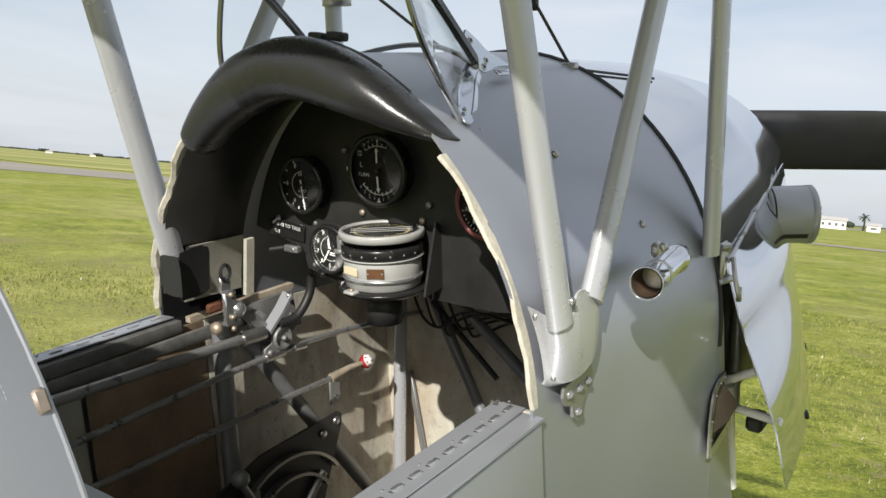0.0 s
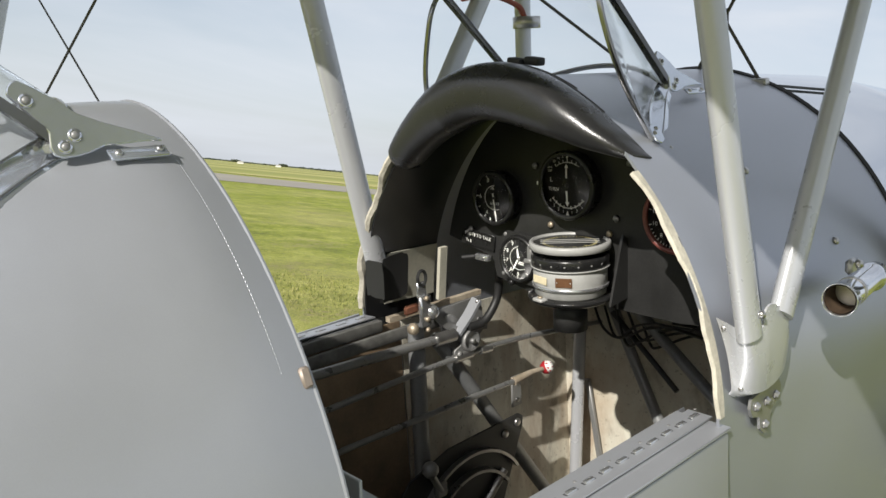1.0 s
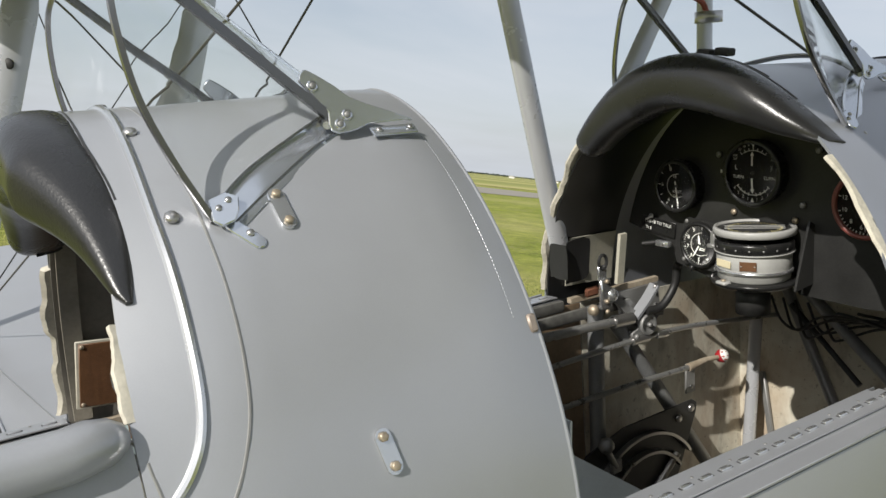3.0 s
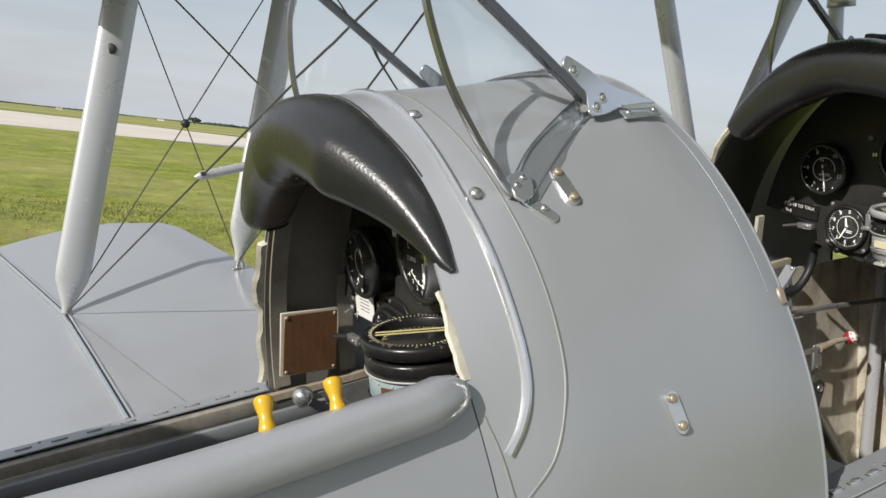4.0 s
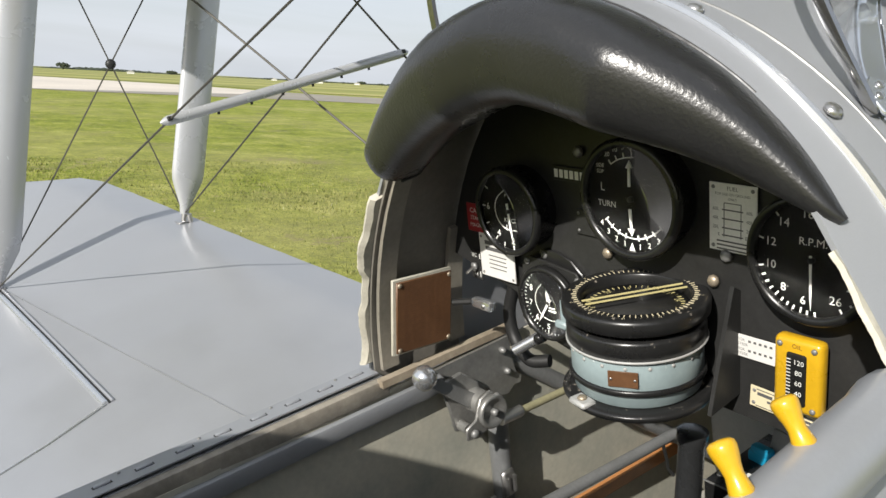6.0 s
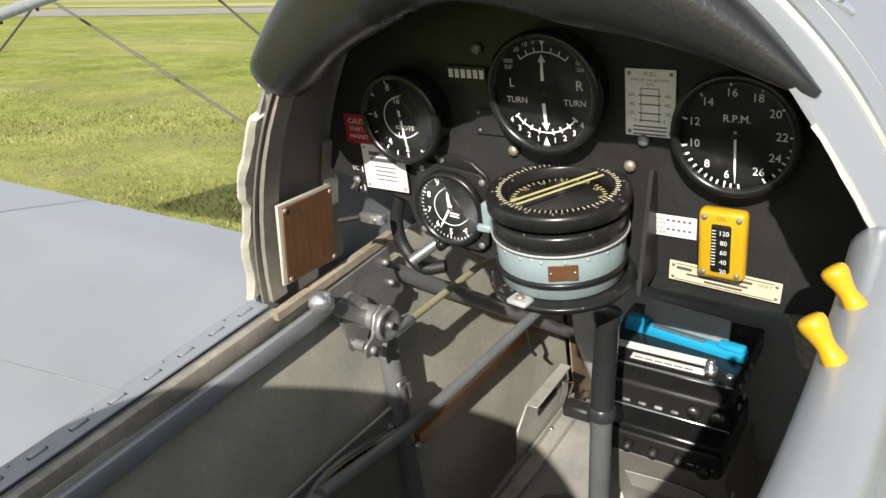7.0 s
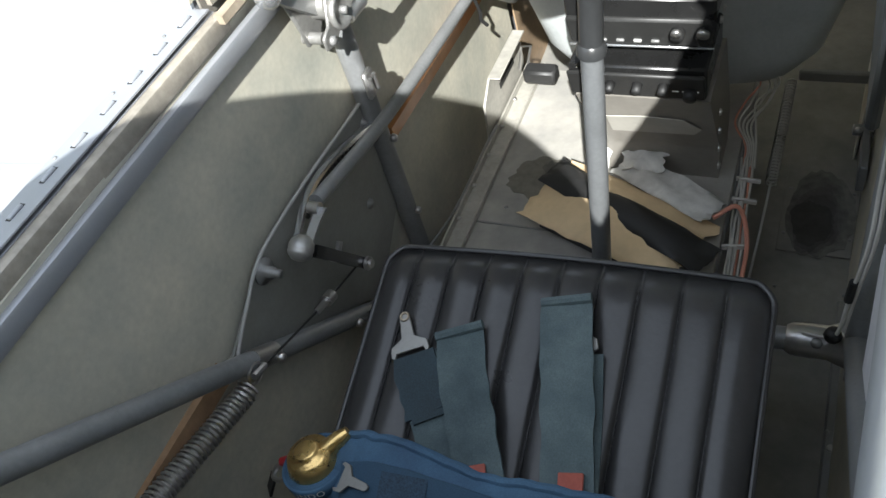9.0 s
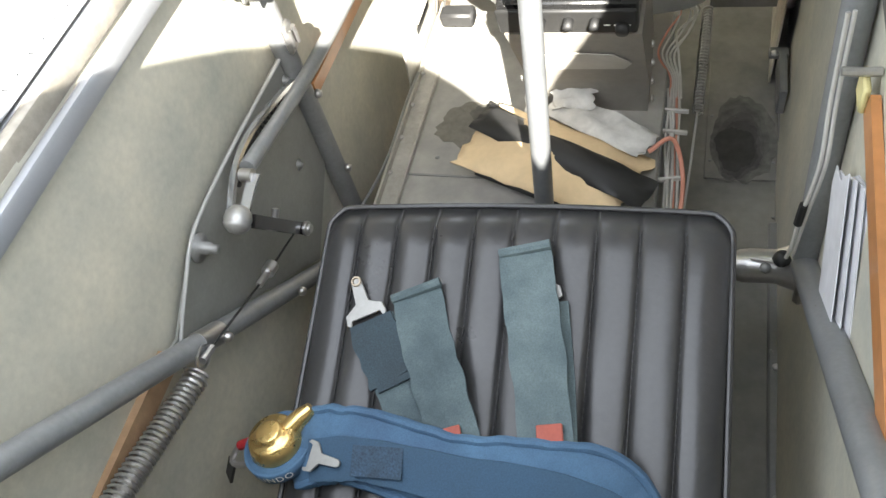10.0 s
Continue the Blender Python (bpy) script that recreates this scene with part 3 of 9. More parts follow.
def far_trees():
    """Low rounded crowns in a broken line, all one sheet of far woodland."""
    proto = bmesh.new()
    bmesh.ops.create_icosphere(proto, subdivisions=1, radius=1.0)
    pv = np.array([v.co[:] for v in proto.verts])
    pf = [[v.index for v in f.verts] for f in proto.faces]
    proto.free()
    r = random.Random(3)
    vs_, fs_ = [], []
    for k in range(2200):
        ang = radians(r.uniform(-14, 112))
        d = r.uniform(900, 1150)
        near = max(0.10, noise.noise((ang * 9, 0, 0)) + 0.42)
        h = r.uniform(0.9, 2.6) * near
        w = r.uniform(3, 9)
        base = len(vs_) * len(pv)
        q = pv * (w, w, h) * (1 + 0.25 * np.sin(pv[:, [1, 2, 0]] * 5 + k)) + (-d * math.sin(ang), d * math.cos(ang), h * 0.5)
        vs_.append(q)
        fs_ += [[i + base for i in f] for f in pf]
    me = bpy.data.meshes.new("far_tree_belt")
    me.from_pydata(np.concatenate(vs_).tolist(), [], fs_)
    me.materials.append(FAR_TREES)
    tagged(new("far_tree_belt", me), "dark belt of low trees along the horizon", "tree belt", kind="stuff")


far_trees()
flat("sea", [(-300, 1900), (2600, 1900), (2600, 4200), (-300, 4200)], 0.4, SEA, "thin strip of blue sea at the horizon", "sea")

# ---- the biplane ----
plane = thing("biplane", "silver two-seat biplane with open cockpits, parked on the grass", "aircraft")

# Stations along the fuselage: y, half width, height of the arch, height where the arch springs, squareness.
STATIONS = [
    (-2.6, 0.24, 0.36, -0.22, 1.8),
    (-0.9, 0.330, 0.425, -0.20, 1.95),
    (-0.11, 0.345, 0.432, -0.20, 1.72),
    (-0.04, 0.345, 0.432, -0.20, 1.98),
    (0.06, 0.345, 0.432, -0.20, 2.0),
    (0.20, 0.345, 0.434, -0.20, 2.03),
    (0.25, 0.345, 0.432, -0.20, 1.80),
    (0.79, 0.368, 0.43, -0.20, 1.88),
    (1.35, 0.415, 0.465, -0.245, 1.95),
    (1.8, 0.415, 0.455, -0.26, 2.0),
    (2.15, 0.385, 0.425, -0.275, 2.0),
    (2.3, 0.33, 0.38, -0.28, 2.0),
]


def station(y):
    for a, b in zip(STATIONS, STATIONS[1:]):
        if y <= b[0]:
            t = (y - a[0]) / (b[0] - a[0])
            return [p + (q - p) * t for p, q in zip(a[1:], b[1:])]
    return list(STATIONS[-1][1:])


def skin_point(y, v, inset=0.0):
    """v: 0 at the crest, 0.6 where the side begins, 1 at the bottom; minus to port."""
    a, b, zc, p = station(y)
    a, b = a - inset, b - inset
    s = 1 if v >= 0 else -1
    v = abs(v)
    if v <= 0.6:
        th = math.pi / 2 * (1 - v / 0.6)
        return Vector((s * a * max(math.cos(th), 0) ** (2 / p), y, zc + b * max(math.sin(th), 0) ** (2 / p)))
    d = (v - 0.6) / 0.4
    return Vector((s * a * (1 - 0.05 * d * d), y, zc + (-0.90 - zc) * d))


def v_at(y, z):
    a, b, zc, p = station(y)
    if z <= zc:
        return 0.6 + 0.4 * (zc - z) / (zc + 0.90)
    th = math.asin(min(1.0, ((z - zc) / b) ** (p / 2)))
    return 0.6 * (1 - th / (math.pi / 2))


def skin(y0, y1, va, vb, ny=6, nv=40, thick=0.004, inset=0.0, edge=None):
    """A curved sheet of the fuselage between two stations, with thickness; edge(v): how far its aft edge is shifted."""
    bm = bmesh.new()
    outer, inner = [], []
    for i in range(ny + 1):
        row_o, row_i = [], []
        for k in range(nv + 1):
            v = va + (vb - va) * k / nv
            ya = y0 + (edge(v) if edge else 0.0)
            y = ya + (y1 - ya) * i / ny
            row_o.append(bm.verts.new(skin_point(y, v, inset)))
            row_i.append(bm.verts.new(skin_point(y, v, inset + thick)))
        outer.append(row_o)
        inner.append(row_i)
    for i in range(ny):
        for k in range(nv):
            bm.faces.new((outer[i][k], outer[i][k + 1], outer[i + 1][k + 1], outer[i + 1][k]))
            bm.faces.new((inner[i][k], inner[i + 1][k], inner[i + 1][k + 1], inner[i][k + 1]))
    for i in range(ny):
        for k in (0, nv):
            bm.faces.new((outer[i][k], outer[i + 1][k], inner[i + 1][k], inner[i][k]))
    for k in range(nv):
        for i in (0, ny):
            bm.faces.new((outer[i][k], inner[i][k], inner[i][k + 1], outer[i][k + 1]))
    bmesh.ops.recalc_face_normals(bm, faces=bm.faces[:])
    return bm


def vs(y, z):
    return v_at(y, z)


SILL = -0.195


def rim_edge(v):
    """The cockpit rim runs further aft low on the starboard side than on the crest and to port."""
    return -0.020 * min(1.0, max(0.0, (v - 0.22) / 0.15)) + (0.006 if v < -0.25 else 0.0)


part("mid_decking", skin(-0.095, 0.25, -1, 1, 10, 96, edge=rim_edge), SILVER, plane, "smooth silver decking between the cockpits")
part("front_decking", skin(0.795, 1.345, -1, 1, 10, 96, edge=rim_edge), FRONT_METAL, plane, "silver metal decking ahead of the front cockpit")
part("rear_decking", skin(-2.6, -0.675, -1, 1, 10, 96), SILVER, plane, "silver rear fuselage decking")
cowl = []
for inset in (0.006, 0.009):
    grid = []
    for k in range(25):
        y = 1.352 + 0.948 * k / 24
        ve = v_at(y, -0.135 + 0.133 * (y - 1.362))
        row = []
        for j in range(61):
            u = j / 30 - 1
            flare = 0.017 * max(0.0, (abs(u) - 0.72) / 0.28) ** 2 * max(0.0, 1 - (y - 1.352) / 0.75)
            row.append(skin_point(y, ve * u, inset) + Vector((math.copysign(flare, u), 0, 0)))
        grid.append(row)
    cowl.append(grid)
part("engine_cowling_top", two_sided(cowl[0], 0, cowl[1]), POLISHED, plane, "glossy silver engine cowling")
part("side_skin", skin(0.25, 0.79, vs(0.5, SILL - 0.008), 1, 6, 12), SILVER, plane)
part("side_skin", skin(0.25, 0.79, -1, -vs(0.5, SILL), 6, 12), SILVER, plane)
part("side_skin", skin(-0.88, -0.115, -1, -vs(-0.5, SILL), 6, 12), SILVER, plane)
part("rear_cockpit_door", skin(-0.88, -0.1165, vs(-0.5, 0.010), 1, 6, 24), SILVER, plane, "closed silver door of the rear cockpit")

# ---- fuselage fittings ----
def on_skin(y, v, out=0.0):
    return skin_point(y, v, -out)


def normal_at(y, v):
    a, b = skin_point(y, v), skin_point(y, v, 0.01)
    return (a - b).normalized()


def v_of_x(y, x):
    """The station's arch parameter where it is x wide, on the upper curve."""
    lo, hi = 0.0, 0.6
    for _ in range(30):
        mid = (lo + hi) / 2
        if skin_point(y, mid).x < abs(x):
            lo = mid
        else:
            hi = mid
    return math.copysign(lo, x)


def skin_line(ends, per=10, out=0.001):
    """A line on the skin through pairs of station and half-width (upper curve) or height (v given)."""
    return [on_skin(p.x, p.y, out) for p in smooth_path([(y, v, 0) for y, v in ends], per)]


# The raised bright bead and the sheet's seam round the rear cockpit, both sides.
for s in (-1, 1):
    c = [(-0.053, 0.0), (-0.053, 0.06), (-0.057, 0.145), (-0.060, 0.225), (-0.060, 0.287), (-0.0615, 0.335), (-0.065, 0.382), (-0.072, 0.409), (-0.084, 0.426), (-0.099, 0.437)]
    part("bead", sweep(skin_line([(y, v * s) for y, v in (c if s > 0 else c[:5])], 8, 0.0004), 0.0040, 8), SILVER_BARE, plane, "raised bright metal bead")
c = [(-0.030, -0.05), (-0.028, 0.10), (-0.0265, 0.20), (-0.0255, 0.262), (-0.025, 0.32), (-0.0285, 0.374), (-0.0375, 0.418), (-0.060, 0.457), (-0.094, 0.473)]
part("seam", sweep(skin_line(c, 8, -0.0006), 0.0015, 6), DULL_STEEL, plane)
part("door_seam", sweep(skin_line([(-0.109, 0.405), (-0.103, 0.455), (-0.099, 0.60), (-0.098, 1.0)], 8, -0.0003), 0.0017, 6), DULL_STEEL, plane)
part("cowling_joint_strip", sweep([on_skin(1.348, -0.62 + 1.24 * k / 60, -0.001) for k in range(61)], 0.006, 6), RUBBER, plane, "black rubber joint strip")
part("deck_edge_binding", sweep([on_skin(0.25, -0.605 + 1.21 * k / 60, -0.002) for k in range(61)], 0.0032, 8), SILVER, plane, "worn metal edging")
stitches = [on_skin(0.222, 0.17 + 0.22 * k / 60, -0.0001) for k in range(61)]
row = part("stitch_line", join(*[rod(p, p.lerp(q, 0.5), 0.0003, 4) for p, q in zip(stitches, stitches[1:])]), SILVER, plane, "line of pale sewn stitches")
tagged(row, "line of pale sewn stitches", kind="stuff")
q = on_skin(0.244, v_at(0.24, 0.014), 0.001)
part("corner_tab", box(0.005, 0.010, 0.018, T(*q) @ pose(0, 0, 0, 0, -22, 0), 0.002, 1), mat("worn_edge_metal", (0.30, 0.25, 0.21), 0.5, 0.4, 0.1, 200, 0.2, 30, 0.02, wear=(0.25, 0.13, 0.06), wear_amount=0.3, wear_scale=90), plane, "worn rusty corner tab")
for y, v in ((-0.048, v_of_x(-0.05, 0.102)), (-0.047, v_of_x(-0.05, 0.202)), (-0.048, -v_of_x(-0.05, 0.102)), (-0.047, -v_of_x(-0.05, 0.202)), (-0.05, 0.0)):
    part("rivet", bolt(on_skin(y, v, -0.0005), normal_at(y, v), 0.0065, 0.005), STEEL, plane)


def link_plate(y0, v0, y1, v1, w=0.007):
    """A small strap with two hexagon bolts, lying on the skin."""
    a, b = on_skin(y0, v0, 0.0), on_skin(y1, v1, 0.0)
    nrm = normal_at((y0 + y1) / 2, (v0 + v1) / 2)
    d = (b - a)
    ln = d.length
    x = d.normalized()
    yv = nrm.cross(x).normalized()
    m = Matrix((x, yv, nrm)).transposed().to_4x4()
    m.translation = a
    out = []
    for k in range(9):
        t = math.pi / 2 + math.pi * k / 8
        out.append((w * math.cos(t), w * math.sin(t)))
    for k in range(9):
        t = -math.pi / 2 + math.pi * k / 8
        out.append((ln + w * math.cos(t), w * math.sin(t)))
    ob = part("strap_plate", plate(out, 0.003, m), SILVER_BARE, plane, "small metal strap with two brass bolts")
    for p in (a, b):
        part("bolt", lathe([(0.0042, 0), (0.0042, 0.0026), (0.0030, 0.0034)], 6, along(p + nrm * 0.003, p + nrm)), BRASS, ob)
    return ob


link_plate(0.042, v_at(0.042, 0.1505), 0.043, v_at(0.043, 0.130))
link_plate(0.064, v_at(0.064, -0.036), 0.069, v_at(0.069, -0.060))
link_plate(0.044, -v_at(0.04, 0.149), 0.047, -v_at(0.05, 0.126))
for y, z in ((1.005, 0.085), (1.135, -0.03)):
    v = v_at(y, z)
    p, nrm = on_skin(y, v), normal_at(y, v)
    part("rivet", bolt(p, nrm, 0.006, 0.005), STEEL, plane)
    part("hook_wire", sweep([p, p + Vector((0, 0.012, -0.02)), p + Vector((0.002, 0.03, -0.055))], 0.0012, 5), STEEL, plane)

# ---- door rail, sills, hinges ----
RAIL = [(0.270, -0.92, 0.004), (0.2885, -0.5, 0.006), (0.296, -0.33, 0.007), (0.291, -0.16, 0.008)]
rail_pts = smooth_path(RAIL, 10)
rs = [0.0195] * len(rail_pts)
tail = [Vector((0.2885, -0.145, 0.0095)), Vector((0.2855, -0.132, 0.008)), Vector((0.285, -0.124, 0.006)), Vector((0.2848, -0.119, 0.004))]
part("door_rail", sweep(rail_pts + tail, rs + [0.019, 0.017, 0.013, 0.007], 18), RAIL_PAINT, plane, "rounded silver padded rail along the closed door")


def hinge(x, y0, y1, z, tilt, proud=False):
    """A piano hinge: two leaves, and knuckles turn by turn."""
    ob = part("piano_hinge", box(0.034, y1 - y0, 0.0022, T(x, (y0 + y1) / 2, z) @ pose(0, 0, 0, 0, tilt, 0), 0.0005, 1), SILVER, plane, "long metal piano hinge")
    n = int((y1 - y0) / (0.030 if proud else 0.042))
    proto = None
    for k in range(n):
        y = y0 + (k + 0.5) * (y1 - y0) / n
        bm = box(0.0065, 0.017, 0.0055, Matrix(), 0.0020, 2) if proud else box(0.0050, 0.017, 0.0042, Matrix(), 0.0016, 2)
        if proto is None:
            proto = part("knuckle", bm, SILVER_BARE if proud else SILVER, ob)
            slot = part("knuckle_gap", box(0.0056, 0.0200, 0.0012, T(0, 0, 0)), SOOT, ob)
            slot.location = (x, y, z + 0.0009)
            proto.location = (x, y, z + 0.0012)
        else:
            bm.free()
            for nm, src, dz in (("knuckle", proto, 0.0012), ("knuckle_gap", slot, 0.0009)):
                o = new(nm, src.data)
                o.parent = ob
                o.location = (x, y, z + dz)
        if k % 2 == 0:
            s = part("screw", bolt((x - 0.010, y + 0.02, z + 0.001), (0, 0, 1), 0.0022, 0.001), DULL_STEEL, ob)
    return ob


def sill(s, y0, y1, folded):
    """The cockpit's side rail: metal angle, wooden capping and inner tube."""
    part("sill_angle", box(0.036, y1 - y0, 0.004, T(s * 0.340, (y0 + y1) / 2, SILL - 0.006), 0.001, 1), SILVER, plane)
    part("sill_capping", box(0.0135, y1 - y0, 0.022, T(s * 0.3150, (y0 + y1) / 2, SILL - 0.0145), 0.003, 2), DARK_WOOD if y0 < 0 else GREY_BLACK, plane, "weathered wooden sill capping" if y0 < 0 else "grimy dark sill capping")
    part("sill_rail", box(0.0105, y1 - y0 + 0.18, 0.024, T(s * 0.3025, (y0 + y1) / 2 + 0.09, SILL - 0.037), 0.004, 2), RAIL_PAINT if y0 < 0 else GREY_BLACK, plane)
    if folded:
        hinge(s * 0.338, y0 + 0.006, y1 - 0.006, SILL, s * 4)


sill(-1, -0.88, -0.085, True)
sill(-1, 0.26, 0.80, True)
# front starboard sill, wider, with the flap folded down outside
part("sill_angle", box(0.076, 0.53, 0.004, T(0.340, 0.52, SILL - 0.002), 0.001, 1), SILVER, plane)
part("sill_edge", box(0.003, 0.545, 0.012, T(0.3030, 0.53, SILL - 0.007), 0.001, 1), SILVER, plane)
hinge(0.333, 0.265, 0.79, SILL + 0.0030, 0, True)
part("folded_door", box(0.012, 0.53, 0.30, T(0.3745, 0.52, -0.352) @ pose(0, 0, 0, 0, -2, 0), 0.004, 2), SILVER, plane, "silver front cockpit door folded down")
part("sill_rail", box(0.02, 0.545, 0.05, T(0.315, 0.53, SILL - 0.035), 0.004, 2), LINER_FRONT, plane)

# ---- ragged hide binding on the cockpit rims ----
def rim(y, s, z0, z1, seed, inner=0.008, jag=0.006, wrap=0.001, aft=0.004, tear=None):
    """A worn strip of hide wrapped over the decking's edge, its aft lip torn into a few uneven steps."""
    n = 70
    rings = []
    for k in range(n + 1):
        z = z0 + (z1 - z0) * k / n
        v = s * v_at(y, z)
        big = noise.noise((z * 17, seed, 1))
        step = max(-0.55, min(0.55, 2.2 * big)) + 0.30 * noise.noise((z * 60, seed, 5)) + 0.14 * noise.noise((z * 190, seed, 9))
        fold = 0.5 + 0.5 * noise.noise((z * 40, seed, 3))
        lip = -aft + jag * step
        if tear is not None and abs(z - tear) < 0.017:
            lip += 0.013 * min(1.0, 6 * (1 - abs(z - tear) / 0.017))
        dp = inner * (0.75 + 0.5 * fold)
        a = skin_point(y, v, -0.0010) + Vector((0, max(wrap, lip + 0.0015), 0))
        b = skin_point(y, v, -0.0014) + Vector((0, lip, 0))
        c = skin_point(y, v, dp * 0.45) + Vector((0, lip - 0.0020, 0))
        d = skin_point(y, v, dp) + Vector((0, lip + 0.002 + 0.003 * fold, 0))
        e = skin_point(y, v, dp * 0.8) + Vector((0, 0.012, 0))
        rings.append([a, b, c, d, e])
    return loft(rings)


for y0, seed in ((-0.092, 3), (0.798, 8)):
    for s in (-1, 1):
        y = y0 + (0.004 if s < 0 else -0.020)
        z_top = 0.11 if y > 0 else (0.085 if s < 0 else 0.078)
        z_low = SILL + 0.01 if (s < 0 or y > 0) else 0.015
        part("hide_binding", rim(y, s, z_top, z_low, seed + s, 0.008 if s < 0 else (0.0035 if y < 0 else 0.007), 0.008 if s < 0 else (0.005 if y < 0 else 0.006), 0.008 if s > 0 and y > 0 else 0.001, 0.010 if s < 0 else (0.002 if y < 0 else 0.004), 0.052 if s < 0 and y < 0 else None), CREAM, plane, "torn cream hide binding on the cockpit rim")
part("metal_clip", box(0.012, 0.006, 0.03, T(0.303, 0.785, 0.018) @ pose(0, 0, 0, 0, -25, 0), 0.002, 1), STEEL, plane)

# ---- linings of the cockpits ----
part("rear_deck_lining", skin(-0.088, 0.044, -0.605, 0.56, 4, 60, 0.003, 0.009), DARK_LINER, plane, "dark grey lining under the decking")
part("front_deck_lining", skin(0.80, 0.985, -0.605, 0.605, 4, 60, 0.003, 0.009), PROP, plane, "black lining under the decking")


def wall(x, y0, y1, z0, z1, material, name="side_lining", label=""):
    return part(name, box(0.004, y1 - y0, z1 - z0, T(x, (y0 + y1) / 2, (z0 + z1) / 2)), material, plane, label)


part("side_lining", skin(-0.88, 0.618, -1, -vs(0.0, -0.215), 9, 14, 0.003, 0.030), LINER, plane, "grey-green painted inner side of the rear cockpit")
# Aft bay: stained brown and painted darker to stand in for its shade.
part("side_lining", skin(0.622, 0.858, -1, -vs(0.8, -0.215), 5, 14, 0.003, 0.040), BROWN_FABRIC, plane, "oil-browned fabric inner side of the front cockpit, darkened for shade")
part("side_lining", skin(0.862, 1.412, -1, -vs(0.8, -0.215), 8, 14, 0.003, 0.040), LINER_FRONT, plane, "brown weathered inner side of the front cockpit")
part("side_lining", skin(-0.88, -0.10, vs(-0.5, -0.03), 1, 8, 24, 0.003, 0.008), LINER, plane)
part("side_lining", skin(-0.10, 0.474, vs(0.1, -0.21), 1, 8, 14, 0.003, 0.008), LINER, plane)
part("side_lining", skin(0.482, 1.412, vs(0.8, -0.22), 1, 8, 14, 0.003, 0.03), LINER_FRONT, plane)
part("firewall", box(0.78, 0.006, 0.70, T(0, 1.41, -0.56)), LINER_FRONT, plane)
part("rear_bulkhead", box(0.62, 0.006, 0.70, T(0, -0.885, -0.53)), LINER, plane)
part("floor", box(0.70, 2.34, 0.012, T(0, 0.26, -0.872)), DARK_FLOOR, plane, "worn dark grey cockpit floor with black scuffs")
part("belly_skin", box(0.70, 2.6, 0.008, T(0, 0.10, -0.905)), SILVER, plane)
# the front seat's bucket, from behind
rings = []
for z, x0, x1, yb in ((-0.27, -0.215, 0.275, 0.385), (-0.40, -0.207, 0.270, 0.365), (-0.50, -0.192, 0.262, 0.355), (-0.58, -0.165, 0.240, 0.355), (-0.625, -0.13, 0.205, 0.365), (-0.645, -0.09, 0.16, 0.385)):
    xm, hw = (x0 + x1) / 2, (x1 - x0) / 2
    rings.append([Vector((xm + hw * math.copysign(abs(math.cos(t)) ** 0.75, math.cos(t)), yb + 0.075 - 0.075 * abs(math.sin(t)) ** 0.6 if math.sin(t) > 0 else yb + 0.085, z)) for t in [2 * math.pi * k / 40 for k in range(40)]])
part("front_seat_bucket", loft(rings), mat("grey_seat_paint", (0.46, 0.485, 0.485), 0.45, 0.1, 0.05, 200, 0.14, 9.0, 0.01, 200, wear=(0.5, 0.5, 0.48), wear_amount=-0.05, wear_scale=60), plane, "grey metal bucket of the front seat seen from behind")
part("seat_back_panel", box(0.40, 0.004, 0.21, T(0.07, 0.30, -0.215) @ pose(0, 0, 0, -3, 0, 0), 0.001, 1), mat("grey_panel", (0.46, 0.48, 0.485), 0.42, 0.15, 0.05, 200, 0.12, 9.0, 0.01, 200), plane, "grey metal sheet under the panel")
for x, z in ((-0.02, -0.235), (0.03, -0.235), (0.085, -0.235), (0.03, -0.29), (0.085, -0.29), (0.20, -0.235)):
    part("bolt", bolt((x, 0.297, z), (0, -1, 0), 0.004, 0.003), STEEL, plane)

# ---- steel tube framework ----
def tube(a, b, r=0.0125, material=TUBE, name="frame_tube", label=""):
    return part(name, rod(a, b, r, 14), material, plane, label)


tube((-0.292, 0.062, -0.30), (-0.29, 0.064, -0.86), 0.0145)
tube((-0.275, -0.70, -0.15), (-0.272, -0.06, -0.70), 0.0120)
tube((-0.311, 0.090, -0.232), (-0.28, 0.56, -0.61), 0.012)
tube((-0.297, 0.08, -0.86), (-0.297, 0.47, -0.86), 0.014)
part("tube_clamp", rod((-0.2735, -0.285, -0.507), (-0.2738, -0.315, -0.481), 0.0130, 14), STEEL, plane)
for p in ((-0.258, -0.163, -0.612), (-0.262, -0.29, -0.505), (-0.274, 0.064, -0.50), (-0.274, 0.062, -0.64)):
    part("bolt", bolt(p, (1, 0, 0), 0.006, 0.008), STEEL, plane)
tube((0.318, 0.03, -0.13), (0.318, -0.068, -0.62), 0.0145)
tube((0.318, -0.068, -0.615), (0.318, -0.66, -0.173), 0.0145)
# front cockpit frame
tube((-0.29, 0.862, -0.22), (-0.29, 0.858, -0.86), 0.016)
tube((-0.285, 0.905, -0.255), (-0.28, 1.235, -0.73), 0.0145)
tube((-0.29, 1.37, -0.20), (-0.29, 1.325, -0.86), 0.0145, STRUT)
tube((-0.228, 1.385, -0.275), (-0.03, 1.35, -0.61), 0.0125)
tube((0.16, 1.38, -0.24), (0.28, 1.30, -0.62), 0.012)
tube((-0.285, 1.39, -0.235), (0.30, 1.39, -0.225), 0.013)
tube((0.05, 1.35, -0.25), (0.31, 1.30, -0.42), 0.009)
tube((-0.165, 1.365, -0.265), (0.16, 1.27, -0.448), 0.0125)
tube((-0.20, 1.36, -0.30), (-0.02, 1.33, -0.43), 0.006, SOOT)
part("angle_post", box(0.014, 0.010, 0.22, T(-0.278, 1.395, -0.60) @ pose(0, 0, 0, 0, -10, 0), 0.002, 1), DULL_STEEL, plane)
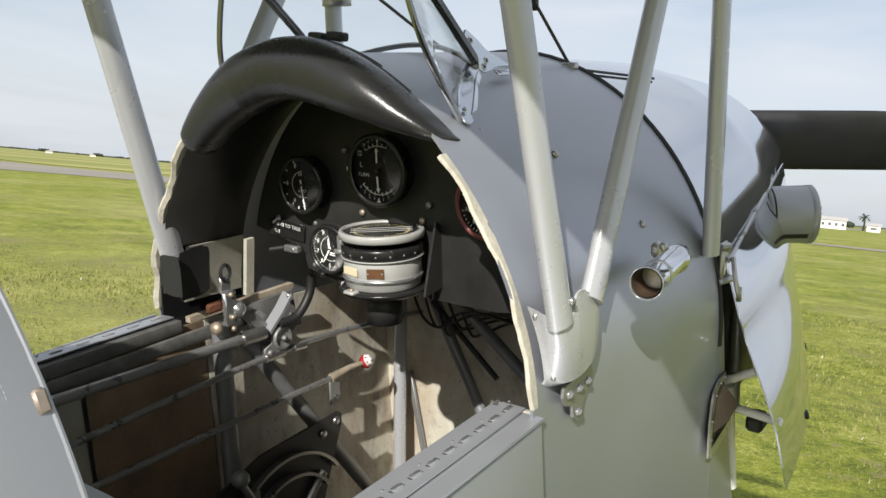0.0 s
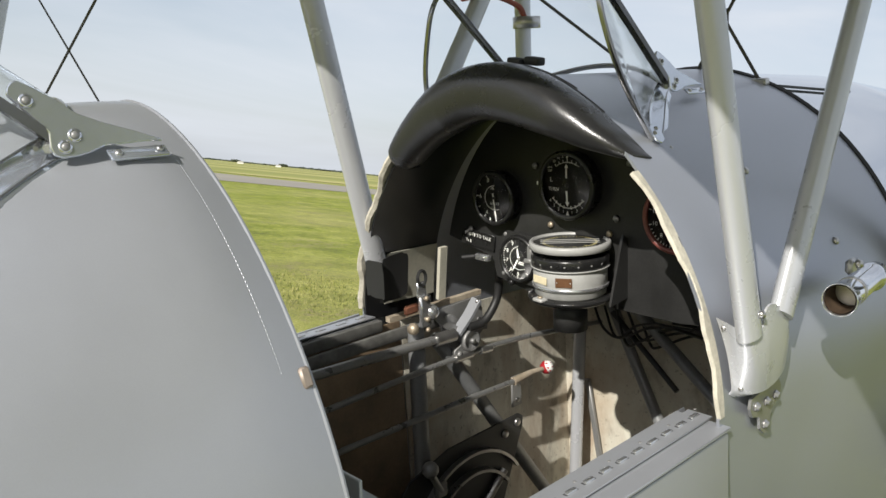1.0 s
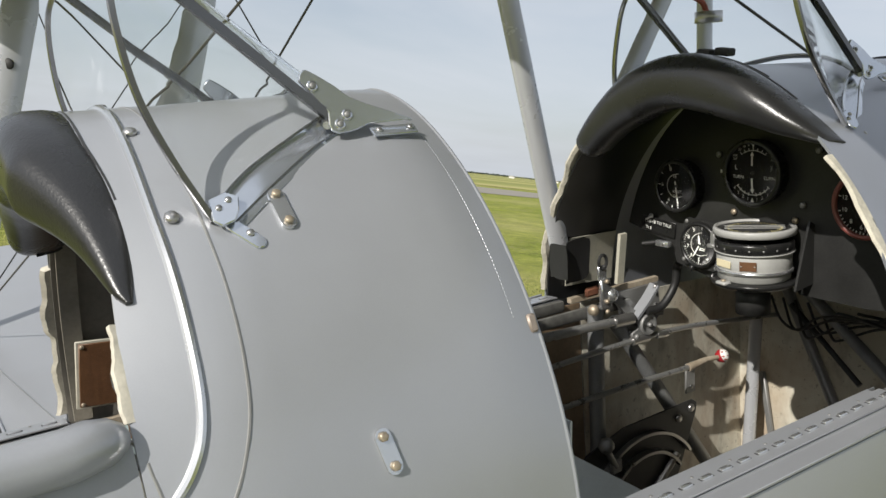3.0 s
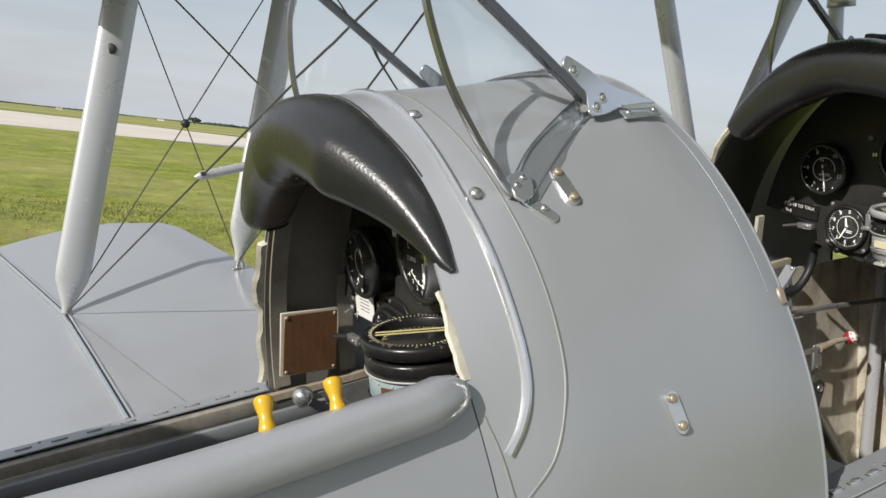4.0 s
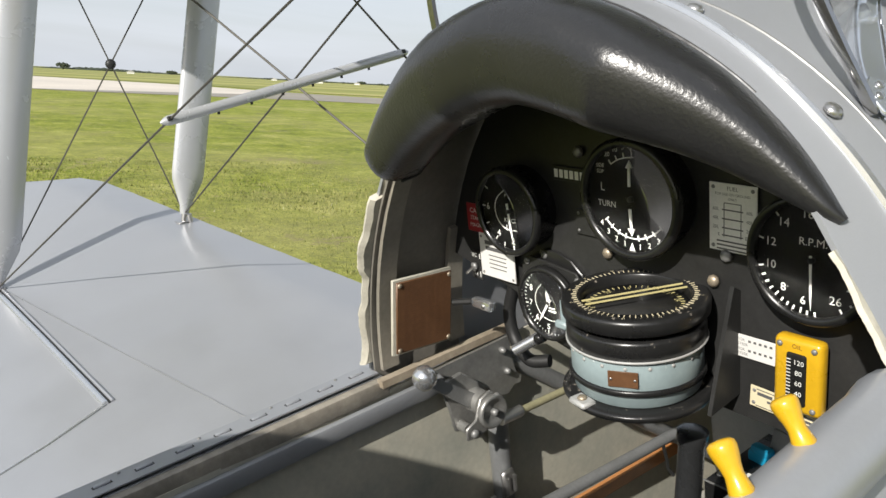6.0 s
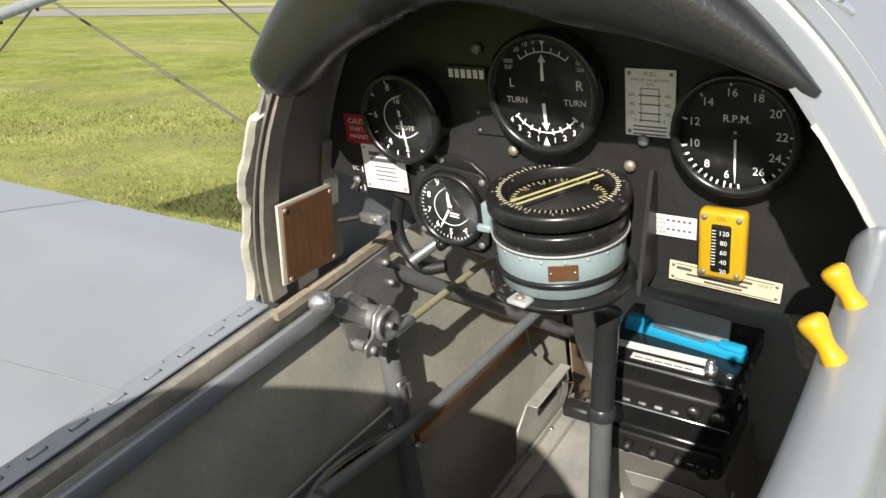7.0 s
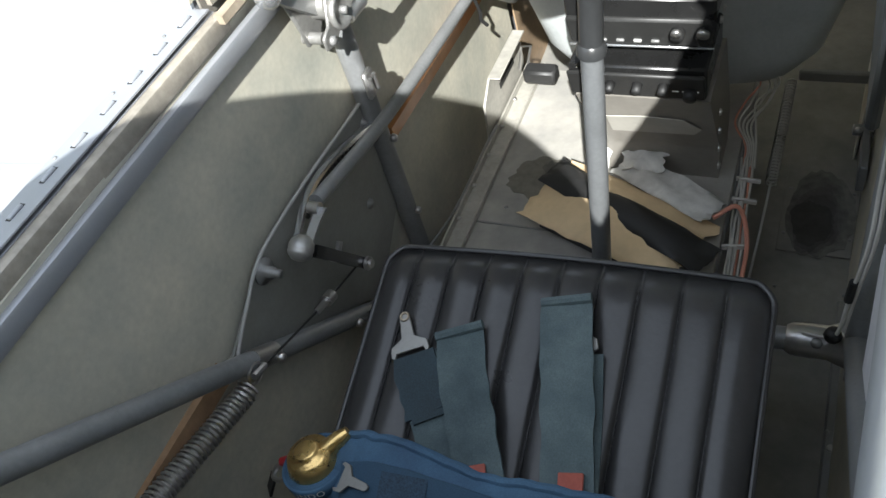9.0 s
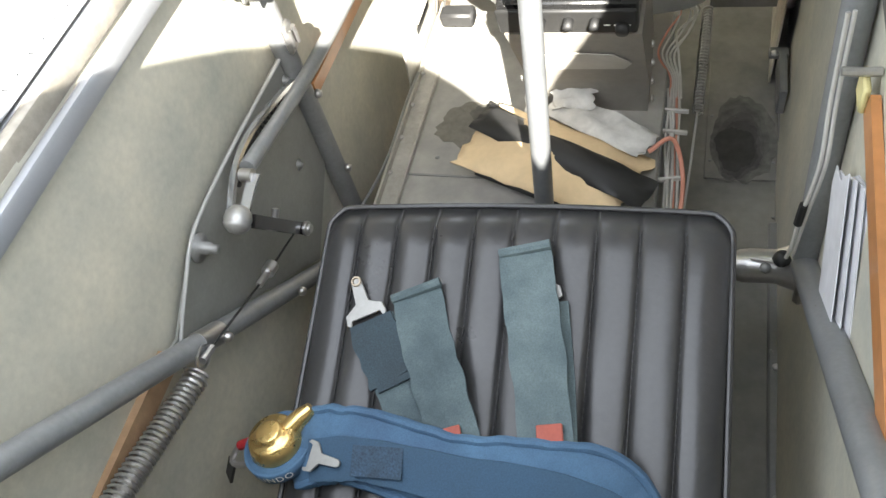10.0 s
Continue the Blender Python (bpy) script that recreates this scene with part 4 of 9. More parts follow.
part("angle_bracket", box(0.004, 0.024, 0.20, T(-0.304, 1.36, -0.61), 0.001, 1), STEEL, plane)
# wooden stringers against the rear cockpit's skin
def strip(a, b, w, t, material, name="stringer", label=""):
    a, b = Vector(a), Vector(b)
    sec = [(-t, -w), (t, -w), (t, w), (-t, w)]
    return part(name, sweep([a, b], 1.0, shape=sec, up=(1, 0, 0) if abs((b - a).x) < 0.3 else (0, 0, 1)), material, plane, label)


strip((-0.302, 0.10, -0.528), (-0.302, 0.47, -0.545), 0.006, 0.010, SPRUCE, "stringer", "varnished spruce stringer")
strip((-0.302, -0.332, -0.483), (-0.302, -0.66, -0.480), 0.006, 0.0135, WEATHERED, "stringer", "weathered spruce stringer")
strip((0.328, -0.10, -0.340), (0.328, -0.75, -0.425), 0.004, 0.013, SPRUCE, "stringer", "varnished spruce stringer")
# wooden uprights at the rear cockpit's port rim
for y, z0, z1 in ((-0.070, -0.195, 0.10), (0.036, -0.195, -0.03)):
    pts = [skin_point(y, -v_at(y, z0 + (z1 - z0) * k / 8), 0.018) for k in range(9)]
    part("frame_upright", sweep(pts, 1.0, shape=[(-0.003, -0.012), (0.003, -0.012), (0.004, 0), (0.003, 0.012), (-0.003, 0.012)], up=(0, 1, 0)), POST_GREY, plane)
strip((-0.306, -0.10, -0.200), (-0.306, 0.12, -0.200), 0.0055, 0.0048, WOOD, "ledge", "scuffed wooden ledge")
strip((-0.306, 0.81, -0.20), (-0.306, 1.05, -0.20), 0.006, 0.005, WOOD, "ledge")
part("side_plate", skin(0.845, 0.982, -vs(0.9, -0.19), -vs(0.9, -0.085), 4, 10, 0.002, 0.0145), LINER, plane, "grey-green side plate under the black lining")
strip((-0.318, 0.955, -0.195), (-0.305, 0.955, -0.09), 0.004, 0.009, LINER, "side_post")

# ---- instrument panels ----
def board(y):
    pts = []
    n = 40
    for k in range(n + 1):
        v = -0.60 + 1.20 * k / n
        p = skin_point(0.03, v, 0.016)
        pts.append((p.x, max(p.z, -0.15)))
    pts = [(x, z) for x, z in pts if not (x < 0 and z < -0.075)]
    lower = [(0.19, -0.152), (0.07, -0.150), (0.055, -0.125), (-0.045, -0.125), (-0.10, -0.155), (-0.19, -0.135), (-0.20, -0.10)]
    pts = [p for p in pts if p[1] > -0.149] 
    right = [p for p in pts if p[0] >= 0]
    left = [p for p in pts if p[0] < 0]
    outline = left + right if left and left[0][1] < left[-1][1] else pts
    if outline[0][0] < 0:
        outline = outline + lower
    else:
        outline = outline[::-1] + lower
    return plate(outline, 0.005, T(0, y, 0) @ pose(0, 0, 0, 90, 0, 0))


for y in (0.040, 0.987):
    part("instrument_panel", board(y), BLACK, plane, "black painted instrument panel")

# ---- wings, struts and wires ----
def wing_z(x, y):
    return -0.648 - 0.079 * (x + 2.743) + 0.10 * (y + 0.16)


def wing_row(x, te, le, n=28, thick=0.05, z_of=wing_z):
    c = le - te
    ring = []
    rib = 0.0022 * (abs(((x * 3.2) % 1.0) - 0.5) * 2) ** 3
    for k in range(n + 1):
        f = k / n
        up = thick * 0.55 * math.sqrt(max(0.0, 1 - f)) * min(1.0, f * 2.2) if f > 0.8 else thick * 0.55 * (min(1.0, f * 1.6) ** 0.8) * 0.5
        ring.append(Vector((x, te + c * f, z_of(x, te + c * f) + 0.012 * math.sin(math.pi * f) + rib - (0.03 * (f - 0.86) / 0.14 if f > 0.86 else 0))))
    for k in range(n - 1, 0, -1):
        f = k / n
        ring.append(Vector((x, te + c * f, z_of(x, te + c * f) - 0.012 - thick * math.sin(math.pi * f) ** 0.7)))
    return ring


PLAN = [(-0.355, -0.385, 0.885), (-1.0, -0.455, 0.81), (-1.35, -0.49, 0.775), (-2.4, -0.60, 0.665), (-3.4, -0.70, 0.575), (-3.75, -0.70, 0.54), (-3.95, -0.64, 0.48), (-4.06, -0.52, 0.36), (-4.12, -0.36, 0.16)]


def plan_at(x):
    for a, b in zip(PLAN, PLAN[1:]):
        if x >= b[0]:
            t = (x - a[0]) / (b[0] - a[0])
            return a[1] + (b[1] - a[1]) * t, a[2] + (b[2] - a[2]) * t
    return PLAN[-1][1:]


xs = [-0.355 - 0.052 * k for k in range(72)] + [-4.10, -4.12]
for s in (1, -1):
    part("lower_wing", loft([[Vector((p.x * s, p.y, p.z)) for p in wing_row(x, *plan_at(x))] for x in xs]), SILVER, plane, "silver fabric-covered lower wing with faint rib lines")


def wing_top(x, y):
    te, le = plan_at(x)
    f = (y - te) / (le - te)
    return Vector((x, y, wing_z(x, y) + 0.012 * math.sin(math.pi * max(0, min(1, f))) + 0.002))


hinge_line = [(-1.67, -0.128), (-2.2, -0.148), (-2.763, -0.172), (-3.4, -0.262), (-4.08, -0.358)]
for off, r in ((0.0, 0.0095), (0.020, 0.005)):
    part("aileron_gap_strip", sweep([wing_top(x, y + off) for x, y in hinge_line], r, 8), SILVER_BARE if off == 0 else SILVER, plane, "metal strip along the aileron hinge")
part("aileron_gap", sweep([wing_top(x, y + 0.011) for x, y in hinge_line], 0.0035, 6), SOOT, plane)
part("aileron_end_gap", sweep([wing_top(-1.67, -0.128), wing_top(-1.62, -0.29), wing_top(-1.58, -0.50)], 0.0034, 6), SILVER_BARE, plane)
part("fairing_wire", sweep([wing_top(-2.74, -0.15), wing_top(-2.0, -0.02), wing_top(-1.0, 0.16)], 0.0016, 5), STEEL, plane)

# the upper wing, whose shade falls on the struts and on the nose
UPPER = [(-4.4, -0.42, 0.86), (-2.7, -0.22, 1.06), (-0.9, -0.02, 1.28), (-0.45, 0.22, 1.36), (0.45, 0.22, 1.36), (0.9, -0.02, 1.28), (2.7, -0.22, 1.06), (4.4, -0.42, 0.86)]
rings = []
for x, te, le in UPPER:
    c = le - te
    z0 = 0.78 + 0.045 * (abs(x) - 2.7) + 0.02
    rings.append([Vector((x, te + c * f, z0 + 0.05 * f + h)) for f, h in ((0, 0), (0.3, 0.04), (0.6, 0.065), (0.85, 0.06), (0.97, 0.03), (1.0, 0.0), (0.9, -0.03), (0.5, -0.03), (0.2, -0.015))])
part("upper_wing", loft(rings), SILVER, plane, "silver fabric-covered upper wing")


def strut(a, b, chord, thick, name="interplane_strut", label="", taper=True, axis=(0, 1, 0)):
    """A streamlined strut, pinched to a point at its feet."""
    a, b = Vector(a), Vector(b)
    ln = (b - a).length
    stops = [(0, 0.26), (0.03 / ln, 0.32), (0.135 / ln, 0.93), (0.165 / ln, 0.99), (0.20 / ln, 1.0), (1 - 0.2 / ln, 1.0), (1.0, 0.5)] if taper else [(0, 1.0), (1, 1.0)]
    sec = []
    for k in range(28):
        t = 2 * math.pi * k / 28
        cx = math.cos(t)
        sec.append((thick * math.sin(t) * (1.0 if cx > 0 else 1.0 - 0.25 * cx * cx), chord * cx))
    rings = []
    d = (b - a).normalized()
    side = d.cross(Vector(axis)).normalized()
    fwd = side.cross(d)
    for f, w in stops:
        p = a + (b - a) * f
        rings.append([p + side * u * (0.6 + 0.4 * w) - fwd * v * w for u, v in sec])
    return part(name, loft(rings), STRUT, plane, label)


STRUT_R, STRUT_F = Vector((-2.743, -0.16, -0.630)), Vector((-2.80, 0.575, -0.555))
TOP_R, TOP_F = Vector((-2.862, 0.315, 0.80)), Vector((-2.90, 1.05, 0.83))
for foot, head in ((STRUT_R, TOP_R), (STRUT_F, TOP_F)):
    ob = strut(foot, head, 0.067, 0.026, "interplane_strut", "streamlined silver wooden strut")
    d = (head - foot).normalized()
    part("strut_foot", join(rod(foot - d * 0.035, foot + d * 0.05, 0.010, 10), box(0.05, 0.06, 0.006, T(*(foot - d * 0.03)), 0.002, 1), bolt(foot + d * 0.02, (1, 0, 0), 0.009, 0.02),
                            lathe([(0.010, -0.02), (0.010, 0.02)], 10, T(*(foot + Vector((0.02, 0.012, -0.02)))))), STEEL, ob, "bare steel end fitting")
p = STRUT_R + (TOP_R - STRUT_R) * 0.715
part("inspection_plug", lathe([(0.0, 0), (0.022, 0), (0.022, 0.006), (0.017, 0.009), (0.0, 0.009)], 20, along(p + Vector((0.020, -0.008, 0)), p + Vector((1, -0.5, 0.1)))), RUBBER, plane, "black round plug in the strut")


def wire(a, b, r=0.0028, name="bracing_wire", material=None):
    return part(name, rod(a, b, r, 6), material or WIRE, plane)


ACORN = Vector((-2.86, 0.437, 0.069))
for foot in (STRUT_R, STRUT_F):
    wire(foot, foot + (ACORN - foot) * 2.15)
part("wire_acorn", lathe([(0.008, -0.012), (0.019, -0.006), (0.019, 0.006), (0.008, 0.012)], 16, along(ACORN, ACORN + Vector((1, -0.2, 0)))), SOOT, plane, "black disc where the wires cross")
BAR_R, BAR_F = Vector((-1.585, 0.165, -0.015)), Vector((-1.60, 0.905, 0.047))
for foot, head, mid in ((STRUT_R, TOP_R, BAR_R), (STRUT_F, TOP_F, BAR_F)):
    wire(foot, foot + (mid - foot) * 2.15 if mid is BAR_R else Vector((-0.60, 0.62, 0.60)), 0.003)
wire(TOP_F, TOP_F + (BAR_F - TOP_F) * 1.95, 0.0035)
wire((-2.86, 0.19, 0.90), (-0.62, 0.985, -0.86), 0.0034)
ob = part("spreader_bar", sweep([BAR_R + (BAR_F - BAR_R) * f for f in (-0.03, -0.015, 0.0, 0.03, 0.5, 0.97, 1.0, 1.015, 1.03)], [0.003, 0.010, 0.0125, 0.0135, 0.0135, 0.0135, 0.0125, 0.010, 0.003], 14), STRUT, plane, "silver spreader bar between the bracing wires")
for p in (BAR_R, BAR_F):
    part("wire_clip", box(0.03, 0.014, 0.012, T(*p) @ pose(0, 0, 0, 0, -30, 0), 0.002, 1), SOOT, ob)
for k in range(6):
    q = BAR_R + (BAR_F - BAR_R) * (0.18 + 0.13 * k)
    part("split_pin", box(0.004, 0.006, 0.010, T(q.x, q.y, q.z - 0.015)), SOOT, ob)

# cabane struts over the front cockpit and their wires
CAB = [((0.389, 0.801, -0.080), (0.345, 0.655, 0.70)), ((0.392, 0.876, -0.072), (0.355, 1.39, 0.75)), ((0.402, 1.315, -0.11), (0.395, 1.31, 0.78))]
for a, b in CAB:
    strut(a, b, 0.0225, 0.0135, "cabane_strut", "silver streamlined steel strut", False)
    strut((-a[0] + 0.05, 0.820, -0.105) if b[1] < 0.8 else (-a[0], a[1], a[2]), (-b[0], b[1], b[2]), 0.0225, 0.0135, "cabane_strut", "silver streamlined steel strut", False)
wire((0.133, 1.335, 0.192), (-0.19, 1.335, 0.70), 0.003)
wire((0.005, 1.335, 0.211), (0.30, 1.335, 0.73), 0.003)
wire((-0.10, 1.335, 0.20), (-0.34, 0.78, 0.62), 0.003)
part("wire_clip", box(0.012, 0.016, 0.034, T(0.060, 1.335, 0.308), 0.003, 1), SOOT, plane)
part("wire_clip", box(0.03, 0.02, 0.014, T(0.130, 1.335, 0.194), 0.003, 1), STEEL, plane)
part("deck_strip", sweep([on_skin(1.34 + 0.29 * k / 8, 0.137 + 0.029 * k / 8, -0.002) for k in range(9)], 0.0028, 6), SOOT, plane)
part("strut_clamp", lathe([(0.03, -0.012), (0.03, 0.012)], 16, T(-0.386, 1.31, 0.33)), STEEL, plane)
part("fuel_pipe", sweep(smooth_path([(-0.37, 1.10, 0.375), (-0.375, 1.18, 0.385), (-0.385, 1.28, 0.365), (-0.387, 1.305, 0.34)], 6), 0.006, 8), RED_DULL, plane, "faded red fuel pipe")

# fairing at the cabane struts' feet
def fairing():
    """A beaten collar standing off the skin round both strut feet, with two notches in its upper edge."""
    top = smooth_path([(0.357, 0.783, -0.060), (0.372, 0.778, -0.062), (0.386, 0.780, -0.068), (0.394, 0.788, -0.075), (0.397, 0.803, -0.077), (0.398, 0.816, -0.071), (0.398, 0.823, -0.052), (0.398, 0.838, -0.048), (0.397, 0.858, -0.055), (0.395, 0.878, -0.064), (0.389, 0.898, -0.062), (0.374, 0.912, -0.060)], 5)
    low = smooth_path([(0.374, 0.794, -0.150), (0.383, 0.800, -0.155), (0.389, 0.808, -0.157), (0.393, 0.818, -0.158), (0.395, 0.828, -0.158), (0.396, 0.838, -0.158), (0.396, 0.846, -0.157), (0.396, 0.855, -0.156), (0.396, 0.868, -0.153), (0.395, 0.882, -0.148), (0.391, 0.897, -0.142), (0.380, 0.912, -0.136)], 5)
    rings = []
    for a, b in zip(top, low):
        outer = [a.lerp(b, g / 9) + Vector((0.004 * math.sin(math.pi * g / 9), 0, 0)) for g in range(10)]
        y, z = b.y + 0.004, b.z - 0.010
        flange = skin_point(y, v_at(y, z)).x
        outer.append(Vector((flange * 0.4 + b.x * 0.6, y, b.z - 0.006)))
        outer.append(Vector((flange + 0.0015, y, z)))
        inner = [p - Vector((0.0024, 0, -0.0006)) for p in outer]
        rings.append(outer + inner[::-1])
    return loft(rings)


ob = part("strut_fairing", fairing(), STRUT, plane, "beaten silver fairing round the strut feet")
for x, y, z in ((0.366, 0.7815, -0.070), (0.381, 0.799, -0.149)):
    part("rivet", bolt((x, y, z), (0.3, -1, 0), 0.0035, 0.003), STEEL, ob)
part("bolt", bolt((0.401, 0.804, -0.052), (1, -0.6, 0), 0.005, 0.005), STEEL, plane)
out = [(0.823, -0.170), (0.860, -0.167), (0.898, -0.165), (0.903, -0.177), (0.900, -0.192), (0.883, -0.198), (0.876, -0.208), (0.875, -0.224), (0.861, -0.229), (0.849, -0.219), (0.846, -0.202), (0.826, -0.195), (0.820, -0.183)]
ob = part("tie_bracket", plate(out, 0.004, Matrix(((0, 0, 1, 0.380), (1, 0, 0, 0), (0, 1, 0, 0), (0, 0, 0, 1)))), ROD, plane, "dull steel bracket with four bolts")
for y, z in ((0.836, -0.184), (0.863, -0.185), (0.888, -0.184), (0.861, -0.216)):
    part("bolt", lathe([(0.0062, 0), (0.0062, 0.0015), (0.0042, 0.0018), (0.0042, 0.005), (0.0, 0.0055)], 12, along((0.384, y, z), (1.384, y, z))), STEEL, ob)

# ---- padded coamings ----
def coaming(y, label, z_port, z_star, lift=0.0):
    """A stuffed leather roll laid over the cockpit rim: blunt where it ends to port, drawn out to a point to starboard."""
    th = thing("coaming_pad", label, "coaming pad", T(0, y, 0))
    ys = -0.09 if y == 0 else 0.80
    v_lo, v_hi = -v_at(ys, z_port), v_at(ys, z_star)
    n = 80
    rings, seam, lip = [], [], []
    for k in range(n + 1):
        f = k / n
        v = v_lo + (v_hi - v_lo) * f
        p = skin_point(ys, v)
        p.y = 0.0
        p.z += lift * math.sin(math.pi * min(1.0, 0.12 + f)) if f < 0.88 else 0.0
        nrm = normal_at(ys, v)
        nrm = Vector((nrm.x, 0, nrm.z)).normalized()
        blunt = math.sqrt(max(0.0, 1 - (1 - min(1.0, f / 0.035)) ** 2))
        body = 0.050 + 0.033 * min(1.0, f / 0.30) ** 0.8
        taper = math.sin(min(1.0, (1 - f) / 0.45) * math.pi / 2) ** 0.85
        thick = (0.86 + 0.14 * blunt) * body * taper + 0.006 * (1 - taper)
        nose = min(1.0, (1 - f) / 0.28) ** 0.72 if y == 0 else math.sqrt(max(0.0, 1 - (1 - min(1.0, (1 - f) / 0.24)) ** 2))
        deep = (0.062 + 0.018 * min(1.0, f / 0.3)) * (0.90 + 0.10 * blunt) * (0.07 + 0.93 * nose)
        front = -0.071 - 0.026 * max(0.0, (v - 0.17) / 0.13) ** 2.4 + 0.006 * (1 - nose)
        cen = p - nrm * (thick * 0.5 - 0.0035) + Vector((0, front - deep * 0.5, 0))
        ring = []
        for j in range(30):
            t = 2 * math.pi * j / 30
            c, s = math.cos(t), math.sin(t)
            u, w = math.copysign(abs(c) ** 0.72, c), math.copysign(abs(s) ** 0.80, s)
            wr = 1 + 0.016 * noise.noise(Vector((f * 7, c, s)) * 1.5) + 0.006 * noise.noise(Vector((f * 40, c * 2, s * 2)))
            ring.append(cen + Vector((0, u * deep * 0.5 * wr, 0)) + nrm * (w * thick * 0.5 * wr))
        rings.append(ring)
        seam.append(cen + Vector((0, 0.60 * deep * 0.5, 0)) + nrm * (thick * 0.452))
        lip.append(cen + Vector((0, 0.97 * deep * 0.5, 0)) + nrm * (thick * 0.20))
    part("padding", loft(rings), LEATHER, th)
    part("seam_welt", sweep(seam[3:-12], 0.0016, 6), VINYL, th)
    part("seam_welt", sweep([q + Vector((0, 0.008, -0.0006)) for q in seam[3:-20]], 0.0014, 6), VINYL, th)
    part("edge_piping", sweep(lip[2:-4], [0.0034] * (len(lip) - 12) + [0.0030, 0.0026, 0.0022, 0.0018, 0.0014, 0.0010], 8), LEATHER, th)
    part("tacked_edge", sweep([r[22] + Vector((0, 0.0, -0.001)) for r in rings[1:2]] + [rings[1][j] for j in (23, 24, 25, 26)], 0.0016, 6), SOOT, th)
    return th


coaming(0.0, "thick black leather padded roll on the rear cockpit rim", 0.094, 0.091)
coaming(0.908, "thick black leather padded roll on the front cockpit rim", 0.106, 0.120, 0.020)
th = thing("buckle_tabs", "two small black plastic tabs on the coaming", "strap tab")
for x in (-0.012, 0.022):
    part("tab", box(0.026, 0.02, 0.012, T(x, 0.852, 0.250) @ pose(0, 0, 0, 0, 8, 0), 0.003, 2), RUBBER, th)

# ---- windscreens ----
def pane(corners, thick, outline_n=10):
    bm = bmesh.new()
    a = [bm.verts.new(c) for c in corners]
    nrm = (Vector(corners[1]) - Vector(corners[0])).cross(Vector(corners[-1]) - Vector(corners[0])).normalized() * thick
    b = [bm.verts.new(Vector(c) + nrm) for c in corners]
    bm.faces.new(a[::-1])
    bm.faces.new(b)
    for k in range(len(a)):
        j = (k + 1) % len(a)
        bm.faces.new((a[k], a[j], b[j], b[k]))
    return bm


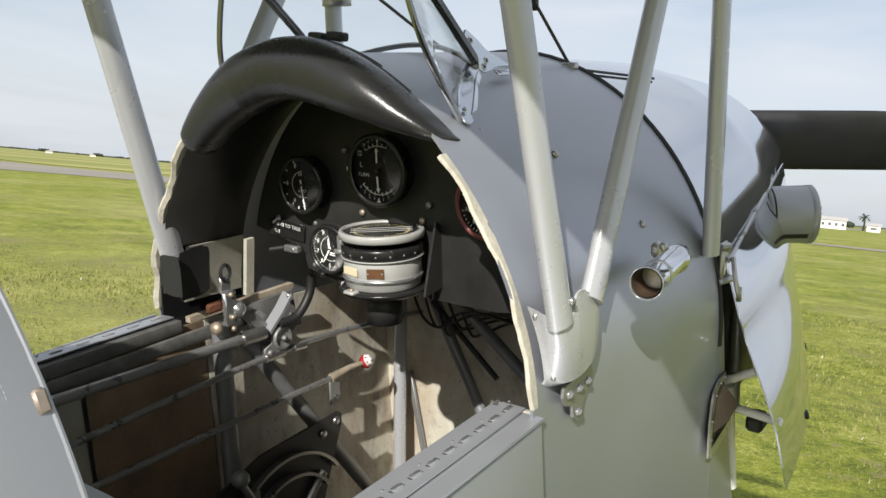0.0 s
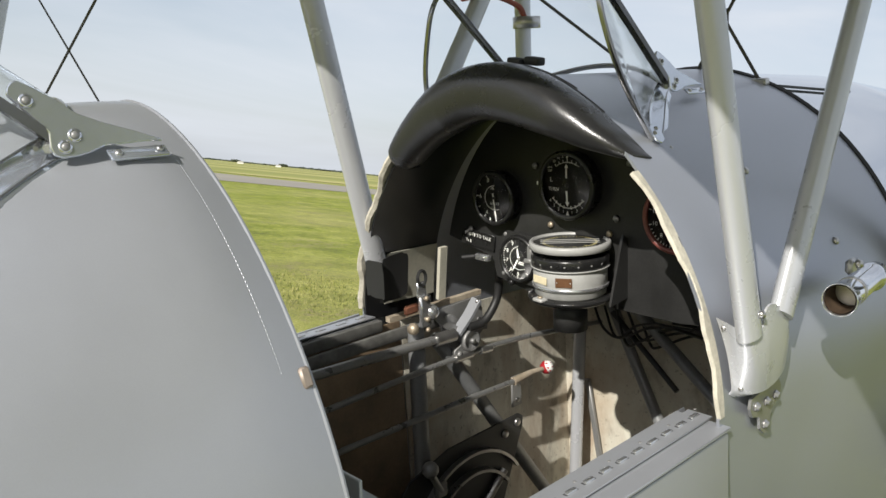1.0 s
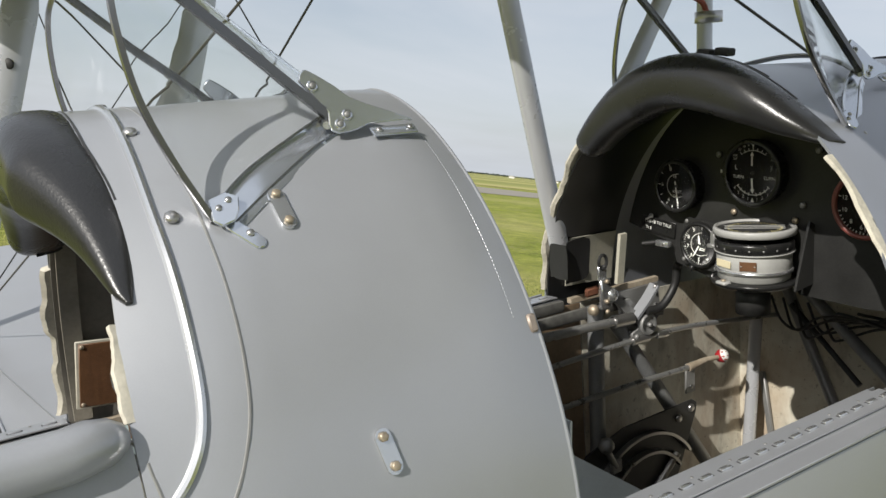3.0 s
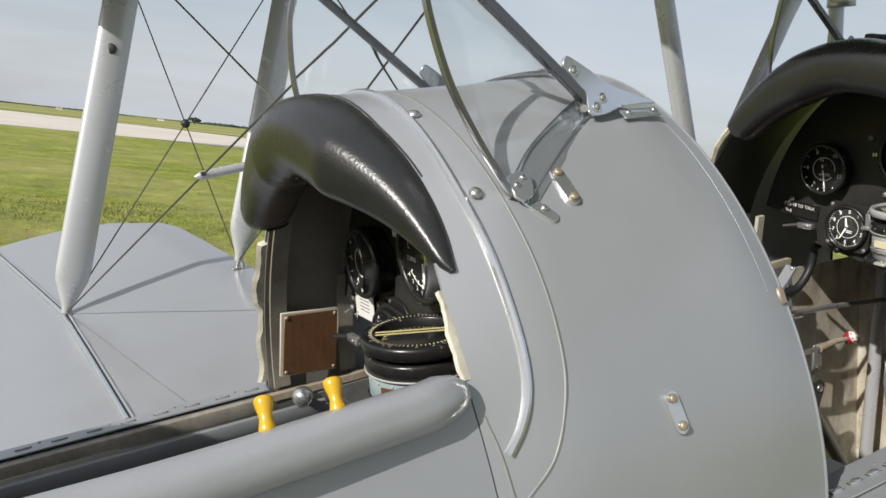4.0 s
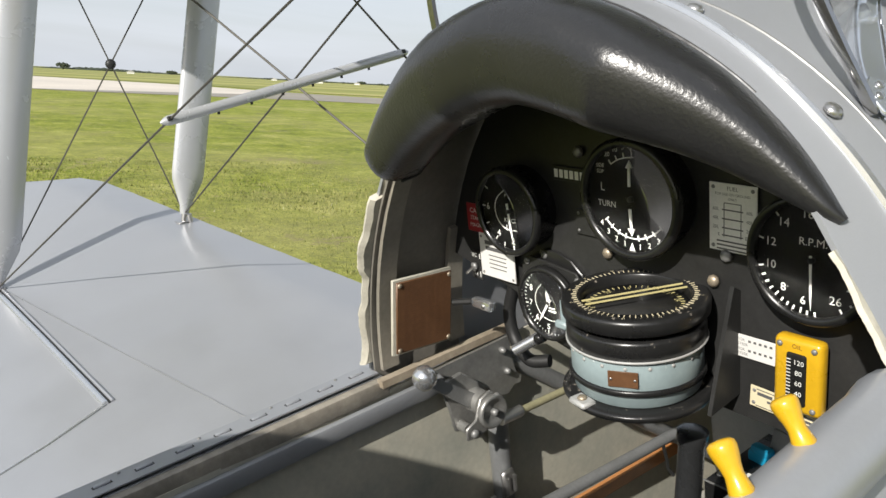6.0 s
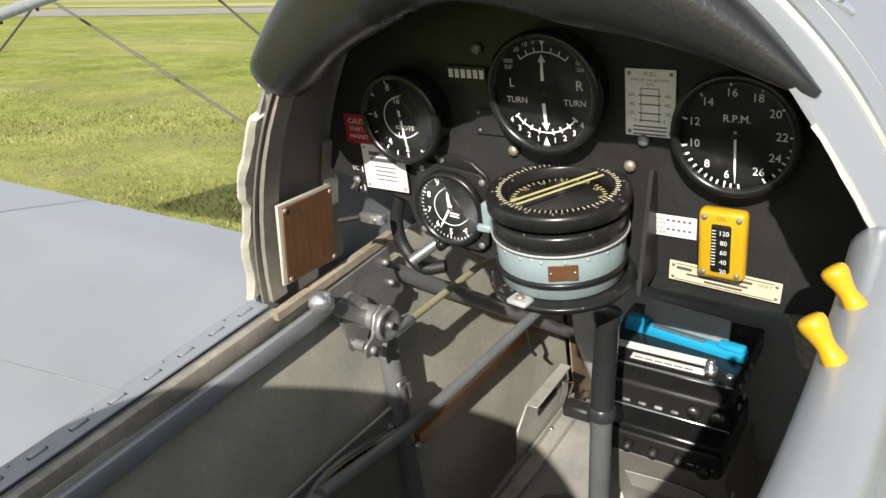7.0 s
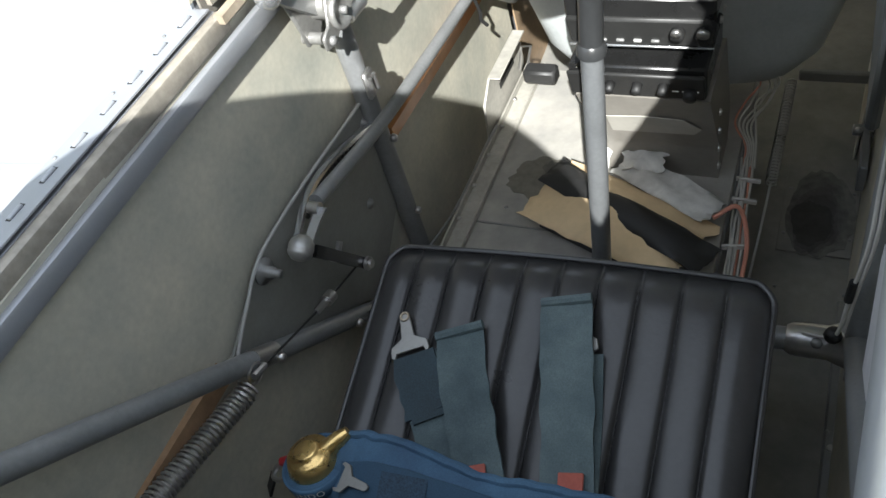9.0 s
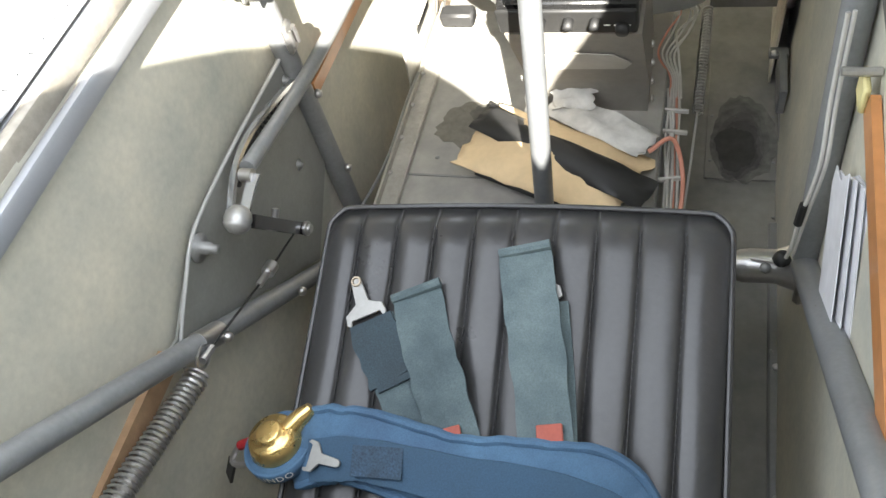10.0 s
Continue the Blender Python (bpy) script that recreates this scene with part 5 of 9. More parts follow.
def windscreen(y, label):
    th = thing("windscreen", label, "windscreen", T(0, y, 0))
    top_y, top_z = -0.050, 0.363
    for s in (1, -1):
        foot, brk, top = Vector((0.215 * s, -0.018, 0.140)), Vector((0.147 * s, 0.118, 0.217)), Vector((0.147 * s, top_y, top_z))
        curve = smooth_path([foot, (0.200 * s, -0.040, 0.190), (0.185 * s, -0.056, 0.240), (0.169 * s, -0.062, 0.295), (0.158 * s, -0.060, 0.335), top], 8)
        sec = [(-0.0024, -0.0034), (0.0024, -0.0034), (0.0032, 0), (0.0024, 0.0034), (-0.0024, 0.0034), (-0.0032, 0)]
        part("frame_aft", sweep(curve, 1.0, shape=sec, up=(1, 0, 0.3)), POST, th)
        part("frame_post", sweep([brk - (top - brk) * 0.06, brk, top + (top - brk) * 0.08], 1.0, shape=[(-0.004, -0.0055), (0.004, -0.0055), (0.005, 0), (0.004, 0.0055), (-0.004, 0.0055), (-0.005, 0)], up=(1, 0, 0)), DARK_POST, th)
        base = smooth_path([(0.207 * s, -0.012, 0.152), (0.178 * s, 0.030, 0.175), (0.147 * s, 0.090, 0.199), (0.138 * s, 0.118, 0.211)], 7)
        lower = smooth_path([(0.2175 * s, 0.000, 0.1345), (0.1935 * s, 0.044, 0.1585), (0.1585 * s, 0.105, 0.1815), (0.141 * s, 0.140, 0.190)], 7)
        rings = []
        for p, lo in zip(base, lower):
            nr_ = Vector((0.62 * s, 0, 0.78))
            web = [p.lerp(lo, j / 8) - nr_ * 0.0030 * math.sin(math.pi * (j / 8) ** 0.8) for j in range(9)]
            for q in web:
                q.z = max(q.z, skin_point(q.y, v_of_x(q.y, abs(q.x))).z + 0.0024)
            flange = lo + Vector((0.0045 * s, 0.0035, -0.0036))
            rings.append(web + [flange, flange - nr_ * 0.0018] + [q - nr_ * 0.0016 for q in web[::-1]])
        strip = part("base_strip", loft(rings), BRACKET, th, "polished concave base strip")
        for line, rr in ((0, 0.0013), (8, 0.0010)):
            part("bead", sweep([r[line] for r in rings], rr, 6), POST, strip)
        low = [Vector(p) for p in base] + [base[-1] + (top - base[-1]) * (k / 12) for k in range(1, 13)]
        prs = []
        for k in range(17):
            a, b = curve[round(k / 16 * (len(curve) - 1))], low[round(k / 16 * (len(low) - 1))]
            out_ = Vector((0.0015 * s, 0, 0.0004))
            prs.append([a, a + (b - a) * 0.33, a + (b - a) * 0.66, b, b + out_, a + (b - a) * 0.66 + out_, a + (b - a) * 0.33 + out_, a + out_])
        g = part("side_pane", loft(prs), GLASSY, th, "clear side pane", 80)
        g.visible_shadow = False
        # upright bracket that holds the post, and its tab on the deck
        out = [(-0.0227, 0.052), (-0.0270, 0.0515), (-0.0310, 0.047), (-0.0323, 0.041), (-0.0201, 0.0254), (-0.0085, 0.0105), (-0.0099, -0.0017), (-0.0076, -0.008), (-0.002, -0.0105), (0.0086, -0.0101), (0.0185, -0.0084), (0.0314, -0.0039), (0.0652, -0.0035), (0.0806, -0.0047), (0.0799, -0.0024), (0.056, 0.0071), (0.0328, 0.0158), (0.0157, 0.0238), (0.0024, 0.0355), (-0.0111, 0.0449)]
        ax = Matrix(((0, -0.24 * s, 0.97 * s, 0.1525 * s), (1, 0, 0, 0.130), (0, 0.97, 0.24, 0.205), (0, 0, 0, 1)))
        br = part("post_bracket", plate(out, 0.0035, ax, 0.0010), BRACKET, th, "bright bracket bolted to the post")
        for a, b in ((-0.020, 0.036), (0.010, 0.0065), (0.001, -0.002)):
            q = ax @ Vector((a, b, 0.0035))
            d_ = Vector((0.97 * s, 0, 0.24))
            part("washer", lathe([(0.0055, 0), (0.0055, 0.0006), (0.0035, 0.0008)], 16, along(q, q + d_)), CHROME, br)
            part("bolt", bolt(q + d_ * 0.0006, d_, 0.0033, 0.0022), DULL_STEEL, br)
        tab = part("deck_tab", box(0.013, 0.050, 0.003, T(0.1575 * s, 0.188, 0.1935) @ pose(0, 0, 0, -1, 36 * s, 0), 0.0012, 2), BRACKET, th, "bright tab screwed to the deck")
        for yy in (0.171, 0.206):
            part("screw", bolt((0.1585 * s, yy, 0.1952), (0.6 * s, 0, 0.8), 0.0034, 0.0022), STEEL, tab)
        # foot plate, its tab and screws
        nr = Vector((0.70 * s, -0.05, 0.71)).normalized()
        fo = [(-0.014, -0.012), (-0.012, 0.010), (0.004, 0.016), (0.014, 0.010), (0.010, -0.004), (0.004, -0.014), (-0.008, -0.018)]
        fm = Matrix(((0.0, -0.70 * s, 0.71 * s, 0.2125 * s), (1, 0, 0, -0.006), (0, 0.71, 0.70, 0.1475), (0, 0, 0, 1)))
        ft = part("frame_foot", plate(fo, 0.003, fm, 0.0009), BRACKET, th, "bright foot plate with two screws")
        for a, b in ((-0.006, 0.0), (0.004, 0.007)):
            part("bolt", bolt(fm @ Vector((a, b, 0.003)), nr, 0.0030, 0.0022), STEEL, ft)
        tabm = T(0.2235 * s, 0.004, 0.1265) @ pose(0, 0, 0, 0, 47 * s, 0) @ pose(0, 0, 0, 0, 0, -52 * s)
        part("foot_tab", plate([(0.0065 * math.cos(t) , (0.013 if math.sin(t) > 0 else -0.012) + 0.0065 * math.sin(t)) for t in [2 * math.pi * k / 20 for k in range(20)]], 0.003, tabm, 0.0008), BRACKET, ft)
        part("bolt", bolt((0.2265 * s, 0.008, 0.1275), nr, 0.0036, 0.0026), STEEL, ft)
    # middle pane, its gasket on the crest and top edge
    gas = []
    for k in range(25):
        x = -0.150 + 0.30 * k / 24
        yg = 0.175 - 0.055 * (abs(x) / 0.150) ** 2
        q = skin_point(yg, v_of_x(yg, x) if abs(x) > 0.004 else 0.0)
        gas.append(Vector((x, yg, q.z + 0.003 + 0.010 * (abs(x) / 0.15) ** 3)))
    part("gasket", sweep(gas, 0.0042, 8), SILVER_BARE, th)
    part("gasket_lip", sweep([p + Vector((0, -0.009, 0.001)) for p in gas], 0.0022, 8), POST, th)
    bm = bmesh.new()
    rows = []
    for k in range(13):
        x = -0.148 + 0.296 * k / 12
        g = gas[2 * k]
        arch = 0.030 * (1 - (x / 0.148) ** 2)
        t = Vector((x, top_y + 0.02 * (1 - (x / 0.148) ** 2), top_z + arch))
        rows.append([g, g + (t - g) * 0.5, t, t + Vector((0, 0.002, 0.001)), g + (t - g) * 0.5 + Vector((0, 0.002, 0.001)), g + Vector((0, 0.002, 0.001))])
    g = part("middle_pane", loft(rows), GLASSY, th, "clear middle pane")
    g.visible_shadow = False
    part("top_edge", sweep([r[2] for r in rows], 0.004, 8), CHROME, th)
    return th


windscreen(0.0, "three-pane windscreen in a chrome frame before the rear cockpit")
windscreen(0.880, "three-pane windscreen in a chrome frame before the front cockpit")

# ---- instruments ----
FACE = pose(0, 0, 0, 90, 0, 0)


def text_bm(text, size, m, bold=0.0):
    cu = bpy.data.curves.new("t", "FONT")
    cu.body, cu.size, cu.align_x, cu.align_y, cu.resolution_u, cu.offset = text, size, "CENTER", "CENTER", 2, bold
    tmp = bpy.data.objects.new("tmp_text", cu)
    scene.collection.objects.link(tmp)
    me = bpy.data.meshes.new_from_object(tmp.evaluated_get(bpy.context.evaluated_depsgraph_get()))
    bpy.data.objects.remove(tmp)
    bpy.data.curves.remove(cu)
    bm = bmesh.new()
    bm.from_mesh(me)
    bpy.data.meshes.remove(me)
    bm.transform(m)
    return bm


def clock(deg, r):
    a = radians(deg)
    return r * math.sin(a), r * math.cos(a)


def ticks(angles, r0, r1, w, z):
    out = []
    for d in angles:
        x, y = clock(d, (r0 + r1) / 2)
        out.append(box(w, r1 - r0, 0.0004, T(x, y, z) @ pose(0, 0, 0, 0, 0, -d)))
    return out


def arc_line(r, d0, d1, w, z, n=30):
    pts = [Vector((*clock(d0 + (d1 - d0) * k / n, r), z)) for k in range(n + 1)]
    return sweep(pts, 1.0, shape=[(-w, 0), (w, 0), (w, 0.0004), (-w, 0.0004)], up=(0, 0, 1))


def needle(deg, length, w, tail=0.25, arrow=False):
    x0 = [(-w, -length * tail), (w, -length * tail), (w * 0.7, length * 0.72), (w * (2.4 if arrow else 0.7), length * 0.72), (0, length), (-w * (2.4 if arrow else 0.7), length * 0.72), (-w * 0.7, length * 0.72)]
    return plate(x0, 0.0008, pose(0, 0, 0, 0, 0, -deg))


def gauge(name, label, category, centre, r, marks, needles, bezel=None, square=False, tilt=0, group="instruments on the panels"):
    th = thing(name, label, category, T(*centre) @ FACE @ pose(0, 0, 0, 0, 0, tilt), group)
    prof = [(r * 0.98, -0.035), (r * 1.0, 0.0), (r * 1.06, 0.001), (r * 1.06, 0.006), (r * 1.02, 0.009), (r * 0.93, 0.009), (r * 0.89, 0.004), (r * 0.89, 0.001)]
    part("bezel", lathe(prof, 48, cap=False), bezel or BLACK_GLOSS, th)
    if square:
        s = r * 1.12
        part("flange", plate([(s, s * 0.75), (s * 0.75, s), (-s * 0.75, s), (-s, s * 0.75), (-s, -s * 0.75), (-s * 0.75, -s), (s * 0.75, -s), (s, -s * 0.75)], 0.003, T(0, 0, -0.004), 0.001), BLACK, th)
        for sx, sy in ((1, 1), (1, -1), (-1, 1), (-1, -1)):
            part("screw", bolt((s * 0.82 * sx, s * 0.82 * sy, -0.001), (0, 0, 1), 0.004, 0.002), DULL_STEEL, th)
    face = part("dial", disc(r * 0.92, 0.002, 48, T(0, 0, -0.0005)), DIAL_BLACK, th, "black dial with white figures")
    part("dial_marking", join(*marks), WHITE, face)
    for bm in needles:
        part("needle", moved(bm, T(0, 0, 0.0035)), WHITE, face)
    part("hub", lathe([(r * 0.05, 0.001), (r * 0.05, 0.0046)], 16), BLACK, face)
    g = part("glass", disc(r * 0.90, 0.0012, 40, T(0, 0, 0.0062)), DIAL_GLASS, th)
    g.visible_shadow = False
    return th


Z = 0.0017


def airspeed(centre):
    r = 0.046
    m = [text_bm(t, 0.010, T(*clock(d, r * 0.68), Z)) for t, d in (("2", 176), ("4", 214), ("6", 272), ("8", 336), ("10", 40), ("12", 112))]
    m += ticks([176, 195, 214, 243, 272, 304, 336, 8, 40, 76, 112, 150], r * 0.78, r * 0.88, 0.0012, Z)
    m += [arc_line(r * 0.44, 130, 460, 0.0004, Z), text_bm("KNOTS", 0.0062, T(0.002, -r * 0.22, Z)), text_bm("14", 0.009, T(-0.003, -r * 0.40, Z)), text_bm("16", 0.008, T(*clock(345, r * 0.36), Z))]
    return gauge("airspeed_indicator", "round black airspeed indicator with white figures", "airspeed gauge", centre, r, m, [needle(172, r * 0.72, 0.0011)])


def turn_indicator(centre):
    r = 0.054
    m = [text_bm("L", 0.011, T(-r * 0.58, r * 0.14, Z)), text_bm("R", 0.012, T(r * 0.60, r * 0.14, Z)), text_bm("TURN", 0.0078, T(-r * 0.50, -r * 0.14, Z)), text_bm("TURN", 0.0078, T(r * 0.52, -r * 0.14, Z))]
    m += [text_bm("SIDE", 0.0048, T(-r * 0.62, r * 0.50, Z)), text_bm("SLIP", 0.0048, T(-r * 0.62, r * 0.40, Z)), text_bm("SIDE", 0.0048, T(r * 0.64, r * 0.50, Z)), text_bm("SLIP", 0.0048, T(r * 0.64, r * 0.40, Z))]
    m += [arc_line(r * 0.66, 128, 232, 0.0006, Z), arc_line(r * 0.66, -36, 36, 0.0004, Z)]
    m += [text_bm(t, 0.0075, T(*clock(d, r * 0.80), Z)) for t, d in (("4", 232), ("3", 218), ("2", 204), ("1", 191), ("1", 169), ("2", 156), ("3", 142), ("4", 128))]
    m += ticks([128, 142, 156, 169, 191, 204, 218, 232], r * 0.60, r * 0.70, 0.0012, Z) + ticks([-36, -24, -12, 0, 12, 24, 36], r * 0.66, r * 0.74, 0.0009, Z)
    m += [text_bm(t, 0.006, T(*clock(d, r * 0.83), Z)) for t, d in (("20", -34), ("10", -22), ("5", -11))]
    m += [plate([(-0.003, -0.0475), (0.003, -0.0475), (0, -0.040)], 0.0004, T(0, 0, Z)), plate([(-0.003, 0.0475), (0.003, 0.0475), (0, 0.040)], 0.0004, T(0, 0, Z))]
    up = moved(needle(0, r * 0.42, 0.0014, 0.0, True), T(0, r * 0.22, 0))
    down = moved(needle(176, r * 0.46, 0.0016, 0.0, True), T(0, -r * 0.16, 0))
    return gauge("turn_indicator", "large round black turn indicator with two white pointers", "turn gauge", centre, r, m, [up, down])


def altimeter(centre):
    r = 0.040
    m = [text_bm(str(k), 0.0095, T(*clock(36 * k, r * 0.68), Z)) for k in range(10)]
    m += ticks([7.2 * k for k in range(50)], r * 0.82, r * 0.88, 0.0005, Z) + ticks([36 * k for k in range(10)], r * 0.78, r * 0.88, 0.001, Z)
    m += [arc_line(r * 0.48, 0, 360, 0.0003, Z, 48)] + [box(0.010, 0.0012, 0.0004, T(0.004, -0.006 - 0.003 * k, Z)) for k in range(2)]
    th = gauge("altimeter", "small black altimeter with white figures, screwed to the panel", "altimeter", centre, r, m, [needle(-12, r * 0.45, 0.0018, 0.1), needle(205, r * 0.70, 0.0013, 0.15)], square=True, tilt=-6)
    part("adjusting_knob", lathe([(0.006, 0), (0.006, 0.010), (0.004, 0.012)], 12, T(-0.010, -0.046, 0)), BLACK_GLOSS, th)
    return th


def tachometer(centre, red=False):
    r = 0.050
    nums = (("6", 190), ("8", 220), ("10", 254), ("12", 285), ("14", 318), ("16", 352), ("18", 26), ("20", 56), ("22", 88), ("24", 118), ("26", 147))
    m = [text_bm(t, 0.0095, T(*clock(d, r * 0.68), Z)) for t, d in nums] + [text_bm("R.P.M.", 0.0085, T(0, r * 0.26, Z))]
    m += ticks([d for _, d in nums], r * 0.80, r * 0.89, 0.0013, Z) + ticks([175, 183, 198, 205, 212, 228, 236, 244, 135, 126, 110, 102], r * 0.82, r * 0.89, 0.0014, Z)
    return gauge("engine_speed_gauge", "round black engine speed gauge with a red rim" if red else "round black engine speed gauge with white figures", "tachometer", centre, r, m, [needle(178, r * 0.80, 0.001, 0.1)], bezel=mat("worn_red_rim", (0.20, 0.06, 0.05), 0.45, 0.0, 0.1, 200, 0.2, 30.0, 0.01, 300) if red else None)


for dy in (0.0, 0.947):
    airspeed((-0.174 if dy == 0 else -0.168, 0.012 + dy, 0.007 if dy == 0 else 0.016))
    turn_indicator((-0.010 if dy == 0 else -0.006, 0.014 + dy, 0.043 if dy == 0 else 0.050))
    altimeter((-0.133 if dy == 0 else -0.122, 0.022 + dy, -0.092 if dy == 0 else -0.090))
tachometer((0.158, 0.020, 0.017))
tachometer((0.185, 0.972, 0.012), True)
for x, z, y in ((-0.058, -0.024, 0.033), (0.062, -0.026, 0.033), (0.075, 0.0, 0.033), (-0.09, 0.075, 0.033), (0.10, 0.09, 0.033)):
    for dy in (0, 0.947):
        part("panel_screw", bolt((x, y + dy, z), (0, -1, 0), 0.0058, 0.005), BRASS if z < 0 else DULL_STEEL, plane)


def compass(centre, body, rim_mat, label, lines):
    """A panel compass: dished base plate, bowl, clamp band, dark ring, graduated rim and grid wires."""
    th = thing("panel_compass", label, "compass", T(*centre))
    part("base_plate", lathe([(0.0, -0.098), (0.060, -0.098), (0.067, -0.094), (0.069, -0.090), (0.0685, -0.088), (0.062, -0.087), (0.0, -0.087)], 48), COMPASS_BLACK, th, "black dished base plate with chipped rim")
    bowl = part("bowl", lathe([(0.050, -0.090), (0.0575, -0.084), (0.0585, -0.070), (0.0595, -0.068), (0.0595, -0.040), (0.058, -0.038)], 48), body, th)
    part("clamp_band", lathe([(0.0603, -0.073), (0.0618, -0.072), (0.0618, -0.068), (0.0603, -0.067)], 48), BLACK_GLOSS if lines else SILVER_BARE, bowl)
    part("dark_ring", lathe([(0.0605, -0.040), (0.0625, -0.039), (0.0625, -0.024), (0.061, -0.021), (0.054, -0.021)], 48), COMPASS_BLACK, th)
    part("bright_line", lathe([(0.0620, -0.0405), (0.0636, -0.0400), (0.0636, -0.0385), (0.0620, -0.0380)], 48), PALE_GREY, bowl)
    prof = [(0.062, -0.016), (0.0655, -0.014), (0.0660, -0.004), (0.0648, -0.001), (0.0620, 0.0), (0.050, 0.0), (0.0485, -0.002), (0.0485, -0.012)]
    if not lines:
        prof = [(0.062, -0.0125), (0.0655, -0.011), (0.0655, -0.003), (0.064, 0.0), (0.0585, 0.0), (0.058, -0.004)]
    ring = part("grid_ring", lathe(prof, 56, cap=False), rim_mat, th)
    FZ = -0.0108 if lines else -0.0033
    inner = part("card", disc(0.0485 if lines else 0.058, 0.002, 48, T(0, 0, -0.013 if lines else -0.0055)), BLACK, th)
    part("dial_marking", join(*ticks([7.5 * k for k in range(48)], 0.040, 0.044, 0.0007, FZ), *[text_bm(t, 0.0065, T(*clock(d, 0.0375), FZ) @ pose(0, 0, 0, 0, 0, -d)) for t, d in (("N", 160), ("E", 250), ("S", 340), ("W", 70), ("3", 190), ("6", 220), ("12", 280), ("15", 310), ("21", 10), ("24", 40), ("30", 100), ("33", 130))]), LUME, inner)
    part("graduation", join(*ticks([10 * k for k in range(36)], 0.0515 if lines else 0.0592, 0.0562 if lines else 0.0632, 0.0007 if lines else 0.0007, 0.0003), *ticks([10 * k + 5 for k in range(36)], 0.0515 if lines else 0.0592, 0.0550 if lines else 0.0612, 0.0008 if lines else 0.0005, 0.0003), *([text_bm(str(k), 0.0034, T(*clock(10 * k, 0.0590), 0.0003) @ pose(0, 0, 0, 0, 0, -10 * k)) for k in range(0, 36, 3)] if lines else [])), CREAM_LABEL if lines else PRINT, ring)
    if lines:
        m = pose(0, 0, 0, 0, 0, lines)
        for dx in (-0.0045, 0.0045):
            part("grid_wire", moved(box(0.096, 0.0015, 0.0012, T(0, dx, -0.0012)), m), LUME, ring)
    else:
        m = pose(0, 0, 0, 0, 0, 40)
        for dx in (-0.012, 0.0, 0.012):
            part("grid_wire", moved(box(0.094, 0.0007, 0.0008, T(0, dx, -0.002)), m), PALE_GREY, ring)
    # rivets, plates and the clamp
    for k in range(9):
        a = radians(200 + 20 * k)
        part("rivet", bolt(((0.0594 if lines else 0.0620) * math.cos(a), (0.0594 if lines else 0.0620) * math.sin(a), -0.0465 if lines else -0.031), (math.cos(a), math.sin(a), 0), 0.0018, 0.0012), PALE_GREY if lines else DULL_STEEL, bowl)
    for a0, w, h, zc, material in ((-62, 0.026, 0.015, -0.056, BROWN),) + (() if lines else ((-104, 0.034, 0.012, -0.056, CREAM_LABEL),)):
        a = radians(a0)
        pl = part("maker_plate", box(w, 0.0012, h, Matrix.Rotation(a + math.pi / 2, 4, "Z") @ T(0, -0.0602, zc), 0.0003, 1), material, bowl)
        if material is BROWN:
            for sx in (-1, 1):
                c = Matrix.Rotation(a + math.pi / 2, 4, "Z") @ Vector((sx * w * 0.40, -0.0606, zc))
                part("rivet", bolt(c, (math.cos(a), math.sin(a), 0), 0.0014, 0.001), STEEL, pl)
    a = radians(-155)
    part("ring_clamp", join(box(0.010, 0.008, 0.028, T(0.066 * math.cos(a), 0.066 * math.sin(a), -0.026), 0.002, 1), box(0.016, 0.006, 0.008, T(0.069 * math.cos(a), 0.066 * math.sin(a) - 0.003, -0.038), 0.002, 1)), body if lines else DULL_STEEL, th)
    a = radians(-100)
    ft = part("foot_lug", box(0.022, 0.016, 0.006, T(0.064 * math.cos(a), 0.064 * math.sin(a), -0.087) @ pose(0, 0, 0, 0, 0, -10), 0.002, 1), PALE_GREY, th)
    part("bolt", bolt((0.064 * math.cos(a), 0.064 * math.sin(a), -0.084), (0, 0, 1), 0.0045, 0.003), BRASS, ft)
    part("bracket", plate([(0.0, -0.10), (0.05, -0.095), (0.050, 0.0), (0.034, 0.010), (0.012, -0.06)], 0.004, T(0.071, 0.005, 0) @ pose(0, 0, 0, 90, 0, 90)), BLACK, th)
    return th


compass((0.012, -0.014, -0.034), GREY_BLUE, COMPASS_BLACK, "grey-blue and black panel compass with yellow grid wires", 62)
compass((0.020, 0.931, -0.032), PALE_GREY, PALE_GREY, "pale grey panel compass with a grey ring", 0)
th = thing("compass_post", "black drum under the compass", "compass mount", T(0.02, 0.93, -0.16))
part("drum", lathe([(0.028, -0.02), (0.028, 0.03)], 24), BLACK, th)

# ---- placards and small panel fittings ----
out = [(-0.082, -0.100), (-0.084, -0.075), (-0.092, -0.055), (-0.108, -0.042), (-0.128, -0.036), (-0.150, -0.037), (-0.166, -0.046), (-0.178, -0.060), (-0.184, -0.100), (-0.160, -0.128), (-0.108, -0.128)]
pl = part("altimeter_bracket", plate(out, 0.004, T(0, 0.034, 0) @ pose(0, 0, 0, 90, 0, 0), 0.001), COMPASS_BLACK, plane, "black arched bracket behind the altimeter")
for x, z in ((-0.146, -0.043), (-0.096, -0.066)):
    part("screw", bolt((x, 0.031, z), (0, -1, 0), 0.0045, 0.003), DULL_STEEL, pl)
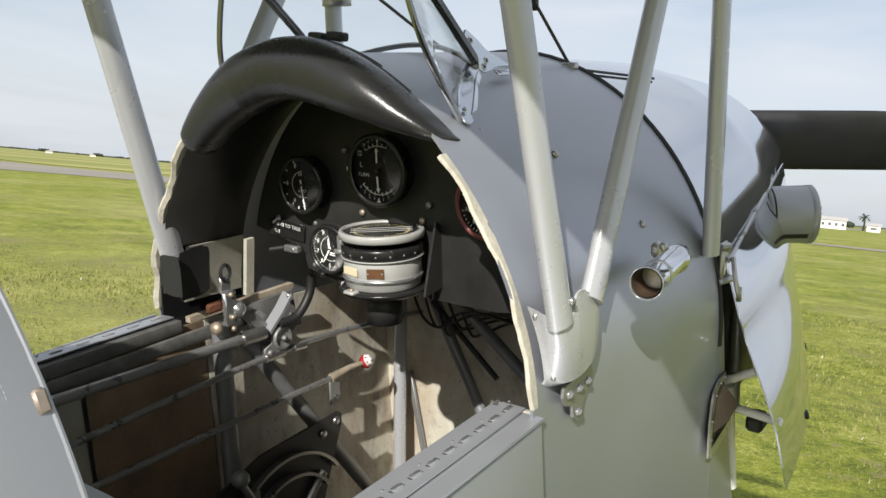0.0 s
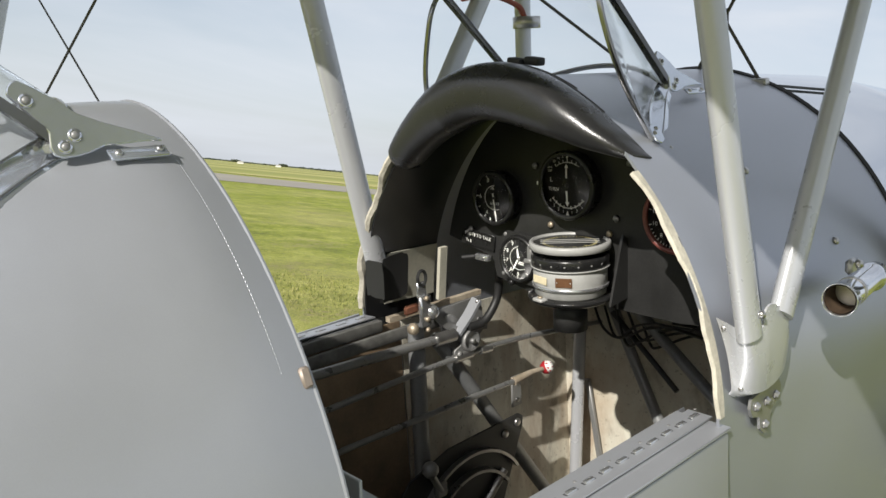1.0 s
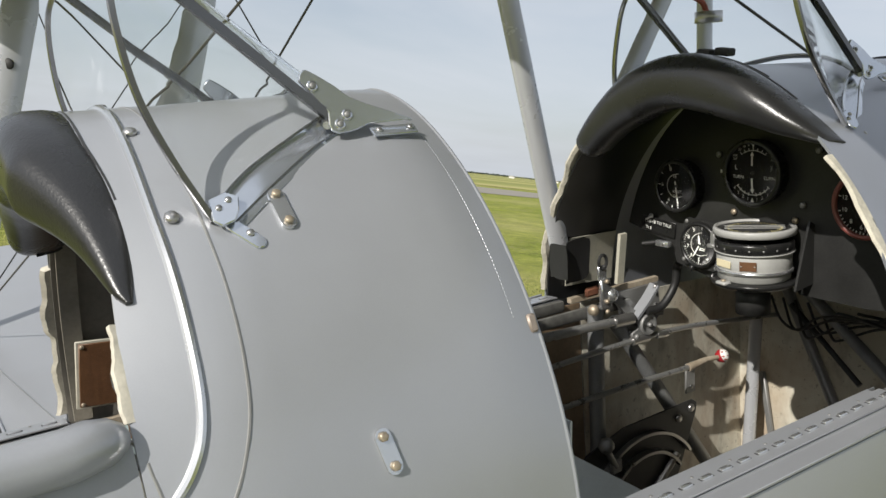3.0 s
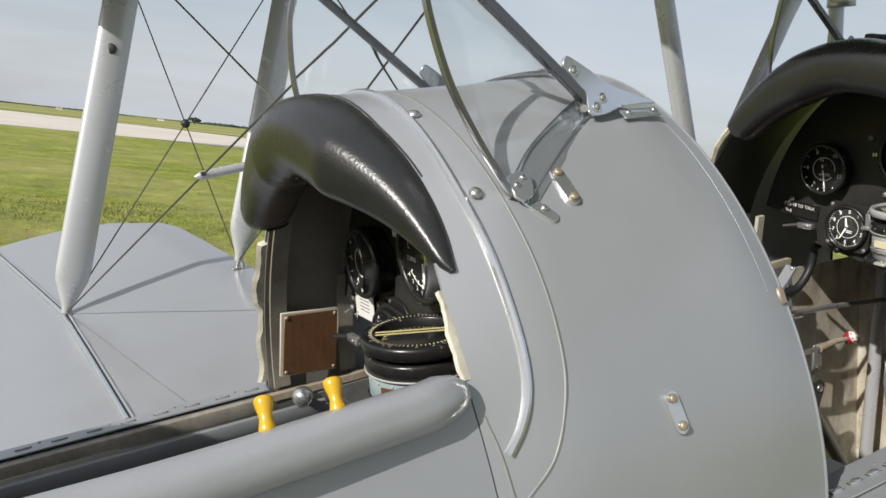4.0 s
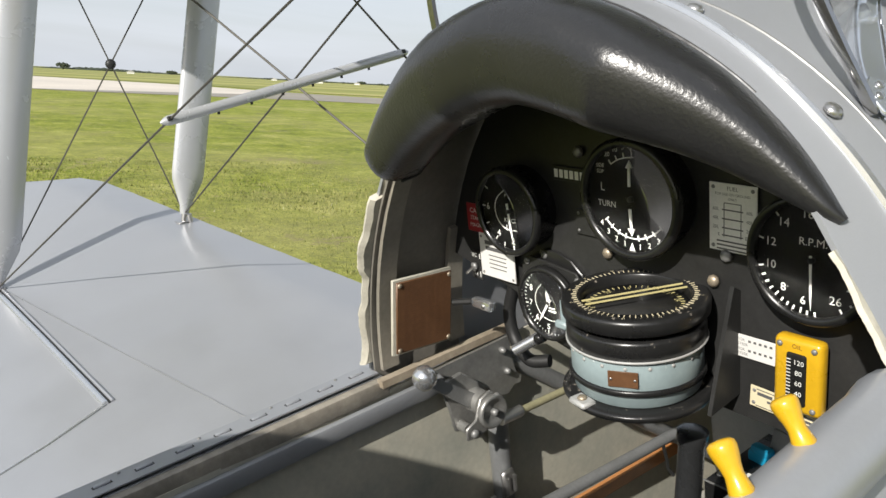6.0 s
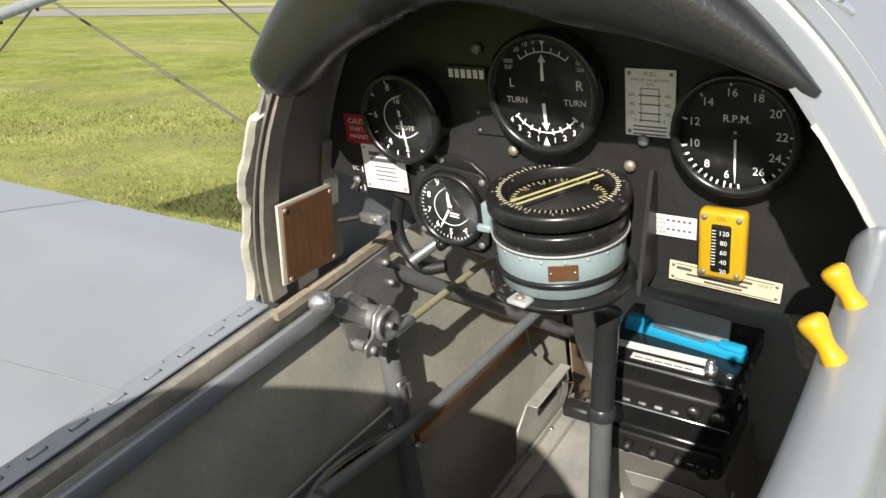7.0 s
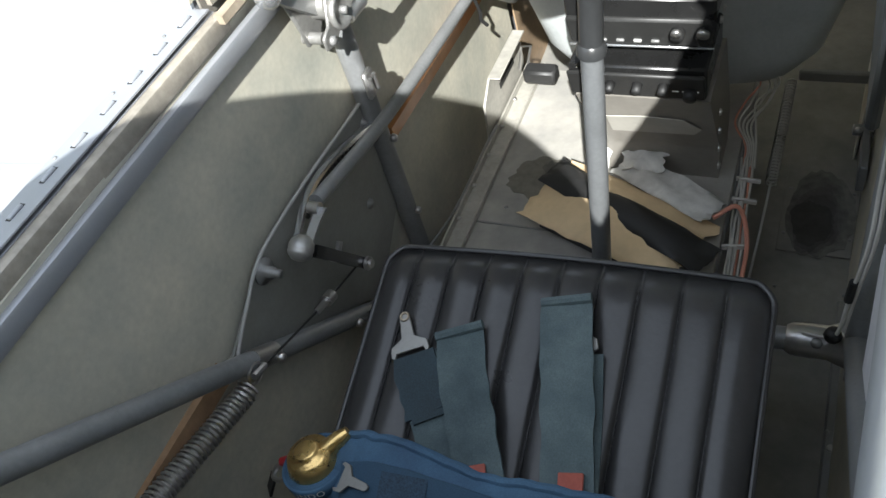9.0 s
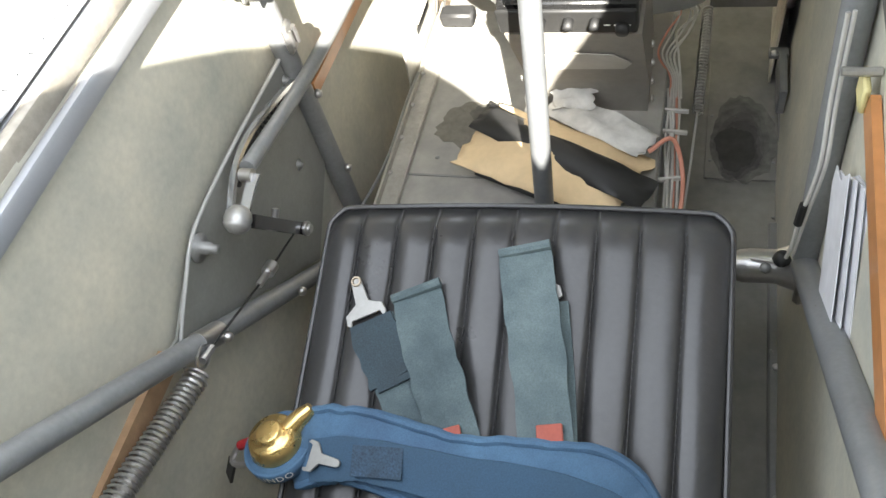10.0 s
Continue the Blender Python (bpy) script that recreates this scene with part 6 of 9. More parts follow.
def placard(name, label, centre, w, h, material, rows=(), tilt=0, lean=0, screws=True, thick=0.0015, bars=(), ink=None):
    th = thing(name, label, "placard", T(*centre) @ FACE @ pose(0, 0, 0, lean, 0, tilt))
    pl = part("plate", box(w, h, thick, T(0, 0, thick / 2), 0.0004, 1), material, th)
    if rows:
        part("lettering", join(*[text_bm(t, s, T(x, y, thick + 0.0002)) for t, s, x, y in rows]), ink or PRINT, pl)
    if bars:
        part("printing", join(*[box(bw, bh, 0.0003, T(x, y, thick + 0.0002)) for bw, bh, x, y in bars]), ink or PRINT, pl)
    if screws:
        for sx in (-1, 1):
            for sy in (-1, 1):
                part("screw", bolt((sx * (w / 2 - 0.004), sy * (h / 2 - 0.004), thick), (0, 0, 1), 0.0018, 0.0008), DULL_STEEL, pl)
    return th


placard("caution_placard", "red caution placard with white lettering beside the airspeed gauge", (-0.236, 0.030, -0.018), 0.066, 0.034, RED,
        (("CAUTION", 0.0085, -0.008, 0.0085), ("START ON REAR", 0.0066, -0.002, -0.0005), ("MAGNETO ONLY", 0.0066, -0.002, -0.009)), 0, screws=False, ink=WHITE)
placard("type_placard", "white placard with printed lines, screwed to the panel", (-0.220, 0.028, -0.060), 0.058, 0.052, PAPER,
        bars=[(0.038, 0.0045, 0, 0.016), (0.036, 0.0045, 0, 0.009)] + [(0.030 - 0.002 * (k % 2), 0.0011, 0.001, 0.001 - 0.005 * k) for k in range(4)])
placard("fuel_placard", "silver fuel gauge placard with a ladder diagram", (0.081, 0.033, 0.034), 0.045, 0.060, WHITE,
        (("FUEL", 0.005, 0, 0.0255), ("FOR USE ON GROUND", 0.0032, 0, 0.0205), ("ONLY", 0.0032, 0, 0.0165), ("60L", 0.0042, -0.016, 0.007), ("60L", 0.0042, 0.016, 0.007), ("40L", 0.0042, -0.016, -0.001), ("40L", 0.0042, 0.016, -0.001),
         ("20L", 0.0042, -0.016, -0.009), ("20L", 0.0042, 0.016, -0.009), ("E", 0.0042, -0.013, -0.0155), ("E", 0.0042, 0.013, -0.0155)),
        bars=[(0.016, 0.0006, 0, 0.013), (0.0006, 0.030, -0.008, -0.002), (0.0006, 0.030, 0.008, -0.002)] + [(0.020, 0.0010, 0, z) for z in (0.007, -0.001, -0.009, -0.0155)] + [(0.030, 0.0012, 0, z) for z in (-0.021, -0.0245, -0.028)])
placard("deviation_card", "white card with two rows of printed figures", (0.104, 0.033, -0.080), 0.040, 0.021, PAPER,
        (("FOR", 0.0036, -0.014, 0.006), ("STEER", 0.0036, -0.0125, 0.002), ("FOR", 0.0036, -0.014, -0.003), ("STEER", 0.0036, -0.0125, -0.007)), bars=[(0.0025, 0.002, -0.006 + 0.005 * k, 0.006 - 0.009 * j) for k in range(5) for j in range(2)], screws=False)
placard("start_placard", "cream lettered placard below the panel", (0.150, 0.031, -0.126), 0.100, 0.020, CREAM_LABEL,
        (("ONLY", 0.0048, 0.036, 0.004),), bars=[(0.088, 0.0007, 0, 0.008), (0.088, 0.0007, 0, -0.008), (0.014, 0.003, -0.036, 0.004), (0.042, 0.0024, 0.004, 0.004), (0.055, 0.0020, -0.006, -0.001), (0.034, 0.0022, 0.0, -0.005)], tilt=-3)
th = placard("registration_strip", "small black label with white marks on the panel", (-0.104, 0.033, 0.0505), 0.044, 0.015, BLACK, bars=[(0.0048, 0.0085, -0.0175 + 0.007 * k, 0) for k in range(6)], screws=False, ink=WHITE)
placard("registration_strip", "small black label with white marks on the panel", (-0.072, 0.980, 0.046), 0.034, 0.012, BLACK, bars=[(0.0034, 0.006, -0.0125 + 0.005 * k, 0) for k in range(6)], screws=False, ink=WHITE)
placard("blank_plate", "black blanking plate on the panel", (-0.078, 0.033, 0.003), 0.040, 0.026, BLACK)
placard("talk_placard", "black push to talk placard with white lettering", (-0.232, 0.979, -0.070), 0.084, 0.030, BLACK_GLOSS, (("PUSH   TO TALK", 0.0092, 0, 0.006), ("Tx", 0.008, -0.026, -0.007)), bars=[(0.0025, 0.006, -0.0085, 0.0065), (0.002, 0.006, -0.018, -0.007)], ink=WHITE, screws=False, tilt=-6)
placard("intercom_placard", "black intercom switch placard with white lettering", (-0.262, 0.031, -0.078), 0.020, 0.036, BLACK, (("I/C", 0.0075, -0.002, 0.012), ("Tx", 0.0075, -0.002, -0.011)), bars=[(0.0015, 0.007, 0.0075, 0.012), (0.0015, 0.007, 0.0065, -0.011)], ink=WHITE, screws=False)
for c in ((-0.262, 0.028, -0.079), (-0.245, 0.975, -0.050)):
    th = thing("toggle_switch", "small steel toggle switch on the panel", "switch", T(*c))
    part("nut", lathe([(0.005, 0), (0.005, 0.004)], 6, pose(0, 0, 0, 90, 0, 0)), DULL_STEEL, th)
    part("lever", rod((0, -0.002, 0), (0.002, -0.016, -0.004), 0.0018, 8), STEEL, th)
for c in ((-0.238, 0.015, -0.118), (-0.205, 0.962, -0.098)):
    th = thing("catch_bracket", "bright metal catch under the panel", "catch", T(*c))
    part("body", box(0.034, 0.012, 0.012, Matrix(), 0.003, 2), SILVER_BARE, th)
    part("key", rod((-0.016, -0.004, 0.001), (-0.040, -0.014, -0.003), 0.0042, 8), RUBBER, th)
    part("screw", bolt((0.006, -0.006, 0), (0, -1, 0), 0.003, 0.002), STEEL, th)
th = thing("fuel_gauge", "small bright yellow oil pressure gauge with a curved glass window", "oil gauge", T(0.151, 0.024, -0.083) @ FACE)
part("case", box(0.041, 0.066, 0.014, T(0, 0, 0.004), 0.005, 3), YELLOW, th, "yellow case")
part("window", box(0.017, 0.046, 0.004, T(0, -0.002, 0.011), 0.002, 2), BLACK_GLOSS, th)
part("dial_marking", join(*[text_bm(t, 0.0062, T(0.003, 0.014 - 0.0092 * k, 0.0135)) for k, t in enumerate(("120", "80", "60", "40", "20"))], *[box(0.0035, 0.0006, 0.0004, T(-0.0055, 0.016 - 0.003 * k, 0.0135)) for k in range(12)]), WHITE, th)
part("lettering", text_bm("OIL", 0.0055, T(0, 0.0265, 0.0112)), BROWN, th)
for sx, sy in ((-1, 1), (1, 1), (-1, -1), (1, -1)):
    part("screw", bolt((sx * 0.0145, sy * 0.0265, 0.0108), (0, 0, 1), 0.0026, 0.002), DULL_STEEL, th)
th = thing("data_plate", "brown engraved plate screwed to the cockpit side", "data plate", T(-0.2975, -0.030, -0.128) @ pose(0, 0, 0, -6, 3, 0))
part("plate", box(0.003, 0.082, 0.090, Matrix(), 0.001, 1), BROWN, th)
part("engraving", join(*[box(0.0004, 0.009 - 0.003 * ((k * 7 + c) % 3), 0.0009, T(0.0016, -0.028 + 0.0115 * c, 0.036 - 0.0028 * k)) for k in range(26) for c in range(6)]), mat("worn_engraving", (0.125, 0.058, 0.026), 0.6, 0, 0, 100, 0, 10, 0), th)
part("backing", box(0.004, 0.088, 0.096, T(-0.004, -0.001, 0), 0.001, 1), LINER, th)
for sy in (-1, 1):
    for sz in (-1, 1):
        part("screw", bolt((0.0015, sy * 0.037, sz * 0.041), (1, 0, 0), 0.0032, 0.002), BRASS, th)

# ---- rear cockpit: throttle, rods, stick, seat ----
def throttle_box(dy, label, dull):
    th = thing("throttle_quadrant", label, "throttle lever", T(0, dy, 0))
    met = DULL_STEEL if dull else CASTING
    out = [(-0.028, -0.206), (0.094, -0.204), (0.099, -0.245), (0.104, -0.262), (0.112, -0.268), (0.110, -0.278), (0.098, -0.276), (0.086, -0.286), (0.040, -0.275), (0.0, -0.240)]
    pl = part("mounting_plate", plate(out, 0.004, T(-0.296, 0, 0) @ Matrix(((0, 0, 1, 0), (1, 0, 0, 0), (0, 1, 0, 0), (0, 0, 0, 1)))), met, th)
    for y, z in ((0.081, -0.219), (0.086, -0.251)):
        part("bolt", bolt((-0.292, y, z), (1, 0, 0), 0.0046, 0.008), DULL_STEEL, pl)
    part("eye_hole", disc(0.0036, 0.0006, 14, T(-0.2936, 0.105, -0.271) @ pose(0, 0, 0, 0, 90, 0)), SOOT, pl)
    # cast body with its side plate, pivot drum and slotted friction disc
    body = part("body", join(plate([(-0.030, -0.222), (0.004, -0.218), (0.030, -0.240), (0.036, -0.275), (0.010, -0.300), (-0.014, -0.296), (-0.020, -0.262)], 0.006, T(-0.288, 0, 0) @ Matrix(((0, 0, 1, 0), (1, 0, 0, 0), (0, 1, 0, 0), (0, 0, 0, 1))), 0.002),
                             rod((-0.292, 0.020, -0.262), (-0.262, 0.020, -0.262), 0.016, 20), rod((-0.292, -0.006, -0.288), (-0.266, -0.006, -0.288), 0.007, 14)), met, th)
    out = [(-0.014, -0.300), (0.006, -0.304), (0.036, -0.288), (0.044, -0.262), (0.030, -0.246), (0.012, -0.252), (0.002, -0.278), (-0.014, -0.284)]
    part("side_plate", plate(out, 0.004, T(-0.264, 0, 0) @ Matrix(((0, 0, 1, 0), (1, 0, 0, 0), (0, 1, 0, 0), (0, 0, 0, 1))), 0.0012), met, body)
    part("friction_disc", lathe([(0.010, 0), (0.021, 0.002), (0.0225, 0.010), (0.019, 0.012), (0.015, 0.008), (0.0, 0.007)], 28, T(-0.262, 0.026, -0.272) @ pose(0, 0, 0, 0, 90, 0)), met, body)
    part("bolt", lathe([(0.005, 0), (0.005, 0.010)], 6, T(-0.256, 0.026, -0.272) @ pose(0, 0, 0, 0, 90, 0)), DULL_STEEL, body)
    part("bolt", bolt((-0.258, -0.004, -0.292), (1, 0, 0), 0.006, 0.006), DULL_STEEL, body)
    part("bolt", bolt((-0.258, 0.036, -0.255), (1, 0, 0), 0.0045, 0.006), DULL_STEEL, body)
    lever = part("lever", sweep([(-0.276, 0.015, -0.262), (-0.272, -0.02, -0.232), (-0.270, -0.054, -0.202)], [0.010, 0.0085, 0.006], 1, shape=[(-0.5, -1), (0.5, -1), (0.5, 1), (-0.5, 1)]), DULL_STEEL, th)
    part("knob", lathe([(0.0, -0.0155), (0.008, -0.0135), (0.0135, -0.0075), (0.0155, 0.0), (0.0135, 0.0075), (0.008, 0.0135), (0.0, 0.0155)], 24, T(-0.270, -0.060, -0.196)), SILVER_BARE, lever, "round polished metal knob")
    return th


throttle_box(0.0, "cast metal throttle lever with a round polished knob", False)
throttle_box(0.945, "worn grey throttle lever with a round polished knob", True)


def simple_rod(name, label, category, pts, r, material, ends=None):
    th = thing(name, label, category)
    part("rod", sweep(smooth_path(pts, 6) if len(pts) > 2 else pts, r, 12), material, th)
    for p, q, rr in ends or ():
        part("end_fitting", rod(p, q, rr, 12), STEEL, th)
    return th


simple_rod("control_rod", "olive painted rod from the throttle towards the firewall", "control rod", [(-0.258, 0.05, -0.293), (-0.258, 0.47, -0.315)], 0.0052, YELLOWISH, [((-0.258, 0.04, -0.292), (-0.258, 0.075, -0.2935), 0.008)])
simple_rod("trim_rod", "long grey tube along the cockpit side", "control rod", [(-0.264, -0.130, -0.421), (-0.266, 0.067, -0.456), (-0.270, 0.44, -0.489)], 0.0092, TUBE, [((-0.266, -0.142, -0.419), (-0.252, -0.142, -0.419), 0.0075)])
th = thing("trim_lever", "round grey knob on a notched trim lever at the cockpit side", "trim lever")
part("knob", lathe([(0.0, -0.024), (0.012, -0.022), (0.021, -0.012), (0.0235, 0.0), (0.022, 0.006), (0.0235, 0.008), (0.021, 0.014), (0.012, 0.022), (0.0, 0.025)], 28, T(-0.250, -0.197, -0.424) @ S(0.63, 0.63, 0.63) @ pose(0, 0, 0, 115, 0, 0)), CASTING, th, "two-part round grey knob")
lv = [Vector((-0.250, -0.186, -0.440)), Vector((-0.250, -0.119, -0.542))]
for dx in (-0.007, 0.007):
    part("arm", sweep([p + Vector((dx, 0, 0)) for p in lv], 1.0, shape=[(-0.002, -0.007), (0.002, -0.007), (0.002, 0.007), (-0.002, 0.007)], up=(0, 0.84, 0.55)), DARK_POST, th)
part("latch", join(box(0.010, 0.014, 0.020, along(lv[0].lerp(lv[1], 0.45), lv[1]), 0.002, 1), rod(lv[0].lerp(lv[1], 0.5) + Vector((0, 0.0, 0.0)), lv[0].lerp(lv[1], 0.5) + Vector((0.002, 0.012, 0.014)), 0.004, 8)), STEEL, th)
part("pivot_pin", join(rod((-0.268, -0.121, -0.538), (-0.232, -0.121, -0.538), 0.0055, 12), lathe([(0.009, 0), (0.009, 0.004), (0.004, 0.005)], 14, along((-0.240, -0.121, -0.538), (1, -0.121, -0.538)))), STEEL, th)
part("pivot_washer", lathe([(0.016, 0), (0.016, 0.003), (0.007, 0.004), (0.007, 0.014), (0.005, 0.016), (0.005, 0.024)], 20, T(-0.2955, -0.222, -0.444) @ pose(0, 0, 0, 0, 90, 0)), DULL_STEEL, th)
part("link", sweep(smooth_path([(-0.250, -0.140, -0.419), (-0.252, -0.155, -0.424), (-0.254, -0.170, -0.432), (-0.255, -0.182, -0.440)], 6), 1.0, shape=[(-0.006, -0.0012), (0.006, -0.0012), (0.006, 0.0012), (-0.006, 0.0012)]), SILVER_BARE, th)
arc_ = smooth_path([(-0.286, 0.045, -0.462), (-0.286, 0.012, -0.450), (-0.286, -0.063, -0.430), (-0.286, -0.112, -0.429), (-0.284, -0.151, -0.443), (-0.280, -0.185, -0.462)], 8)
rack = part("quadrant_rack", sweep(arc_, 1.0, shape=[(-0.003, -0.0035), (0.003, -0.0035), (0.003, 0.0035), (-0.003, 0.0035)], up=(1, 0, 0)), SILVER_BARE, th, "curved toothed metal rack")
part("rack_teeth", join(*[box(0.006, 0.0045, 0.007, T(p.x + 0.001, p.y + 0.003, p.z - 0.0075)) for p in arc_[6:30]]), SOOT, rack, "dark rack teeth")

th = thing("gusset_plate", "dark grey triangular side plate edged with white cord", "side plate", T(-0.299, 0, 0))
out = [(0.055, -0.430), (-0.212, -0.425), (-0.314, -0.478), (-0.326, -0.474), (-0.055, -0.700), (0.05, -0.62)]
YZ = Matrix(((0, 0, 1, 0), (1, 0, 0, 0), (0, 1, 0, 0), (0, 0, 0, 1)))
part("plate", plate(out, 0.003, YZ), mat("plate_grey", (0.25, 0.25, 0.232), 0.5, 0.2, 0.06, 200, 0.2, 12.0, 0.01, 200, wear=(0.3, 0.3, 0.29), wear_amount=-0.1), th)
part("edge_cord", sweep(smooth_path([(0.005, 0.05, -0.430), (0.005, -0.10, -0.4215), (0.005, -0.212, -0.424), (0.005, -0.265, -0.450), (0.005, -0.316, -0.486), (0.005, -0.345, -0.535)], 6), 0.0021, 8), PALE_GREY, th, "white cord along the edge")
for y, z in ((0.045, -0.46), (-0.005, -0.56)):
    part("washer", lathe([(0.008, 0), (0.008, 0.002), (0.004, 0.003), (0.004, 0.006)], 16, T(0.002, y, z) @ pose(0, 0, 0, 0, 90, 0)), DULL_STEEL, th)


def coil(a, b, r, wire_r, turns):
    a, b = Vector(a), Vector(b)
    m = along(a, b)
    ln = (b - a).length
    n = turns * 10
    return sweep([m @ Vector((r * math.cos(2 * math.pi * k / 10), r * math.sin(2 * math.pi * k / 10), ln * k / n)) for k in range(n + 1)], wire_r, 5)


th = thing("seat_spring", "long steel coil spring hooked to a cable", "coil spring")
a, b = Vector((-0.262, -0.345, -0.486)), Vector((-0.280, -0.545, -0.452))
part("coil", coil(a, b, 0.0115, 0.0021, 36), STEEL, th)
part("hook", sweep([a + Vector((0, 0.018 - 0.012 * math.cos(t), 0.004 + 0.012 * math.sin(t))) for t in [2 * math.pi * k / 12 for k in range(13)]], 0.0018, 6), STEEL, th)
part("cable", sweep([a + Vector((0, 0.025, 0.0)), (-0.259, -0.245, -0.510), (-0.258, -0.190, -0.529), (-0.252, -0.124, -0.540)], 0.0014, 6), SOOT, th)
part("turnbuckle", join(rod((-0.2585, -0.215, -0.521), (-0.258, -0.178, -0.531), 0.0042, 8), rod((-0.2583, -0.194, -0.527), (-0.258, -0.180, -0.5305), 0.0078, 10)), STEEL, th)
part("ferrule", rod((-0.2555, -0.335, -0.474), (-0.2565, -0.315, -0.482), 0.0042, 8), STEEL, th)

th = thing("control_stick", "grey painted control stick with a ringed grip", "control stick")
a, c, b = Vector((0.012, 0.012, -0.72)), Vector((0.025, 0.034, -0.318)), Vector((0.033, 0.040, -0.190))
part("shaft", sweep([a, c], 0.0122, 20), STICK, th)
d = (b - c).normalized()
part("grip", sweep([c, c + d * 0.012, b - d * 0.016, b - d * 0.010, b - d * 0.002, b], [0.0128, 0.0128, 0.0130, 0.0152, 0.0152, 0.0115], 22), GRIP, th, "black grip")
part("collar", sweep([c - d * 0.008, c - d * 0.006, c + d * 0.004, c + d * 0.008], [0.0128, 0.0158, 0.0158, 0.0128], 22), GRIP, th)
part("boot", lathe([(0.045, -0.02), (0.034, 0.0), (0.022, 0.02)], 20, T(0.012, 0.010, -0.70)), RUBBER, th)

# seat and cushion
SEAT = T(0.024, -0.122, -0.488) @ pose(0, 0, 0, 17, -3.2, 0.5)
th = thing("seat_cushion", "black vinyl seat cushion with stitched flutes and piped edge", "seat cushion", SEAT)


def corner(x, w, r=0.026):
    """How far the front edge falls back towards a rounded corner."""
    q = min(1.0, max(0.0, abs(x) - (w / 2 - r)) / r)
    return r * (1 - math.sqrt(max(0.0, 1 - q * q)))


def cushion(w, depth, h, flutes):
    nx, ny = flutes * 20, 16
    bm = bmesh.new()
    top, bot = [], []
    for j in range(ny + 1):
        fy = j / ny
        rt, rb = [], []
        for i in range(nx + 1):
            fx = i / nx
            wide = w * (1 - 0.02 * fy)
            ex = min(1, min(fx, 1 - fx) * 9)
            ey = min(1, min(fy, 1 - fy) * 9)
            edge = math.sqrt(max(0, 1 - (1 - ex) ** 2)) * math.sqrt(max(0, 1 - (1 - ey) ** 2))
            ph = (fx * flutes) % 1.0
            dip = (0.0058 * (1 - math.sin(math.pi * ph) ** 0.62) + 0.0016 * (1 - min(1, min(ph, 1 - ph) * 12))) if 0.5 / flutes < fx < 1 - 0.5 / flutes and 0.05 < fy < 0.97 else 0
            soft = 0.006 * noise.noise((fx * 4, fy * 4, 1))
            z = h * (0.35 + 0.65 * edge) - dip + soft * edge - 0.012 * math.sin(math.pi * fx) * math.sin(math.pi * fy)
            x, y = (fx - 0.5) * wide, -fy * depth + 0.006 * math.sin(math.pi * fx) - corner((fx - 0.5) * w, w) * (1 - fy) ** 6
            rt.append(bm.verts.new((x, y, z)))
            rb.append(bm.verts.new((x, y, -0.012)))
        top.append(rt)
        bot.append(rb)
    for j in range(ny):
        for i in range(nx):
            bm.faces.new((top[j][i], top[j + 1][i], top[j + 1][i + 1], top[j][i + 1]))
            bm.faces.new((bot[j][i], bot[j][i + 1], bot[j + 1][i + 1], bot[j + 1][i]))
    for j in range(ny):
        for i in (0, nx):
            bm.faces.new((top[j][i], top[j + 1][i], bot[j + 1][i], bot[j][i]))
    for i in range(nx):
        for j in (0, ny):
            bm.faces.new((top[j][i], top[j][i + 1], bot[j][i + 1], bot[j][i]))
    bmesh.ops.recalc_face_normals(bm, faces=bm.faces[:])
    return bm


W, DEP, HT = 0.420, 0.40, 0.030
part("cover", cushion(W, DEP, HT, 10), VINYL, th, "fluted black vinyl cover", 70)
edge_pts = [(-W / 2, -DEP * f, HT * 0.42) for f in (0.96, 0.7, 0.4, 0.12)]
edge_pts += [(x * W, 0.0005 + 0.006 * math.cos(math.pi * x) - corner(x * W, W), HT * 0.42) for x in (-0.5, -0.494, -0.47, -0.44, -0.3, -0.15, 0.0, 0.15, 0.3, 0.44, 0.47, 0.494, 0.5)]
edge_pts += [(W / 2, -DEP * f, HT * 0.42) for f in (0.12, 0.4, 0.7, 0.96)]
part("piping", sweep(smooth_path(edge_pts, 5), 0.0030, 8), VINYL, th)
for k in range(1, 10):
    x = (k / 10 - 0.5) * W
    rowz = []
    for j in range(44):
        fy = 0.06 + 0.88 * j / 44
        rowz.append(box(0.0013, 0.0058, 0.0016, T(x * (1 - 0.02 * fy), -fy * DEP, HT - 0.0050 - 0.012 * math.sin(math.pi * k / 10) * math.sin(math.pi * fy))))
    part("stitching", join(*rowz), THREAD, th)
th = thing("seat_pan", "grey metal seat bucket carried on cross tubes", "seat pan", SEAT)
part("pan", box(0.40, 0.42, 0.03, T(0, -0.205, -0.030), 0.010, 2), TUBE, th)
part("front_edge", rod((-0.20, -0.004, -0.035), (0.20, -0.004, -0.035), 0.012, 12), TUBE, th)
for sx in (-0.17, 0.17):
    part("leg", rod((sx, -0.02, -0.04), (sx, -0.06, -0.36), 0.011, 10), TUBE, th)
th = thing("cross_tube", "polished socket on the cross tube beside the seat", "frame socket")
part("tube", rod((-0.27, -0.062, -0.70), (0.26, -0.062, -0.633), 0.0135, 14), TUBE, th)
part("socket", sweep([(0.246, -0.062, -0.634), (0.252, -0.062, -0.634), (0.262, -0.062, -0.633), (0.290, -0.062, -0.631), (0.300, -0.062, -0.630), (0.314, -0.063, -0.629)], [0.015, 0.0185, 0.0195, 0.0195, 0.0235, 0.027], 20), STEEL, th, "bare steel socket")
part("bolt", bolt((0.278, -0.075, -0.617), (0, -0.6, 0.8), 0.0065, 0.005), DULL_STEEL, th)
part("flange", box(0.012, 0.060, 0.060, T(0.316, -0.066, -0.628), 0.004, 1), STEEL, th)

